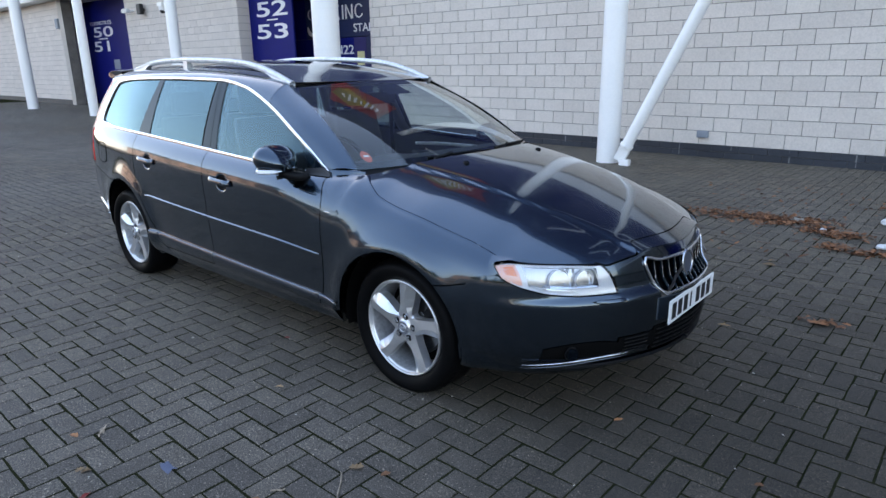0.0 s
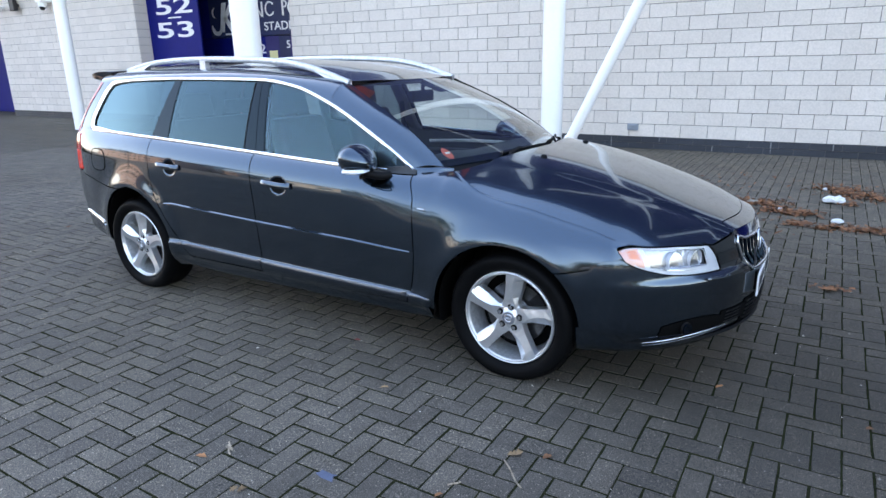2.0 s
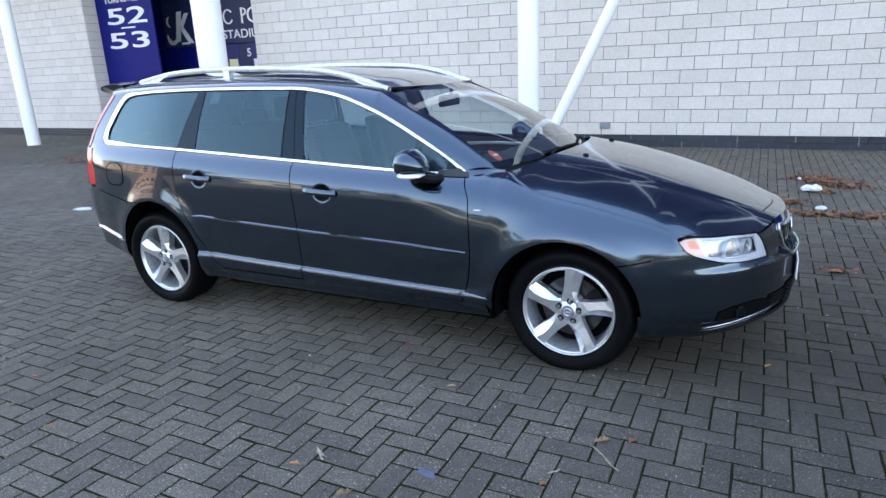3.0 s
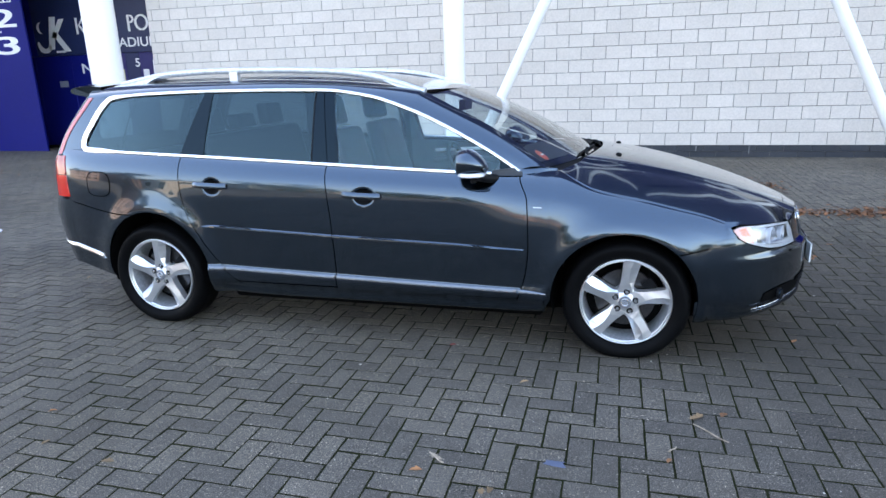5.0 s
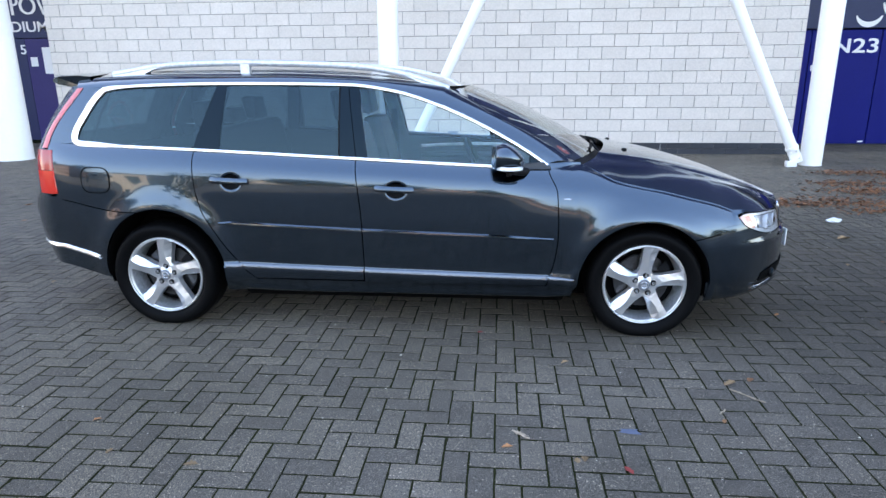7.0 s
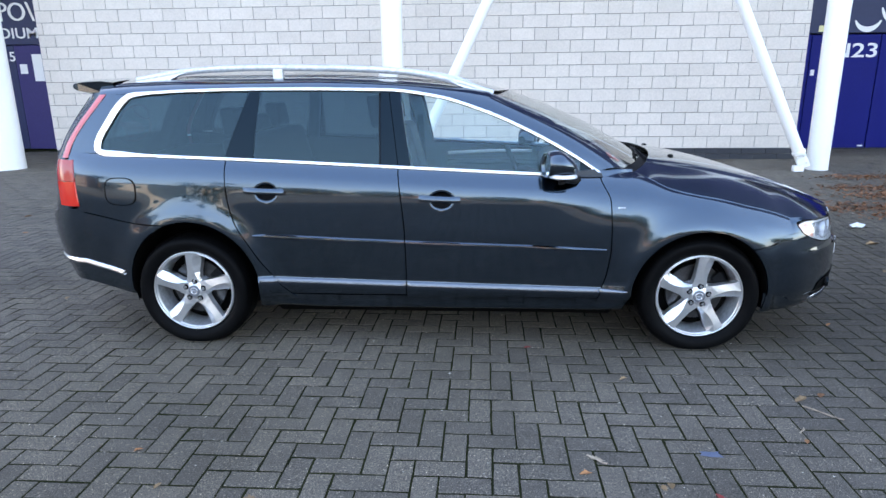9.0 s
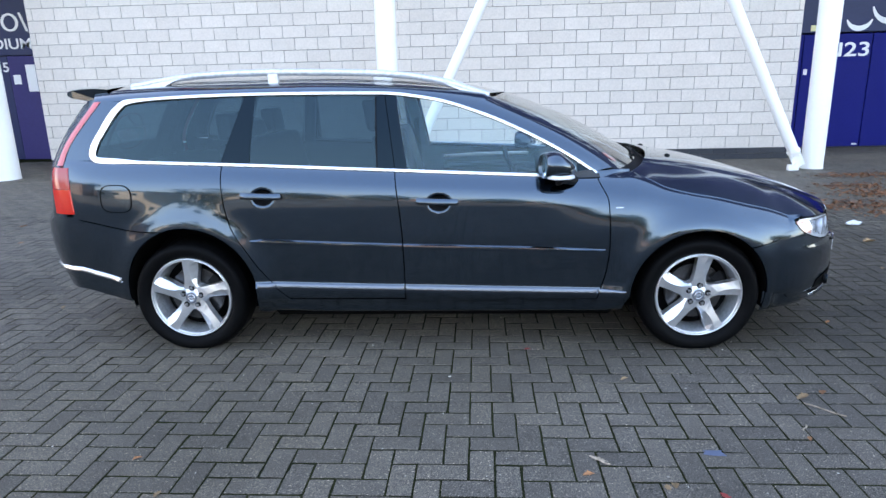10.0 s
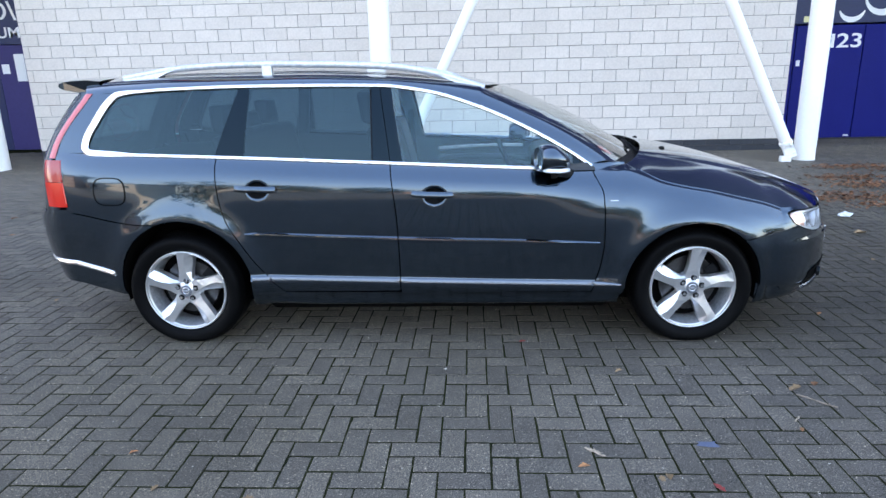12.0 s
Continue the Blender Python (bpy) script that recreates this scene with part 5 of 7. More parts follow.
# headlamps
lamp_edge = pch([0.57, 0.582, 0.603, 0.626, 0.640, 0.662, 0.71, 0.718, 0.730], [0.60, 0.70, 0.76, 0.80, 0.815, 0.826, 0.822, 0.805, 0.775])
for s in (1, -1):
    # the wing's tip, carried round to the lamp
    tip = []
    for z in np.linspace(0.585, 0.728, 18):
        wa, wb = side_w(0.45, z), lamp_edge(z) - 0.004
        xb = front_pt(wb, z)[0]
        tip.append([(0.45 + (xb - 0.45) * t ** 0.8, wa + (wb - wa) * t - 0.003, z) for t in np.linspace(0, 1, 8)])
    grid_mesh("wing_tip", tip, C["paint"], car, s)
    top = lambda w: hood_front(min(w, 0.815))[1] - 0.001 - 0.034 * max(0.0, (w - 0.782) / 0.044) ** 2
    lo = lambda w: float(lamp_low(w))
    lamp = nose_patch("headlamp", lin, LOUT, lo, top, 36, 12, C["lens"], car, s, off=0.002, label="clear headlamp with amber indicator")
    lamp.visible_shadow = False
    nose_patch("lamp_housing", 0.49, 0.782, lo, top, 30, 12, C["cavity"], lamp, s, off=-0.05)
    # pale surround: below, above, inside
    nose_patch("bezel", lambda z: lin(z) + 0.004, 0.78, lambda w: lo(w) + 0.002, lambda w: lo(w) + 0.030 - 0.012 * smooth01((w - 0.6) / 0.15), 30, 4, C["reflector"], lamp, s, off=-0.004)
    nose_patch("bezel", lambda z: lin(z) + 0.004, 0.78, lambda w: top(w) - 0.010, lambda w: top(w) - 0.001, 30, 3, C["reflector"], lamp, s, off=-0.005)
    nose_patch("bezel", lambda z: lin(z) + 0.004, 0.532, lambda w: lo(w) + 0.028, lambda w: top(w) - 0.009, 8, 10, C["reflector"], lamp, s, off=-0.006)
    nose_patch("indicator", 0.776, LOUT - 0.002, lambda w: lo(w) + 0.003, lambda w: top(w) - 0.002, 14, 8, C["indicator"], lamp, s, off=-0.004)
    nose_patch("amber_bulb", 0.784, 0.808, lambda w: (lo(w) + top(w)) / 2 - 0.004, lambda w: top(w) - 0.014, 8, 6, C["amber"], lamp, s, off=-0.001)
    nose_patch("indicator_bowl", 0.757, 0.776, lambda w: lo(w) + 0.02, lambda w: top(w) - 0.009, 8, 8, C["reflector"], lamp, s, off=-0.012)
    sweep("cavity_edge", [(front_pt(w, z)[0] - 0.004, w, z) for w, z in [(w, lo(w) + 0.031 - 0.012 * smooth01((w - 0.6) / 0.15)) for w in np.linspace(0.757, 0.536, 14)] + [(0.533, lo(0.533) + 0.045), (0.541, top(0.541) - 0.020)] + [(w, top(w) - 0.011) for w in np.linspace(0.552, 0.757, 11)]], 0.0022, 0.002, C["alloy_dark"], lamp, s, outward=(0.9, -0.4 * s, 0))
    for w, r in ((0.575, 0.046), (0.665, 0.048)):
        zc = (float(lamp_low(w)) + top(w)) / 2
        p = Vector(to_world(float(front_pt(w, zc)[0]) - 0.055, w - 0.01, zc, s))
        d = Vector((0.9, -0.35 * s, 0.0)).normalized()
        rg = []
        for k in range(5):
            rr = r * (0.25 + 0.75 * math.sqrt(k / 4))
            rg.append((rr, 0.045 * (k / 4)))
        vs, fs = [], []
        u = Vector((0, 0, 1)).cross(d).normalized()
        vv2 = d.cross(u)
        for rr, dd in rg:
            for a in np.linspace(0, 2 * math.pi, 25)[:-1]:
                vs.append(p + d * dd + u * rr * math.cos(a) + vv2 * rr * math.sin(a))
        for i in range(4):
            for k in range(24):
                fs.append((24 * i + k, 24 * i + (k + 1) % 24, 24 * i + 24 + (k + 1) % 24, 24 * i + 24 + k))
        mesh_object("reflector_bowl", vs, fs, C["reflector"], lamp, smooth=True)
        bl = bmesh.new()
        bmesh.ops.create_uvsphere(bl, u_segments=14, v_segments=8, radius=r * 0.26, matrix=Matrix.Translation(p + d * 0.016))
        part("bulb_shield", bl, C["chrome"], lamp, smooth=True)
    for w in (0.548, 0.603, 0.622, 0.640, 0.698, 0.718, 0.738):
        za, zc2 = float(lamp_low(w)) + 0.034, top(w) - 0.014
        sweep("reflector_fin", [(float(front_pt(w, z)[0]) - 0.026 - 0.010 * math.sin(math.pi * (z - za) / (zc2 - za)), w, z) for z in np.linspace(za, zc2, 7)], 0.006, 0.007, C["cavity"], lamp, s, outward=(0.9, -0.4 * s, 0))
    sweep("lamp_sill", [(float(front_pt(w, float(lamp_low(w)) + 0.03)[0]) - 0.01, w, float(lamp_low(w)) + 0.028) for w in np.linspace(0.52, 0.72, 14)], 0.012, 0.003, C["chrome"], lamp, s, outward=(1, 0, 0.6))
    edge = [(w, float(lamp_low(w))) for w in np.linspace(0.466, LOUT - 0.001, 30)] + [(w, top(w)) for w in np.linspace(LOUT - 0.001, 0.53, 26)] + [(lin(z), z) for z in (0.70, 0.69, 0.67, 0.65, 0.62, 0.59)]
    sweep("lamp_gasket", [(float(front_pt(w, z)[0]) + 0.001, w, z) for w, z in edge], 0.0018, 0.002, C["under"], lamp, s, outward=(0.8, -0.5 * s, 0), closed=True)
    ins = [(w, float(lamp_low(w)) + 0.0045) for w in np.linspace(0.475, 0.80, 26)] + [(w, top(w) - 0.0045) for w in np.linspace(0.812, 0.54, 26)]
    sweep("lamp_rim", [(float(front_pt(w, z)[0]) - 0.001, w, z) for w, z in ins], 0.0026, 0.002, C["reflector"], lamp, s, outward=(0.8, -0.5 * s, 0))

# rear: bumper, tailgate, lamps
rows = []
for v in np.linspace(0, 1, 22):
    row = []
    for t in np.linspace(0, 1, 44):
        if t < 0.3:
            z, x = 0.5, -3.2
            for _ in range(5):
                cx, cz, r = ARCHES[1]
                xa = cx - math.sqrt(max(r * r - (z - cz) ** 2, 0.0)) if z > 0.25 else cx - r
                x = xa + (-3.45 - xa) * (t / 0.3)
                zb = 0.285 + 0.070 * smooth01((-3.12 - x) / 0.42)
                z = zb + (float(seam_r(x)) - SG - zb) * v
            row.append((x, float(side_w(x, z)), z))
        else:
            k = (t - 0.3) / 0.7
            zb = 0.285 + 0.070 * smooth01(0.33 / 0.42) + 0.05 * k
            zh = float(seam_r(-3.45)) + 0.012 + 0.01 * k
            z = zb + (zh - zb) * v
            q = (1 - k ** 1.5)
            x, w, _ = rear_pt(q, z)
            row.append((float(x), float(w), z))
    rows.append(row)
rb = None
for s in (1, -1):
    ob = grid_mesh("rear_bumper" if s > 0 else "bumper_half", rows, C["paint"], car if s > 0 else rb, s, inward=(0, -0.02, 0))
    rb = rb or ob
    pts = []
    for x in np.linspace(-3.20, -3.45, 10):
        z = 0.416 + (x + 3.20) * -0.21
        pts.append((float(x), float(side_w(x, z)) + 0.004, z))
    for q in np.linspace(0.99, 0.0, 20):
        z = 0.469 + 0.03 * (1 - q)
        x, w, _ = rear_pt(q, z)
        pts.append((float(x) - 0.004, float(w) + 0.003 * q, z))
    sweep("bumper_strip", pts, 0.0140, 0.005, C["strip_bright"], rb, s)
    # black lower valance
    lowr = [[(p[0] + 0.02 + 0.05 * (1 - k), p[1] - 0.03 - 0.05 * (1 - k), p[2] - 0.040 + 0.055 * k) for p in rows[0] if p[1] < 0.70] for k in (0.0, 0.5, 1.0)]
    grid_mesh("valance", lowr, C["black"], rb, s)
zs = np.linspace(0.765, 1.405, 26)
gate = None
for s in (1, -1):
    g = grid_mesh("tailgate" if s > 0 else "tailgate_half", [[tuple(float(c) for c in rear_pt(q, z)) for q in list(np.linspace(0.982, 0.9, 8)) + list(np.linspace(0.88, 0.0, 18))] for z in zs], C["paint"], car if s > 0 else gate, s, inward=(0.015, 0, 0), drop=lambda a, b: 1.09 < a[2] and b[2] < 1.375 and abs(a[1]) < 0.80 * side_w(rear_x0(a[2]), a[2]))
    gate = gate or g
    grid_mesh("rear_glass", [[(float(rear_pt(q, z)[0]) - 0.004, float(rear_pt(q, z)[1]), float(z)) for q in np.linspace(0.84, 0.0, 14)] for z in np.linspace(1.075, 1.38, 10)], C["tinted"], gate, s, "tinted tailgate glass").visible_shadow = False
    tl = grid_mesh("tail_lamp", [[(float(rear_pt(q, z)[0]) - 0.003, float(rear_pt(q, z)[1]) + 0.003, float(z)) for q in np.linspace(1.0, 0.984, 8)] for z in np.linspace(1.055, 1.395, 16)], C["pink"], car, s, "tall red tail lamp up the rear pillar")
    for z0, z1, m in ((0.790, 0.925, "red"), (0.928, 1.045, "red_deep")):
        rows3 = []
        for z in np.linspace(z0, z1, 8):
            r3 = []
            for xx in np.linspace(0.0, 1.0, 6)[:-1]:
                x0 = -3.442 - 0.022 * (z - 0.80) / 0.25
                x = x0 + (float(rear_x0(z)) - x0) * xx
                r3.append((x, float(side_w(x, z)) + 0.005, float(z)))
            for q in np.linspace(0.995, 0.945, 8):
                x, w, _ = rear_pt(q, z)
                r3.append((float(x) - 0.005, float(w) + 0.004, float(z)))
            rows3.append(r3)
        grid_mesh("lamp_lens", rows3, C[m], tl, s, inward=(0.01, -0.012, 0))

# roof with its cant rails
roof_c = pch([-3.45, -3.2, -2.8, -2.2, -1.7, -1.3, -1.02], [1.455, 1.478, 1.494, 1.494, 1.477, 1.440, 1.392])
screen_x = lambda w: -1.01 - 0.13 * (abs(w) / 0.585) ** 2
roof_end = lambda w: -3.43 + 0.10 * (abs(w) / 0.7) ** 2
top2 = pch([-3.45, -3.153, -2.85, -2.44, -1.70, -1.43, -1.157], [1.385, 1.394, 1.411, 1.418, 1.408, 1.373, 1.290])
ww = list(np.linspace(0, 1, 12)) + list(1 + np.linspace(0, 1, 22)[1:])
crown = pch([-3.45, -3.2, -2.8, -2.2, -1.7, -1.3, -1.02], [0.036, 0.045, 0.052, 0.054, 0.050, 0.036, 0.020])
rows = []
for u in np.linspace(0, 1, 60):
    row = []
    for b in ww:
        # b 0..1: from the window trim to the cant edge; 1..2: on to the centre line
        wE = 0.560
        wq = 0.68 + (wE - 0.68) * b if b <= 1 else wE * (2 - b)
        x = screen_x(min(wq, 0.585)) + (roof_end(wq) - screen_x(min(wq, 0.585))) * u
        zE = float(roof_c(x)) - 0.020
        if b <= 1:
            zc0 = float(top2(min(max(x, -3.45), -1.157))) + 0.004
            wc = float(side_w(x, zc0)) - 0.002
            k = 1 - b
            w = wE + (wc - wE) * k
            z = zc0 + (zE - zc0) * (1 - k ** 1.7) ** 0.75
        else:
            w = wE * (2 - b)
            z = zE + crown(x) * (1 - (w / wE) ** 2.2)
        row.append((x, w, z))
    rows.append(row)
roof = None
for s in (1, -1):
    ob = grid_mesh("roof" if s > 0 else "roof_half", rows, C["paint"], car if s > 0 else roof, s)
    roof = roof or ob
    grid_mesh("headlining", [[(x, w * 0.97, z - 0.03) for x, w, z in r[6:]] for r in rows[::4]], C["liner"], car, s)
    # roof panel's dark glass-like front band
    # front pillar
    pr = []
    xt = np.linspace(-0.56, -1.14, 24)
    for x in xt:
        zo = float(glass_top(x)) + 0.006
        wo = float(side_w(x, zo)) - 0.001
        k = (x + 0.56) / (-0.58)
        ei = Vector((-0.425 + (-1.142 + 0.425) * k, 0.730 + (0.585 - 0.730) * k, 0.984 + (1.372 - 0.984) * (k ** 0.93)))
        b = 0.030 * math.sin(math.pi * k)
        ei += Vector((b * 0.45, -0.004, b * 0.9))
        row = []
        for t in np.linspace(0, 1, 9):
            bulge = 0.012 * math.sin(math.pi * t)
            p = Vector((x + (ei.x - x) * t + bulge * 0.3, wo + (ei.y - wo) * t + bulge, zo + (ei.z - zo) * t + bulge))
            zc0, zE = float(top2(-1.157)) + 0.004, float(roof_c(-1.14)) - 0.020
            wc = float(side_w(-1.14, zc0)) - 0.002
            r = Vector((-1.143, 0.56 + (wc - 0.56) * (1 - t), zc0 + (zE - zc0) * (1 - (1 - t) ** 1.7) ** 0.75))
            row.append(tuple(p.lerp(r, smooth01((k - 0.55) / 0.45))))
        pr.append(row)
    grid_mesh("front_pillar", pr, C["paint"], car, s)
    # foot of the pillar beside the scuttle
    foot = []
    for k in np.linspace(0, 1, 8):
        x = -0.56 + 0.19 * k
        zt, wt = float(top_line(x)), float(top_wide(x))
        xi, wi, zi = -0.425 + 0.06 * k, 0.730 - 0.01 * k, 0.984 - 0.006 * k
        rise = 0.026 * (1 - k) ** 2
        x2, w2, z2 = x, wt - 0.009 * (1 - k), zt + rise
        foot.append([(x, wt - 0.001, zt - 0.004)] + [(x2 + (xi - x2) * t, w2 + (wi - w2) * t - 0.001, z2 + (zi - z2) * t + 0.005 * math.sin(math.pi * t)) for t in np.linspace(0, 1, 7)])
    grid_mesh("pillar_foot", foot, C["paint"], car, s)

# windscreen, dark border, scuttle, wipers


def screen_pt(u, v, off=0.0):
    """u -1..1 across, v 0..1 from the base to the top."""
    wb, wt = 0.732, 0.587
    w = (wb + (wt - wb) * v) * u
    xb, zb = -0.205 - 0.222 * u * u, 1.000 - 0.016 * u * u
    xt, zt = -1.01 - 0.132 * u * u, 1.392 - 0.020 * u * u
    x, z = xb + (xt - xb) * v, zb + (zt - zb) * v
    b = 0.030 * math.sin(math.pi * v)
    return x + b * 0.45 + off * 0.45, w, z + b * 0.9 + off * 0.9


screen = grid_mesh("windscreen", [[screen_pt(u, v) for u in np.linspace(-1, 1, 41)] for v in np.linspace(0, 1, 20)], C["screen"], car, 1, "curved clear windscreen")
screen.visible_shadow = False
for us, vs2 in (((-1, 1), (0.0, 0.06)), ((-1, 1), (0.972, 1.0)), ((-1, -0.975), (0.06, 0.972)), ((0.975, 1), (0.06, 0.972))):
    grid_mesh("dark_border", [[screen_pt(u, v, -0.004) for u in np.linspace(us[0], us[1], 30)] for v in np.linspace(vs2[0], vs2[1], 10)], C["gloss_black"], screen, 1)
sc = []
for u in np.linspace(-1, 1, 31):
    x, w, z = screen_pt(u, 0.0)
    xr = -0.155 - 0.21 * u * u
    sc.append([(x - 0.01, w, z - 0.004), (x + 0.03, w, z - 0.02), (xr + 0.10, w * 0.99, min(z - 0.045, float(hood_z(min(xr + 0.1, 0.2), w)) - 0.03))])
grid_mesh("scuttle", sc, C["black"], car, 1, "black plastic scuttle panel")
for a, b, lift in (((-0.10, 0.012), (0.52, 0.020), 0.02), ((-0.82, 0.015), (-0.18, 0.024), 0.02)):
    pts = [screen_pt(a[0] + (b[0] - a[0]) * t, a[1] + (b[1] - a[1]) * t + 0.010 * math.sin(math.pi * t), 0.010) for t in np.linspace(0, 1, 16)]
    wp = sweep("wiper", pts, 0.007, 0.008, C["black"], car, 1, outward=(0.5, 0, 0.9))
    x, w, z = screen_pt(b[0], 0.0)
    sweep("wiper_arm", [(x + 0.05, w, z + 0.0), (x + 0.03, w - 0.02, z + 0.02), screen_pt((a[0] + b[0]) / 2 + 0.1, 0.030, 0.020)], 0.009, 0.006, C["black"], wp, 1, outward=(0.5, 0, 0.9))
grid_mesh("red_disc", [[screen_pt(0.885 + 0.030 * k * math.cos(a), 0.115 + 0.052 * k * math.sin(a), -0.006) for a in np.linspace(0, 2 * math.pi, 21)] for k in (0.02, 0.5, 1.0)], C["sticker"], screen, 1, "round red sticker in the glass corner")
grid_mesh("sticker_mark", [[screen_pt(0.885 + u, 0.115 + v, -0.002) for u in (-0.016, 0.0, 0.016)] for v in (-0.008, 0.008)], C["cream"], screen, 1)
grid_mesh("sensor_pad", [[screen_pt(u, v, -0.01) for u in np.linspace(-0.16, 0.16, 8)] for v in np.linspace(0.78, 0.95, 6)], C["gloss_black"], screen, 1)
mx = Vector((-1.02 - ORG.x, 0, 1.285))
mb = box_bm(mx.x - 0.02, mx.x + 0.015, -0.125, 0.125, mx.z - 0.035, mx.z + 0.035, 0.014, seg=2)
part("rear_view_mirror", mb, C["black"], car)
part("mirror_stem", cyl_bm((mx.x + 0.01, 0, mx.z + 0.03), (mx.x + 0.02, 0, 1.375), 0.012, seg=10), C["black"], car)

# roof rails
rail_w = pch([-3.3, -2.4, -1.1], [0.525, 0.545, 0.572])
rail_top = pch([-3.16, -3.0, -2.871, -2.6, -2.425, -1.926, -1.617, -1.463, -1.310, -1.126], [1.482, 1.508, 1.526, 1.541, 1.543, 1.532, 1.513, 1.490, 1.452, 1.392])
for s in (1, -1):
    r_ob = empty("roof_rail")
    bpy.data.objects.remove(r_ob)
    pts = []
    for x in np.linspace(-3.17, -1.12, 60):
        pts.append((float(x), rail_w(x), float(rail_top(x)) - 0.010))
    rr = sweep("roof_rail", pts, 0.019, 0.0165, C["rail"], car, s, "satin silver raised roof rail", outward=(0, -0.35 * s, 0.95))
    for x0, x1, sl in ((-3.17, -2.87, 1), (-2.36, -2.305, 0), (-1.36, -1.12, 1)):
        vs, fs = [], []
        xs = np.linspace(x0, x1, 10)
        for x in xs:
            zt = float(rail_top(x)) - 0.012
            zb2 = float(roof_c(x)) - 0.028
            k = (x - x0) / (x1 - x0)
            if sl and x0 < -3:
                zb2 = zb2 + (zt - 0.006 - zb2) * smooth01((k - 0.50) / 0.50)
            if sl and x0 > -2:
                zb2 = zb2 + (zt - 0.006 - zb2) * smooth01((0.45 - k) / 0.45)
            for dw, z in ((-0.015, zt), (0.017, zt), (0.020, min(zt, zb2)), (-0.016, min(zt, zb2))):
                vs.append(to_world(x, rail_w(x) + dw, z, s))
        for k in range(len(xs) - 1):
            for m in range(4):
                fs.append((4 * k + m, 4 * k + (m + 1) % 4, 4 * k + 4 + (m + 1) % 4, 4 * k + 4 + m))
        fs += [(0, 1, 2, 3), tuple(4 * (len(xs) - 1) + m for m in (3, 2, 1, 0))]
        mesh_object("rail_foot", vs, fs, C["rail"], rr)
    grid_mesh("roof_ditch", [[(float(x), w, float(roof_c(x)) - 0.0165 + crown(x) * (1 - (w / 0.56) ** 2.2)) for x in np.linspace(-3.1, -1.3, 30)] for w in (0.49, 0.51)], C["black"], roof, s)

# spoiler over the tailgate
sp = []
for w in np.linspace(-0.60, 0.60, 31):
    e = abs(w) / 0.60
    x0, x1 = -3.30 + 0.02 * e ** 3, -3.605 + 0.035 * e ** 2 + 0.05 * e ** 8
    zc = 1.486 - 0.020 * e ** 3
    t = 0.040 * (1 - 0.4 * e ** 6)
    L = x0 - x1
    sp.append([(x0, w, zc - 0.006), (x0 - 0.3 * L, w, zc + 0.002), (x0 - 0.7 * L, w, zc - 0.001), (x1 + 0.03, w, zc - 0.008), (x1 + 0.006, w, zc - 0.016), (x1, w, zc - 0.028), (x1 + 0.006, w, zc - 0.024 - 0.6 * t), (x1 + 0.03, w, zc - 0.026 - t), (x0 - 0.55 * L, w * 0.98, zc - 0.066), (x0 - 0.1 * L, w * 0.97, zc - 0.08)])
spoiler = grid_mesh("spoiler", sp, C["paint"], car, 1, inward=None)
for k in (0, -1):
    r = sp[k]
    mesh_object("spoiler_end", [to_world(*p) for p in r], [tuple(range(len(r)))], C["paint"], spoiler)


# door mirrors
def mirror(s):
    vs, fs = [], []
    n, m = 14, 28
    cxm, czm, wm = (-0.790, 1.030, 0.938) if s > 0 else (-0.825, 1.005, 0.915)

    def ring(a, k, shift=0.0):
        ca, sa = math.cos(a), math.sin(a)
        ca = abs(ca) ** 0.68
        out = []
        for j in range(m):
            b = 2 * math.pi * j / m
            cb, sb = math.cos(b), math.sin(b)
            cb, sb = math.copysign(abs(cb) ** 0.85, cb), math.copysign(abs(sb) ** 0.92, sb)
            dx = sa * (0.086 if sa > 0 else 0.098) + shift
            prof = ca * (1.0 - 0.25 * max(0.0, sa)) * k
            out.append(to_world(cxm + dx + 0.012 * cb, wm + cb * 0.128 * prof, czm + sb * 0.076 * prof - 0.02 * max(0.0, sa) + 0.010 * cb * prof, s))
        return out

    back = -0.75
    rings = [ring(back, 0.90, 0.012), ring(back, 0.93, 0.0)] + [ring(back + (math.pi / 2 - back) * i / n, 1.0) for i in range(n + 1)]
    vs = [p for r in rings for p in r]
    for i in range(len(rings) - 1):
        for k in range(m):
            fs.append((i * m + k, i * m + (k + 1) % m, (i + 1) * m + (k + 1) % m, (i + 1) * m + k))
    sh = mesh_object("door_mirror", vs, facing_out(vs, fs), C["paint"], car, "body-coloured door mirror with a bright strip", smooth=True)
    pts = []
    for t in np.linspace(0, 1, 16):
        a = -0.9 * math.pi / 2 + t * 0.9 * math.pi
        pts.append((cxm + (0.086 if math.sin(a) > 0 else 0.068) * math.sin(a) * 0.9 + 0.012, wm + 0.130 * abs(math.cos(a)) ** 0.68 * 0.93, czm - 0.046))
    sweep("mirror_strip", pts, 0.011, 0.005, C["rail"], sh, s, taper_ends=True)
    mesh_object("mirror_glass", ring(back, 0.905, 0.011), [tuple(range(m))], C["mirror"], sh)
    sweep("mirror_stalk", [(cxm + 0.02, wm + 0.005, czm - 0.065), (cxm + 0.05, wm - 0.03, czm - 0.078), (cxm + 0.085, wm - 0.065, czm - 0.088), (cxm + 0.105, wm - 0.105, czm - 0.088)], 0.030, 0.020, C["black"], sh, s, outward=(0, 0, 1))
    pb = Vector(to_world(cxm + 0.015, wm + 0.005, czm - 0.078, s))
    part("puddle_lamp", cyl_bm(pb, pb + Vector((0.004, 0, -0.02)), 0.016, seg=16), C["black"], sh)


mirror(1)
mirror(-1)


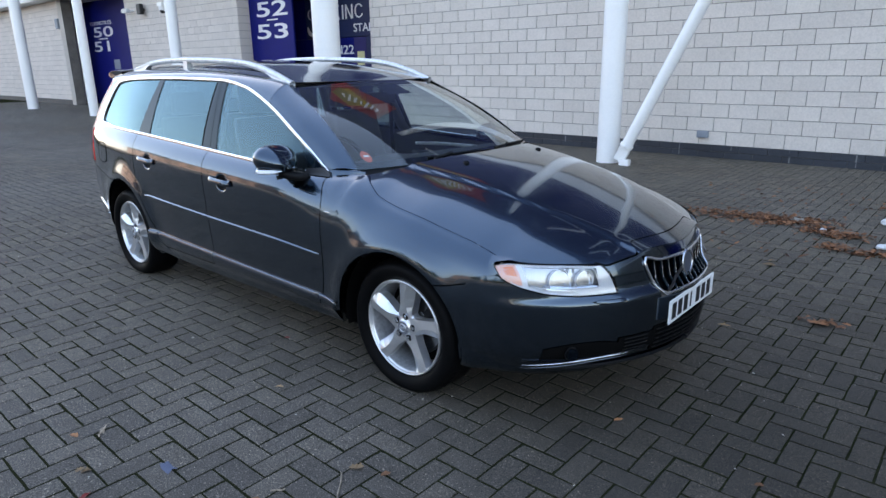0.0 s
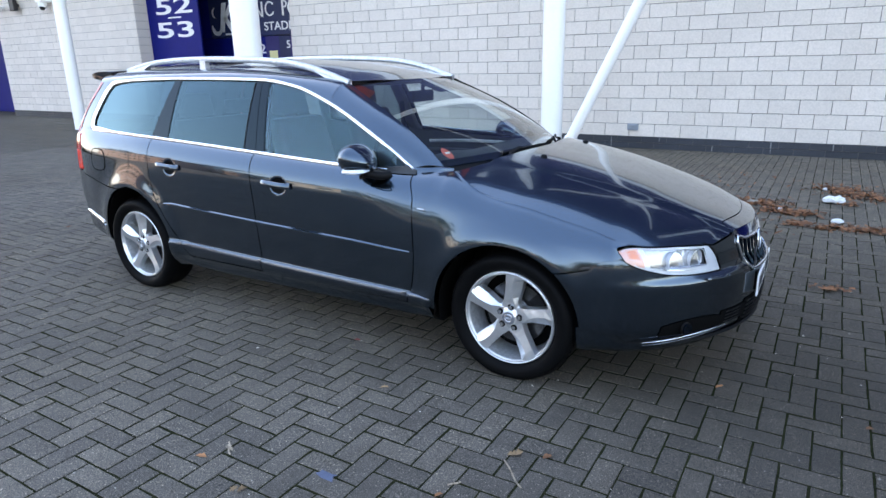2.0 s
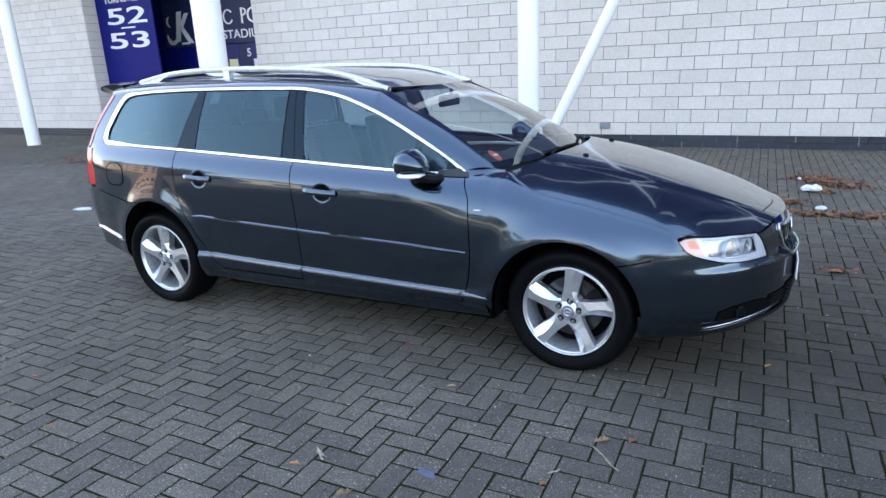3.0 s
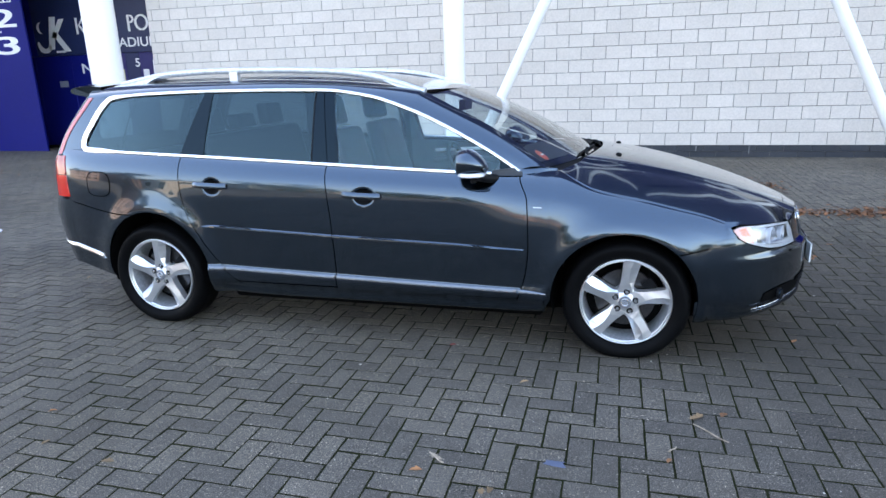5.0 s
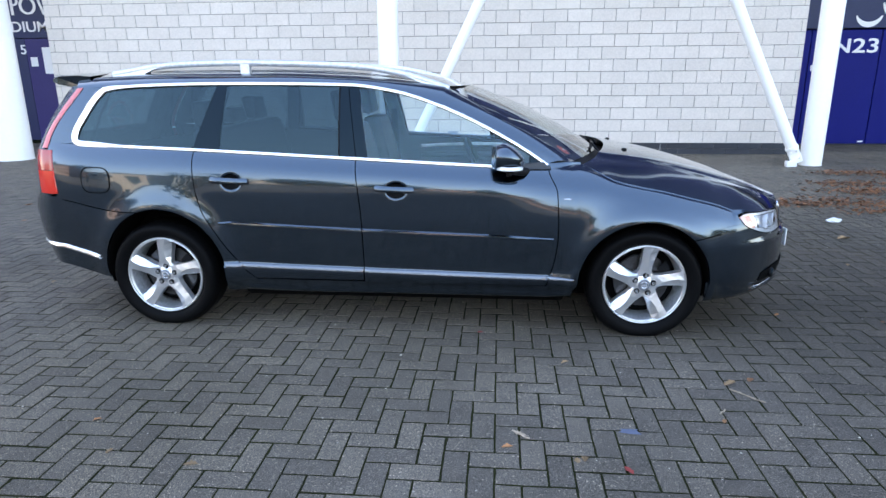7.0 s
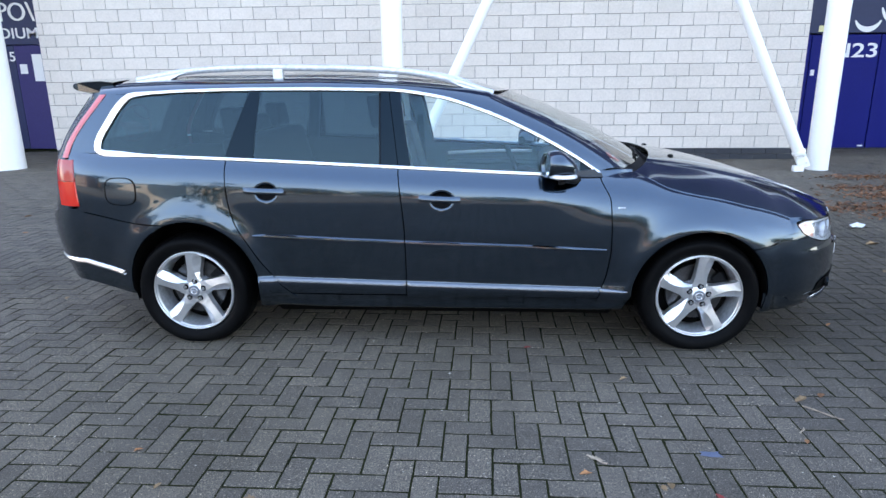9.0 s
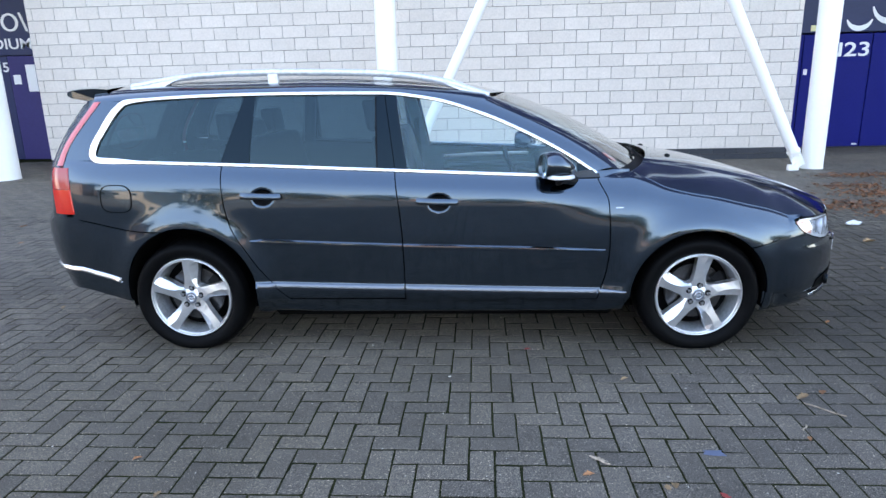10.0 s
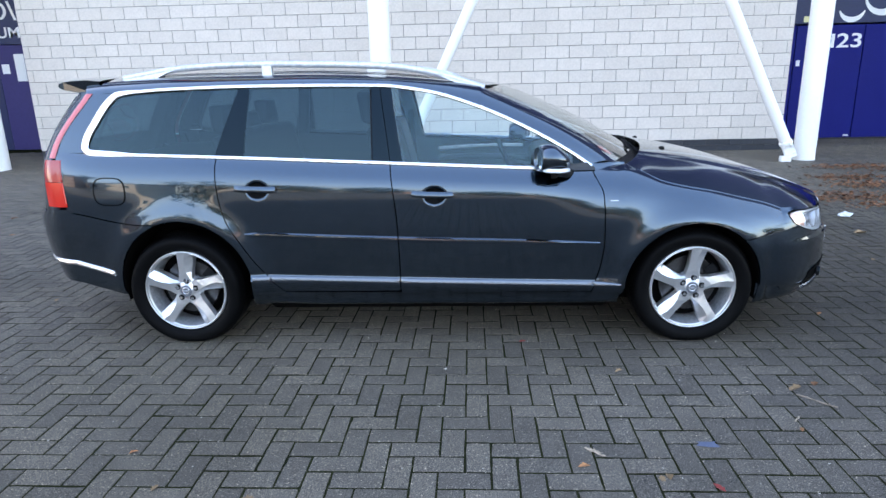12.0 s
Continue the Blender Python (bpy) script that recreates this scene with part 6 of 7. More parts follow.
# wheels
def lathe(profile, seg, axis_y0):
    """profile: (radius, depth) pairs; the axle runs along y, depth grows inwards (+y)."""
    vs, fs = [], []
    for r, d in profile:
        for k in range(seg):
            a = 2 * math.pi * k / seg
            vs.append((r * math.cos(a), d, r * math.sin(a)))
    m = len(profile)
    for i in range(m - 1):
        for k in range(seg):
            fs.append((i * seg + k, i * seg + (k + 1) % seg, (i + 1) * seg + (k + 1) % seg, (i + 1) * seg + k))
    return vs, fs


def build_wheel(x, s, turn):
    wheel = empty("wheel")
    wheel.parent = car
    wheel.matrix_basis = Matrix.Translation((x - ORG.x, -s * 0.865, 0.307)) @ (pose(0, 0, 0) if s > 0 else pose(0, 0, 0, 0, 0, 180))
    R = 0.3255
    prof = [(0.230, 0.008), (0.238, -0.004), (0.248, -0.014), (0.266, -0.023), (0.284, -0.026), (0.299, -0.022), (0.310, -0.010), (0.317, 0.004), (0.3215, 0.02)]
    for d in (0.03, 0.062, 0.066, 0.096, 0.10, 0.13, 0.134, 0.165):
        prof.append((R - (0.0 if d not in (0.062, 0.066, 0.096, 0.10, 0.13, 0.134) else (0.0 if d in (0.062, 0.096, 0.13) else 0.0)), d))
    prof += [(0.317, 0.185), (0.295, 0.20), (0.25, 0.205), (0.230, 0.19)]
    tv, tf = lathe(prof, 72, 0)
    # the rubber rests flat on the ground
    tv = [(a, b, max(c, -0.3066)) for a, b, c in tv]
    tyre = mesh_object("tyre", tv, tf, C["tyre"], wheel, smooth=True)
    for k in range(60):
        a0 = 2 * math.pi * k / 60
        vs = []
        for (rr, dd, da) in ((0.3150, -0.004, 0), (0.3280, 0.034, 0.02), (0.3280, 0.034, 0.075), (0.3150, -0.004, 0.055)):
            a = a0 + da
            vs.append((rr * math.cos(a), dd, max(rr * math.sin(a), -0.3064)))
        if k == 0:
            tread_v, tread_f = [], []
        o = len(tread_v)
        tread_v += vs
        tread_f.append((o, o + 1, o + 2, o + 3))
    mesh_object("tread_edge", tread_v, tread_f, C["tyre"], tyre)
    ring = [(0.2325, 0.012), (0.2340, 0.002), (0.2310, -0.006), (0.2255, -0.008), (0.2240, -0.003), (0.2225, 0.006), (0.2205, 0.007), (0.2190, 0.002), (0.2160, 0.003), (0.2140, 0.012)]
    rv, rf = lathe(ring, 72, 0)
    mesh_object("rim_lip", rv, rf, C["alloy"], wheel, smooth=True)
    barrel = [(0.2141, 0.012), (0.213, 0.02), (0.209, 0.05), (0.205, 0.09), (0.200, 0.15), (0.21, 0.19)]
    rv, rf = lathe(barrel, 72, 0)
    mesh_object("rim_barrel", rv, rf, C["alloy_dark"], wheel, smooth=True)
    hub = [(0.0, -0.0005), (0.034, 0.0), (0.036, 0.006), (0.042, 0.010), (0.062, 0.012), (0.072, 0.017), (0.078, 0.026), (0.081, 0.055)]
    rv, rf = lathe(hub, 40, 0)
    mesh_object("hub", rv, [tuple(reversed(f)) for f in rf], C["alloy"], wheel, smooth=True)
    part("centre_cap", cyl_bm((0, 0.004, 0), (0, -0.004, 0), 0.0325, seg=28, bevel=0.002), C["cap"], wheel, "grey centre cap with a bright emblem ring")
    cap_v, cap_f = lathe([(0.0215, -0.0042), (0.0205, -0.0056), (0.0165, -0.0056), (0.0155, -0.0042)], 28, 0)
    mesh_object("cap_emblem", cap_v, cap_f, C["strip_bright"], wheel, smooth=True)
    part("cap_emblem", box_bm(-0.018, 0.018, -0.0055, -0.0040, -0.0035, 0.0035, 0.001), C["strip_bright"], wheel)
    # twisted spokes: a broad slanting face, a chamfered crest on one edge and steep flanks
    radii = (0.044, 0.075, 0.104, 0.147, 0.186, 0.2235)
    lead = (-0.044, -0.040, -0.043, -0.056, -0.066, -0.074)
    crest = (-0.036, -0.028, -0.018, -0.016, -0.022, -0.037)
    trail = (0.042, 0.034, 0.026, 0.021, 0.018, 0.015)
    crest_d = (0.010, 0.006, 0.003, 0.000, -0.003, -0.005)
    lead_d = (0.014, 0.018, 0.024, 0.026, 0.022, 0.010)
    trail_d = (0.012, 0.012, 0.011, 0.008, 0.004, 0.000)
    for k in range(5):
        a = radians(turn + 72 * k)
        rad, tan = Vector((math.cos(a), 0, math.sin(a))), Vector((-math.sin(a), 0, math.cos(a)))
        vs, fs, n = [], [], len(radii)
        for i, r in enumerate(radii):
            for t, d in ((lead[i], lead_d[i] + 0.045), (lead[i], lead_d[i]), (crest[i], crest_d[i]), (trail[i], trail_d[i]), (trail[i], trail_d[i] + 0.045)):
                rr = math.sqrt(max(r * r - t * t, 0.0)) if i == n - 1 else r
                vs.append(rad * rr + tan * t + Vector((0, d, 0)))
        for i in range(n - 1):
            for m in range(4):
                fs.append((5 * i + m, 5 * i + m + 1, 5 * i + 6 + m, 5 * i + 5 + m))
        fs.append(tuple(5 * n - 1 - q for q in range(5)))
        b = bmesh.new()
        bv = [b.verts.new(v) for v in vs]
        for f in fs:
            b.faces.new([bv[q] for q in reversed(f)])
        sharp = [e for e in b.edges if len(e.link_faces) == 2 and e.calc_face_angle(0) > 0.5]
        bmesh.ops.bevel(b, geom=sharp, offset=0.0028, segments=2, affect="EDGES")
        part("spoke", b, C["alloy"], wheel)
        ab = a - radians(8)
        p = Vector((0.054 * math.cos(ab), 0.010, 0.054 * math.sin(ab)))
        part("wheel_bolt", cyl_bm(p, p + Vector((0, -0.010, 0)), 0.0105, seg=6), C["strip_bright"], wheel)
        # flush black disc paints the shade of the bolt hole
        part("bolt_well", cyl_bm(p + Vector((0, 0.004, 0)), p + Vector((0, -0.0022, 0)), 0.0165, seg=18), C["black"], wheel)
    dv, df = lathe([(0.0, 0.075), (0.06, 0.075), (0.075, 0.085), (0.155, 0.085), (0.157, 0.10)], 48, 0)
    mesh_object("brake_disc", dv, df, C["disc"], wheel, smooth=False)
    ca = []
    b = bmesh.new()
    for j, aa in enumerate(np.linspace(-0.45, 0.45, 8)):
        for rr in (0.11, 0.172):
            for dd in (0.06, 0.125):
                ca.append(b.verts.new((rr * math.cos(aa + 0.35), dd, rr * math.sin(aa + 0.35))))
    for j in range(7):
        for q in ((0, 1, 5, 4), (1, 3, 7, 5), (3, 2, 6, 7), (2, 0, 4, 6)):
            b.faces.new([ca[4 * j + i] for i in q])
    part("caliper", b, C["black"], wheel)
    bv2, bf2 = lathe([(0.0, 0.13), (0.203, 0.13)], 40, 0)
    mesh_object("backplate", bv2, bf2, C["under"], wheel)


for x, turn in ((0.0, 90), (-2.816, 94)):
    build_wheel(x, 1, turn)
    build_wheel(x, -1, turn)

# underbody and cabin
cpart("underbody", box_bm(-3.10, 0.50, YC - 0.58, YC + 0.58, 0.140, 0.42, 0.03), C["under"], car)
cpart("boot_floor", box_bm(-3.46, -3.10, YC - 0.58, YC + 0.58, 0.30, 0.42, 0.02), C["under"], car)
cpart("underbody_mid", box_bm(-2.38, -0.43, YC - 0.74, YC + 0.76, 0.150, 0.30, 0.02), C["under"], car)
cpart("cabin_floor", box_bm(-3.45, -0.3, YC - 0.57, YC + 0.57, 0.43, 0.46), C["trim_in"], car)
cpart("bulkhead", box_bm(-0.36, -0.33, YC - 0.72, YC + 0.72, 0.43, 0.90), C["under"], car)
for s in (1, -1):
    y = YC - s * 0.775
    low_edge = lambda x: max(0.45, float(arch_z(1, x)) + 0.03) if abs(x - ARCHES[1][0]) < ARCHES[1][2] + 0.02 else 0.45
    grid_mesh("door_card", [[(float(x), 0.775 if z < 0.95 else 0.79, min(max(float(z), low_edge(x)), float(top_line(x)) - 0.015)) for x in np.linspace(-3.35, -0.5, 48)] for z in (0.45, 0.62, 0.78, 0.86, 0.97, 1.08)], C["trim_in"], car, s)
    sweep("armrest", [(float(x), 0.74, 0.83 + 0.01 * math.sin(4 * x)) for x in np.linspace(-1.45, -0.75, 14)], 0.03, 0.02, C["trim_in"], car, s, outward=(0, 0, 1))
    # door-pull and speaker line, pale
    sweep("door_inlay", [(float(x), 0.765, 0.90 + 0.02 * math.sin((x + 1.5) * 3)) for x in np.linspace(-1.45, -0.8, 16)], 0.012, 0.006, C["rail"], car, s)

# dashboard
rows = []
for y in np.linspace(-0.74, 0.74, 24):
    e = abs(y) / 0.74
    hump = 0.03 * math.exp(-((y - 0.37) / 0.17) ** 2)
    rows.append([(-0.36, y, 0.955), (-0.46, y, 0.985), (-0.60, y, 0.985 + hump - 0.01 * e), (-0.72, y, 0.95 + hump), (-0.76, y, 0.90), (-0.74, y, 0.78), (-0.70, y, 0.62), (-0.62, y, 0.5)])
grid_mesh("dashboard", rows, C["trim_in"], car, 1)
wheel_c = Vector(to_world(-0.96, 0.37, 0.90))
tilt = Matrix.Rotation(radians(-24), 4, "Y")
vs, fs = [], []
for i in range(36):
    a = 2 * math.pi * i / 36
    for k in range(8):
        b = 2 * math.pi * k / 8
        rr = 0.185 + 0.015 * math.cos(b)
        v = tilt @ Vector((0.015 * math.sin(b), rr * math.cos(a), rr * math.sin(a)))
        vs.append(wheel_c + v)
for i in range(36):
    for k in range(8):
        fs.append((8 * i + k, 8 * i + (k + 1) % 8, 8 * ((i + 1) % 36) + (k + 1) % 8, 8 * ((i + 1) % 36) + k))
stw = mesh_object("steering_wheel", vs, fs, C["black"], car, smooth=True)
part("wheel_boss", cyl_bm(wheel_c + Vector((-0.02, 0, 0)), wheel_c + Vector((0.2, 0, -0.06)), 0.075, 0.05, seg=20, bevel=0.01), C["black"], stw)
for dy in (-1, 1):
    part("wheel_spoke", cyl_bm(wheel_c, wheel_c + Vector((0, dy * 0.18, 0.0)), 0.022, seg=8), C["black"], stw)
cpart("centre_console", box_bm(-1.75, -0.62, YC - 0.10, YC + 0.10, 0.46, 0.70, 0.03, seg=2), C["trim_in"], car)


def cushion(x0, x1, y0, y1, z0, z1, bevel, shear=0.0, top_in=0.0):
    b = box_bm(x0, x1, y0, y1, z0, z1, bevel, seg=3)
    for v in b.verts:
        k = (v.co.z - z0) / (z1 - z0)
        v.co.x += shear * k
        v.co.y = (y0 + y1) / 2 + (v.co.y - (y0 + y1) / 2) * (1 - top_in * max(0.0, k))
    return b


def seat(y):
    st = cpart("seat", cushion(-1.62, -1.10, y - 0.25, y + 0.25, 0.52, 0.68, 0.05), C["seat"], car, "dark leather front seat")
    st.data.shade_smooth()
    for n, b in (("backrest", cushion(-1.66, -1.54, y - 0.25, y + 0.25, 0.62, 1.17, 0.05, -0.14, 0.18)), ("headrest", cushion(-1.825, -1.735, y - 0.14, y + 0.14, 1.19, 1.37, 0.04, -0.03, 0.1))):
        p = part(n, local(b), C["seat"], st, smooth=True)
    for dy in (-0.06, 0.06):
        part("headrest_post", local(cyl_bm((-1.78, y + dy, 1.12), (-1.79, y + dy, 1.22), 0.007, seg=8)), C["disc"], st)


seat(YC - 0.37)
seat(YC + 0.37)
bench = cpart("rear_bench", cushion(-2.52, -2.02, YC - 0.66, YC + 0.66, 0.50, 0.68, 0.05), C["seat"], car, "dark leather rear bench")
part("backrest", local(cushion(-2.56, -2.42, YC - 0.66, YC + 0.66, 0.62, 1.14, 0.05, -0.12, 0.04)), C["seat"], bench, smooth=True)
for dy in (-0.40, 0.0, 0.40):
    part("headrest", local(cushion(-2.70, -2.61, YC + dy - 0.13, YC + dy + 0.13, 1.15, 1.31 if dy else 1.25, 0.035, -0.02, 0.12)), C["seat"], bench, smooth=True)
cpart("luggage_cover", box_bm(-3.42, -2.68, YC - 0.62, YC + 0.62, 0.98, 1.0, 0.008), C["trim_in"], car)
for s in (1, -1):
    for nm, (xa, za), (xb, zb) in (("pillar_lining", (-1.60, 0.95), (-1.70, 1.40)), ("pillar_lining", (-2.52, 1.0), (-2.44, 1.40))):
        sweep(nm, [(xa + (xb - xa) * t, float(side_w(xa, za + (zb - za) * t)) - 0.05, za + (zb - za) * t) for t in np.linspace(0, 1, 6)], 0.045, 0.02, C["trim_in"], car, s, outward=(0, -s, 0))
    sweep("seat_belt", [(-1.66, 0.70, 1.30), (-1.64, 0.70, 0.9), (-1.62, 0.69, 0.6)], 0.022, 0.002, C["black"], car, s, outward=(0, -s, 0))

# ---------------------------------------------------------------- across the car park, seen in the paint and glass
def far_building(x0, x1, y, h, mat, label, rows_n, roof_h=0.0):
    e = empty("building", ((x0 + x1) / 2, y, SLAB), label, "building")
    half = (x1 - x0) / 2
    part("wall", box_bm(-half, half, -8, 0, 0, h, 0.05), M[mat], e)
    part("roof", box_bm(-half - 0.4, half + 0.4, -8.4, 0.4, h + 0.004, h + 0.5 + roof_h, 0.05), M["asphalt"], e)
    n = int((x1 - x0) / 3.2)
    for r in range(rows_n):
        for k in range(n):
            cx = -half + (k + 0.5) * (x1 - x0) / n
            z = 1.0 + r * 2.9
            if z + 1.5 < h:
                w = part("window", box_bm(cx - 0.8, cx + 0.8, 0.004, 0.05, z, z + 1.5, 0.02), M["dark_glass"], e)
                part("frame", box_bm(cx - 0.9, cx + 0.9, 0.002, 0.03, z - 0.1, z, 0.01), M["fascia"], w)
    return e


far_building(-110, -60, -82, 7.5, "brick", "long red brick building across the car park", 2)
far_building(-52, -22, -90, 5.5, "tan", "low pale rendered building across the car park", 1)
far_building(-14, 34, -95, 6.5, "brick", "red brick building across the car park", 2)
far_building(44, 100, -88, 8.0, "tan", "pale rendered building across the car park", 2)


far_building(-88, -46, -30, 8.8, "brick", "red brick building beside the car park", 3)
far_building(-42, -30, -36, 4.2, "tan", "low pale rendered building beside the car park", 1)


def tree(x, y, h, seed, leafy):
    rnd = random.Random(seed)
    e = empty("tree", (x, y, SLAB), "half-bare autumn tree across the car park", "tree", "trees across the car park")
    trunk = bmesh.new()
    tips = []

    def limb(p, d, length, r, depth):
        q = p + d * length
        cyl_bm(p, q, r, r * 0.62, 7, bm=trunk)
        if depth == 0:
            tips.append(q)
            return
        for _ in range(rnd.choice((2, 3, 3))):
            nd = (d + Vector((rnd.uniform(-0.75, 0.75), rnd.uniform(-0.75, 0.75), rnd.uniform(-0.1, 0.45)))).normalized()
            limb(q, nd, length * rnd.uniform(0.6, 0.8), r * 0.6, depth - 1)

    limb(Vector((0, 0, 0)), Vector((0, 0, 1)), h * 0.3, h * 0.022, 4)
    part("trunk", trunk, M["bark"], e)
    vs, fs = [], []
    for t in tips:
        for _ in range(leafy):
            c = t + Vector((rnd.gauss(0, 0.35), rnd.gauss(0, 0.35), rnd.gauss(0, 0.3)))
            a, b = Vector((rnd.gauss(0, 1), rnd.gauss(0, 1), rnd.gauss(0, 1))).normalized(), Vector((rnd.gauss(0, 1), rnd.gauss(0, 1), rnd.gauss(0, 1))).normalized()
            o = len(vs)
            vs += [c, c + a * 0.16, c + a * 0.16 + b * 0.16, c + b * 0.16]
            fs.append((o, o + 1, o + 2, o + 3))
    mesh_object("crown", vs, fs, M["leaf"], e)


for k, (x, y, h) in enumerate(((-34, -56, 8.5), (-20.5, -60, 9.5), (3.0, -58, 9.0), (14, -55, 8.0), (29, -62, 10), (-52, -58, 9.5), (48, -57, 9.0), (-9, -52, 7.5), (-70, -60, 9), (-24, -19, 8.0), (-31, -24, 9.0), (-17, -27, 7.5), (-38, -18, 8.5))):
    tree(x, y, h, 40 + k, 10)

# a belt of dense trees on the far side, added to darken what the doors reflect
rnd = random.Random(77)
vs, fs = [], []
for k in range(60):
    cx, cy, hh, rr = rnd.uniform(-40, 90), rnd.uniform(-62, -48), rnd.uniform(5.0, 9.5), rnd.uniform(2.2, 3.6)
    for _ in range(150):
        d = Vector((rnd.gauss(0, 1), rnd.gauss(0, 1), rnd.gauss(0, 1))).normalized() * rnd.uniform(0.6, 1.0)
        p = Vector((cx + d.x * rr, cy + d.y * rr, hh * 0.52 + d.z * hh * 0.50))
        a = Vector((rnd.gauss(0, 1), rnd.gauss(0, 1), rnd.gauss(0, 1))).normalized() * rnd.uniform(0.35, 0.7)
        b = a.cross(Vector((rnd.gauss(0, 1), rnd.gauss(0, 1), rnd.gauss(0, 1)))).normalized() * rnd.uniform(0.3, 0.6)
        if p.z < 0.3:
            continue
        o = len(vs)
        vs += [p - a, p - b * 0.7, p + a, p + b]
        fs.append((o, o + 1, o + 2, o + 3))
tagged(mesh_object("far_trees", vs, fs, M["leaf"]), "added belt of dense dull trees across the car park, darkening reflections", "trees", kind="stuff")

# ---------------------------------------------------------------- fallen leaves and litter
def leaf_shape(rnd, size):
    """A curled leaf: a pointed oval with a folded midrib."""
    n = 8
    vs, L, W = [], size, size * rnd.uniform(0.22, 0.40)
    curl, tip, lobe = rnd.uniform(0.15, 0.75), rnd.uniform(-0.1, 0.5), rnd.uniform(0.0, 0.45)
    for k in range(n + 1):
        t = k / n
        w = W * math.sin(math.pi * min(1, t * 0.94 + 0.03)) ** 0.8 * (1 + rnd.uniform(-0.2, 0.2)) * (1 - lobe * (k % 2))
        z = size * (0.03 + tip * t * t * 0.4)
        bend = 0.10 * size * math.sin(3 * t + tip * 4)
        vs += [((t - 0.5) * L, bend - w, z + curl * w), ((t - 0.5) * L, bend, z), ((t - 0.5) * L, bend + w, z + curl * w * rnd.uniform(0.3, 1.3))]
    fs = []
    for k in range(n):
        for m in (0, 1):
            fs.append((3 * k + m, 3 * k + m + 1, 3 * k + 4 + m, 3 * k + 3 + m))
    return vs, fs


rnd = random.Random(11)
SINGLE = (
    (0.305, -0.575, 0.085, "tan_leaf", 40), (-0.775, -1.195, 0.065, "dead_leaf", 10), (-0.47, -1.258, 0.05, "tan_leaf", 70), (-0.312, -1.318, 0.07, "red_leaf", 120),
    (-0.465, -0.388, 0.06, "tan_leaf", 30), (-0.72, -1.095, 0.075, "twig", 160), (-2.01, -1.41, 0.075, "tan_leaf", 15), (-2.38, -1.35, 0.045, "tan_leaf", 80),
    (-2.58, -1.12, 0.05, "dead_leaf", 35), (0.91, 1.71, 0.10, "tan_leaf", 10), (1.33, 2.09, 0.12, "tan_leaf", 150), (0.78, 3.09, 0.13, "tan_leaf", 5), (0.76, 3.22, 0.06, "tan_leaf", 60),
    (2.28, 2.34, 0.14, "tan_leaf", 12), (0.91, 0.38, 0.05, "dead_leaf", 60), (-0.92, -0.02, 0.05, "red_leaf", 20), (0.17, -0.93, 0.05, "dead_leaf", 60), (-0.50, -1.27, 0.05, "tan_leaf", 100),
    (-4.08, 0.70, 0.06, "tan_leaf", 100), (-5.78, 2.6, 0.09, "dead_leaf", 0), (-6.32, 3.39, 0.1, "dead_leaf", 40), (-5.1, 0.72, 0.09, "dead_leaf", 140), (0.42, -0.53, 0.05, "dead_leaf", 70), (1.7, 2.6, 0.08, "dead_leaf", 20), (0.4, 6.3, 0.1, "dead_leaf", 20),
    (-1.9, 4.6, 0.08, "dead_leaf", 20), (3.0, 1.2, 0.08, "dead_leaf", 80), (-3.9, -0.6, 0.05, "dead_leaf", 10), (-3.2, -1.5, 0.045, "dead_leaf", 50), (1.5, 0.3, 0.05, "dead_leaf", 30), (1.9, 1.5, 0.06, "tan_leaf", 45),
)
names = {"tan_leaf": "pale tan curled autumn leaf on the paving", "dead_leaf": "brown dry autumn leaf on the paving", "red_leaf": "red autumn leaf lying on the paving", "twig": "pale curled strip of bark on the paving"}
for x, y, size, mat, turn in SINGLE:
    v, f = leaf_shape(rnd, size * 0.74)
    ob = mesh_object("fallen_leaf", v, f, M[mat])
    low = min(p[2] for p in v)
    ob.matrix_basis = pose(x, y, 0.001 - low, rnd.uniform(-3, 3), rnd.uniform(-3, 3), turn)
    tagged(ob, names[mat], "leaf", "fallen leaves")


def stick(x, y, length, turn, mat, label):
    pts = [Vector((length * (t - 0.5), 0.006 * math.sin(5 * t) + 0.03 * (t - 0.5) ** 2, 0.004)) for t in np.linspace(0, 1, 9)]
    b = bmesh.new()
    for p, q in zip(pts[:-1], pts[1:]):
        cyl_bm(p, q, 0.0035, 0.003, 6, bm=b)
    ob = part("twig", b, M[mat])
    ob.matrix_basis = pose(x, y, 0, 0, 0, turn)
    tagged(ob, label, "twig", "twigs")


stick(0.345, -0.695, 0.17, -42, "twig", "pale thin twig lying on the paving")
stick(-0.72, -1.105, 0.09, -35, "twig", "pale thin twig lying on the paving")
stick(0.19, -0.85, 0.05, 60, "twig", "short brown twig lying on the paving")

scrap_v = [(-0.042, -0.004, 0.0), (-0.008, -0.016, 0.003), (0.036, -0.014, 0.0), (-0.030, 0.006, 0.003), (0.002, 0.004, 0.007), (0.022, 0.006, 0.004), (-0.036, 0.020, 0.0), (0.012, 0.014, 0.004), (0.030, 0.022, 0.0)]
ob = mesh_object("paper_scrap", [(a * 1.2, b * 1.2, c + 0.001) for a, b, c in scrap_v], [(0, 1, 4, 3), (1, 2, 5, 4), (3, 4, 7, 6), (4, 5, 8, 7)], M["blue_scrap"], smooth=True)
ob.location = (-0.255, -1.045, 0)
tagged(ob, "flattened blue scrap of wet paper on the paving", "litter")


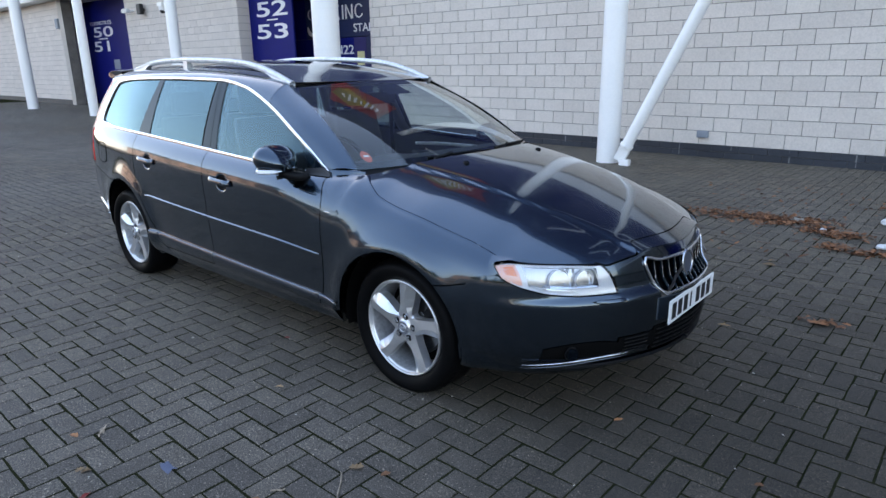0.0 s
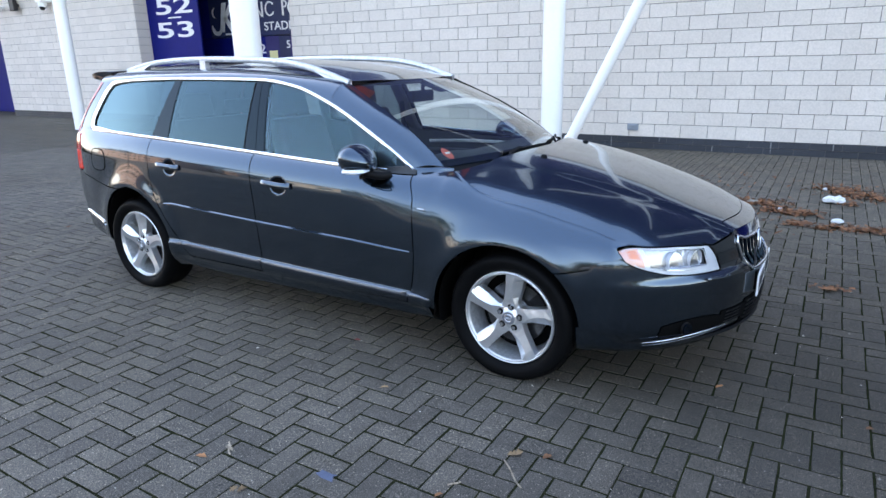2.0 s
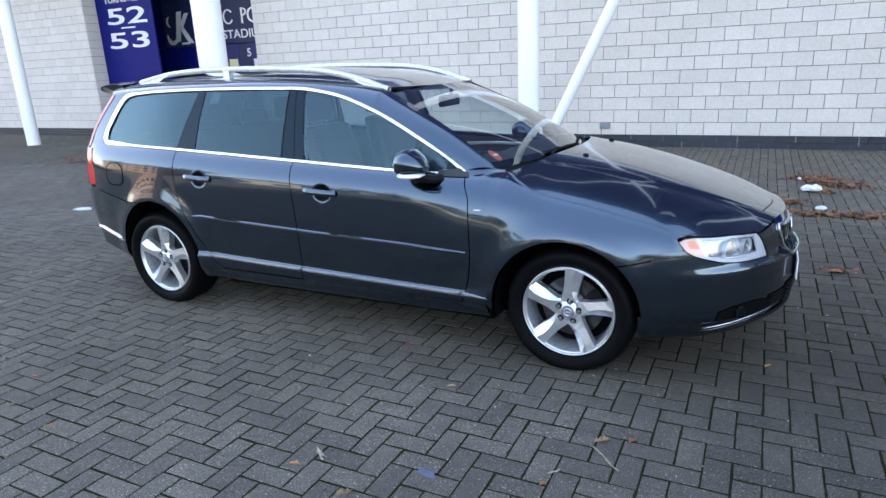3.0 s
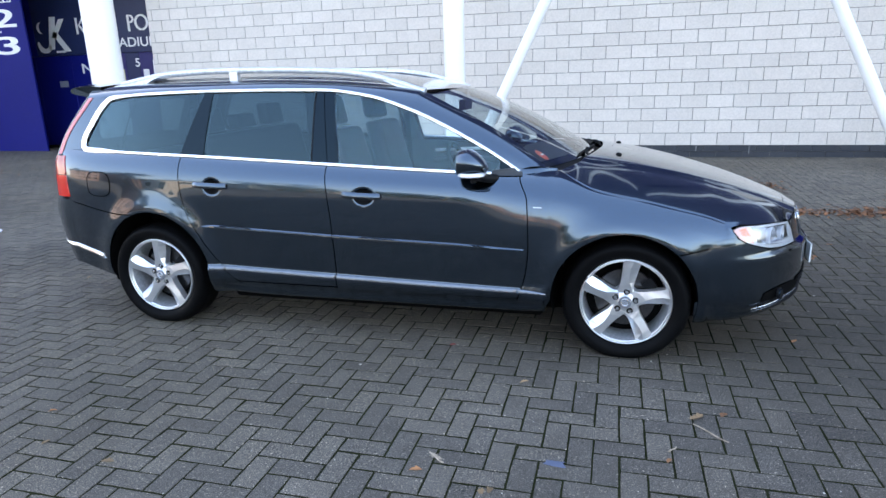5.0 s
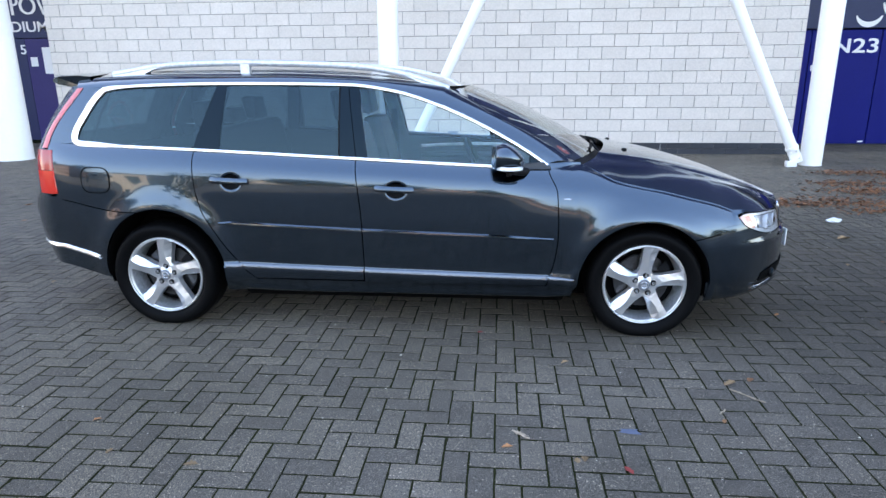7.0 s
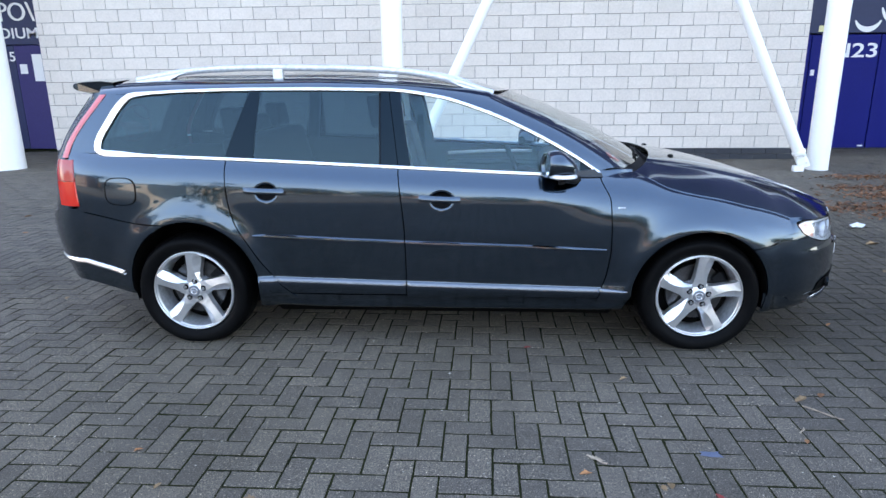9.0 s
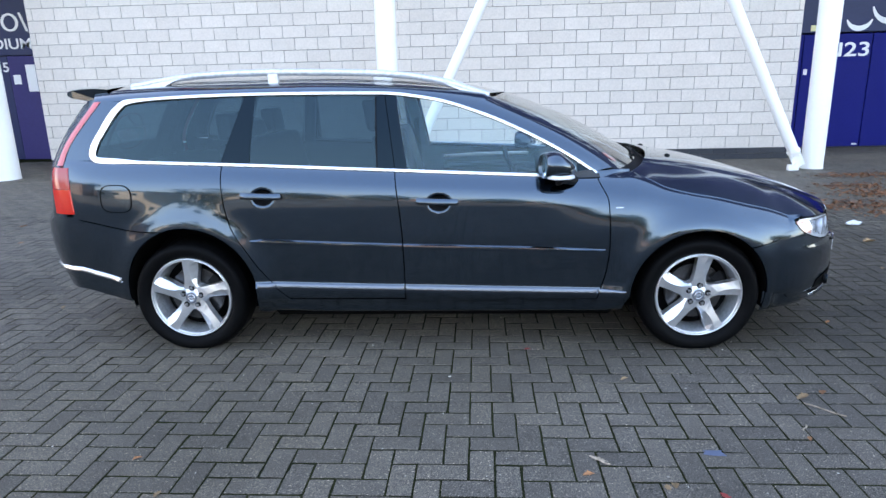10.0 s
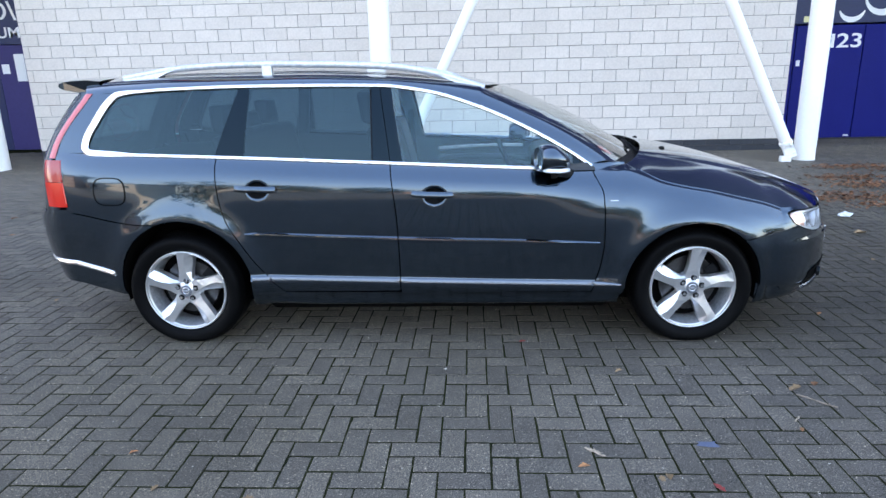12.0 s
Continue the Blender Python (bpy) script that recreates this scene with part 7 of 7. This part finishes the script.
def litter(x, y, sx, sy, h, turn, label, mat="paper"):
    b = bmesh.new()
    bmesh.ops.create_icosphere(b, subdivisions=3, radius=1.0)
    for v in b.verts:
        n = noise.noise(v.co * 2.3 + Vector((x, y, 3))) * 0.35 + noise.noise(v.co * 6 + Vector((y, x, 1))) * 0.12
        v.co = Vector((v.co.x * sx * (1 + n), v.co.y * sy * (1 + n), max(0.0, (v.co.z * (1 + 2 * n) * 0.5 + 0.5)) * h))
    ob = part("litter", b, M[mat])
    ob.matrix_basis = pose(x, y, 0.0, 0, 0, turn)
    tagged(ob, label, "litter", "litter on the paving")


litter(1.325, 5.02, 0.105, 0.06, 0.075, 10, "crumpled white plastic bag on the paving")
litter(1.36, 4.10, 0.055, 0.04, 0.04, 40, "crumpled white paper on the paving")
litter(1.235, 5.74, 0.028, 0.022, 0.03, 70, "small white paper scrap on the paving")
litter(0.60, 4.70, 0.06, 0.03, 0.035, 30, "crumpled grey paper among the leaves", "grit")
litter(0.862, 4.44, 0.035, 0.025, 0.03, 0, "crumpled white paper among the leaves")
litter(-6.47, 1.89, 0.11, 0.06, 0.03, 20, "flattened white paper on the paving")
litter(-12.1, 6.1, 0.14, 0.09, 0.08, 0, "crumpled white paper on the paving")
litter(2.52, 3.02, 0.10, 0.05, 0.04, 30, "crumpled pale paper on the paving")

DRIFTS = ((0.30, 4.60, 0.26, 0.16, 150), (0.62, 4.70, 0.22, 0.13, 110), (-0.15, 4.55, 0.3, 0.16, 80), (0.82, 4.40, 0.10, 0.08, 40), (1.02, 4.34, 0.16, 0.09, 90), (1.05, 3.89, 0.09, 0.07, 35), (1.40, 5.75, 0.20, 0.22, 110), (1.62, 5.45, 0.25, 0.22, 110), (1.45, 4.95, 0.08, 0.10, 20),
          (1.30, 3.82, 0.12, 0.06, 30), (1.62, 3.88, 0.22, 0.08, 80), (0.2, 5.3, 0.6, 0.5, 18), (-0.2, 6.2, 0.8, 0.4, 12), (0.6, 3.6, 0.5, 0.3, 14), (2.4, 3.9, 0.5, 0.16, 150), (3.2, 4.0, 0.5, 0.2, 160), (3.8, 4.75, 0.5, 0.2, 160), (3.8, 5.3, 0.4, 0.15, 110), (4.4, 6.25, 0.5, 0.14, 110), (5.2, 6.0, 0.7, 0.3, 150), (5.0, 4.6, 0.7, 0.3, 160), (3.2, 3.5, 0.3, 0.1, 40),
          (-11.5, 5.4, 0.7, 0.5, 90), (-10.8, 4.8, 0.6, 0.2, 50), (4.2, 3.6, 0.6, 0.15, 90), (1.35, 2.08, 0.1, 0.04, 10))
vs, fs = [], []
for cx, cy, rx, ry, n in DRIFTS:
    for _ in range(int(n * 2.8)):
        v, f = leaf_shape(rnd, rnd.uniform(0.02, 0.055))
        m = pose(cx + rnd.gauss(0, rx * 0.7), cy + rnd.gauss(0, ry * 0.8), 0.004 + abs(rnd.gauss(0, 0.012)), rnd.uniform(-25, 25), rnd.uniform(-25, 25), rnd.uniform(0, 360))
        o = len(vs)
        vs += [m @ Vector(p) for p in v]
        fs += [tuple(o + k for k in q) for q in f]
drift = mesh_object("leaf_drift", [(a, b, max(c, 0.001)) for a, b, c in vs], fs, M["rust_leaf"])
tagged(drift, "drifts of brown and orange fallen leaves on the paving", "leaves", kind="stuff")

# fine grit, leaf crumbs and pale specks strewn over the paving
vs, fs = [], []
for k in range(1500):
    x, y = rnd.uniform(-6.5, 3.2), rnd.uniform(-2.6, 7.5)
    r = rnd.uniform(0.0025, 0.006) * (1.6 if rnd.random() < 0.08 else 1.0)
    o = len(vs)
    a0 = rnd.uniform(0, 6.28)
    for j in range(4):
        rr = r * rnd.uniform(0.6, 1.3)
        vs.append((x + rr * math.cos(a0 + j * 1.57), y + rr * math.sin(a0 + j * 1.57), 0.0016))
    vs.append((x, y, 0.0016 + r * 0.6))
    fs += [(o + j, o + (j + 1) % 4, o + 4) for j in range(4)]
tagged(mesh_object("grit", vs, fs, M["grit"]), "pale grit and crumbs strewn over the paving", "grit", kind="stuff")

# ---------------------------------------------------------------- blockwork pieces
def brick_data(name, w, d, h, bevel, material, seed, rough=0.0):
    """A block: front and chamfered edges, its back open against the wall."""
    b = bevel
    vs = [(0, 0, 0), (w, 0, 0), (w, 0, h), (0, 0, h)]
    front = [(b, -d, b), (w - b, -d, b), (w - b, -d, h - b), (b, -d, h - b)]
    mid = [(0, -d + b, 0), (w, -d + b, 0), (w, -d + b, h), (0, -d + b, h)]
    rnd = random.Random(seed)
    front = [(x + rnd.uniform(-rough, rough), y + rnd.uniform(-rough, rough), z + rnd.uniform(-rough, rough)) for x, y, z in front]
    v = front + mid + vs
    f = [(0, 1, 2, 3)]
    for o in (0, 4):
        for k in range(4):
            f.append((o + k, o + 4 + k, o + 4 + (k + 1) % 4, o + (k + 1) % 4))
    return v, f


def data_mesh(name, v, f, material):
    me = bpy.data.meshes.new(name)
    me.from_pydata(v, [], f)
    me.materials.append(material)
    return me


def lay_blocks(wall, x0, x1, y, z0, z1, near, mat, mat_far, bw=BW, bh=BH, name="block", phase=0.0, gap=0.008):
    """Courses in stretcher bond; the blocks inside the near stretch are objects of their own."""
    kinds = [data_mesh(name, *brick_data(name, bw - gap, 0.010, bh - gap, 0.0035, mat, 7 * k, 0.0028), mat) for k in range(5)]
    rv, rf, n, row, made = [], [], 0, 0, 0
    z = z0
    while z < z1 - 0.02:
        x = x0 - bw - (bw / 2 if row % 2 else 0) + phase
        while x < x1:
            a, b = max(x, x0), min(x + bw, x1)
            hh = min(bh, z1 - z)
            if b - a > 0.03:
                full = b - a > bw - 1e-6 and hh > bh - 1e-6
                inside = near and near[0] <= a and b <= near[1] and near[2] <= z < near[3] and full
                if inside and made < 300:
                    ob = new(name, random.choice(kinds))
                    ob.location = (a + gap / 2, y + 0.008, z + gap / 2)
                    ob.parent = wall
                    made += 1
                else:
                    v, f = brick_data(name, b - a - gap, 0.010, hh - gap, 0.0035, None, n, 0.0028)
                    o = len(rv)
                    rv += [(p[0] + a + gap / 2, p[1] + y + 0.008, p[2] + z + gap / 2) for p in v]
                    rf += [tuple(o + i for i in q) for q in f]
                n += 1
            x += bw
        z += bh
        row += 1
    rest = mesh_object(name + "_courses", rv, rf, mat_far, wall)
    tagged(rest, kind="stuff")


lay_blocks(wall_mid, -9.4, 4.395, WALL_Y, PLINTH, WALL_TOP, (-7.0, 4.395, 0.1, 2.2), M["block"], M["block_far"], phase=0.113)
lay_blocks(wall_left, -22.9, -15.5, 8.9, PLINTH, WALL_TOP, None, M["block"], M["block_far"])
lay_blocks(wall_far, -45.0, -29.0, 8.9, PLINTH, WALL_TOP, None, M["block"], M["block_far"])
lay_blocks(wall_mid, -9.4, 4.395, WALL_Y - 0.004, SLAB, PLINTH, (-6.0, 4.395, -0.1, 0.2), M["plinth"], M["plinth_far"], 0.4185, (PLINTH - SLAB) / 2, "plinth_brick", phase=0.113, gap=0.005)
for x, z0, z1 in ((-2.062, 0.02, 0.20), (-0.413, 0.01, 0.20), (0.432, 0.02, 0.21), (1.262, 0.10, 0.20), (-1.25, 0.13, 0.20), (2.10, 0.06, 0.20), (-4.2, 0.08, 0.20)):
    v, f = brick_data("lime_run", 0.016, 0.004, z1 - z0, 0.0015, None, int(x * 50), 0.004)
    part_v = [(x + a, WALL_Y - 0.004 + b, z0 + c) for a, b, c in v]
    mesh_object("lime_run", part_v, f, M["lime"], wall_mid, "pale lime run at a plinth joint")
lay_blocks(wall_left, -22.9, -15.5, 8.896, SLAB, PLINTH, None, M["plinth"], M["plinth_far"], 0.45, (PLINTH - SLAB) / 3, "plinth_brick", gap=0.006)
lay_blocks(wall_far, -45.0, -29.0, 8.896, SLAB, PLINTH, None, M["plinth"], M["plinth_far"], 0.45, (PLINTH - SLAB) / 3, "plinth_brick", gap=0.006)

# ---------------------------------------------------------------- paving: 200 x 100 blocks in herringbone
U = 0.10118
ROT = radians(-0.034)
ORIGIN = Vector((-1.4335, -0.832))
GAP = 0.0088


def paver_data(lx, ly, low=False, seed=0):
    """A block with worn, slightly uneven edges and now and then a chipped corner."""
    x0, y0, x1, y1 = GAP / 2, GAP / 2, lx - GAP / 2, ly - GAP / 2
    if low:
        return [(x0, y0, 0.0), (x1, y0, 0.0), (x1, y1, 0.0), (x0, y1, 0.0)], [(0, 1, 2, 3)]
    rnd = random.Random(seed)
    corners = [(x0, y0), (x1, y0), (x1, y1), (x0, y1)]
    cx, cy = lx / 2, ly / 2
    base, top = [], []
    for k in range(4):
        (ax, ay), (bx, by) = corners[k], corners[(k + 1) % 4]
        for t in (0.0, 0.34, 0.67):
            x, y = ax + (bx - ax) * t + rnd.uniform(-0.0014, 0.0014), ay + (by - ay) * t + rnd.uniform(-0.0014, 0.0014)
            base.append((x, y))
            d = rnd.uniform(0.0015, 0.0040)
            if t == 0.0 and rnd.random() < 0.28:
                d = rnd.uniform(0.008, 0.013)
            top.append((x + math.copysign(min(d, abs(cx - x)), cx - x) * (abs(cx - x) > lx * 0.46), y + math.copysign(min(d, abs(cy - y)), cy - y) * (abs(cy - y) > ly * 0.44)))
    n = len(base)
    v = [(x, y, 0.0) for x, y in top] + [(x, y, -0.0022) for x, y in base] + [(x, y, SLAB) for x, y in base]
    f = [tuple(range(n))]
    for o in (0, n):
        for k in range(n):
            f.append((o + k, o + n + k, o + n + (k + 1) % n, o + (k + 1) % n))
    return v, f


paving = empty("paving", (0, 0, 0), "dark grey concrete block paving laid in herringbone", "paving", kind="structure")
shapes = {(a, low): [paver_data(*((2 * U, U) if a else (U, 2 * U)), low, 31 * k + a) for k in range(8)] for a in (0, 1) for low in (0, 1)}
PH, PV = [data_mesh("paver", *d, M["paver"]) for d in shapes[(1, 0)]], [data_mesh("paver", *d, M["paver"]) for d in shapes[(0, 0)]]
cr, sr = math.cos(ROT), math.sin(ROT)
near_v, near_f, far_v, far_f, made = [], [], [], [], 0
rng = random.Random(5)
for i in range(-330, 130):
    for j in range(-110, 112):
        s = (i + j) % 4
        if s not in (0, 2):
            continue
        flat = s == 0
        px, py = i * U, j * U
        X, Y = ORIGIN.x + cr * px - sr * py, ORIGIN.y + sr * px + cr * py
        if Y > 10.0 or Y < -11 or (Y > 8.5 and -9.3 < X < 4.3) or (Y > 8.9 and (X > 9.3 or -22.8 < X < -15.6 or X < -29)):
            continue
        if X < -24 and Y < -1:
            continue
        dz = rng.uniform(-0.0016, 0.0014)
        ex, ey = rng.uniform(-0.001, 0.001), rng.uniform(-0.001, 0.001)
        if -1.75 < X < 0.75 and -1.75 < Y < -0.25 and made < 300:
            ob = new("paver", rng.choice(PH if flat else PV))
            ob.matrix_basis = pose(X + ex, Y + ey, dz, 0, 0, math.degrees(ROT))
            ob.parent = paving
            made += 1
            continue
        low = X < -12 or X > 9 or Y < -5
        v, f = rng.choice(shapes[(1 if flat else 0, 1 if low else 0)])
        tv, tf = (far_v, far_f) if low else (near_v, near_f)
        o = len(tv)
        tv += [(X + ex + cr * a - sr * b, Y + ey + sr * a + cr * b, c + dz) for a, b, c in v]
        tf += [tuple(o + k for k in q) for q in f]
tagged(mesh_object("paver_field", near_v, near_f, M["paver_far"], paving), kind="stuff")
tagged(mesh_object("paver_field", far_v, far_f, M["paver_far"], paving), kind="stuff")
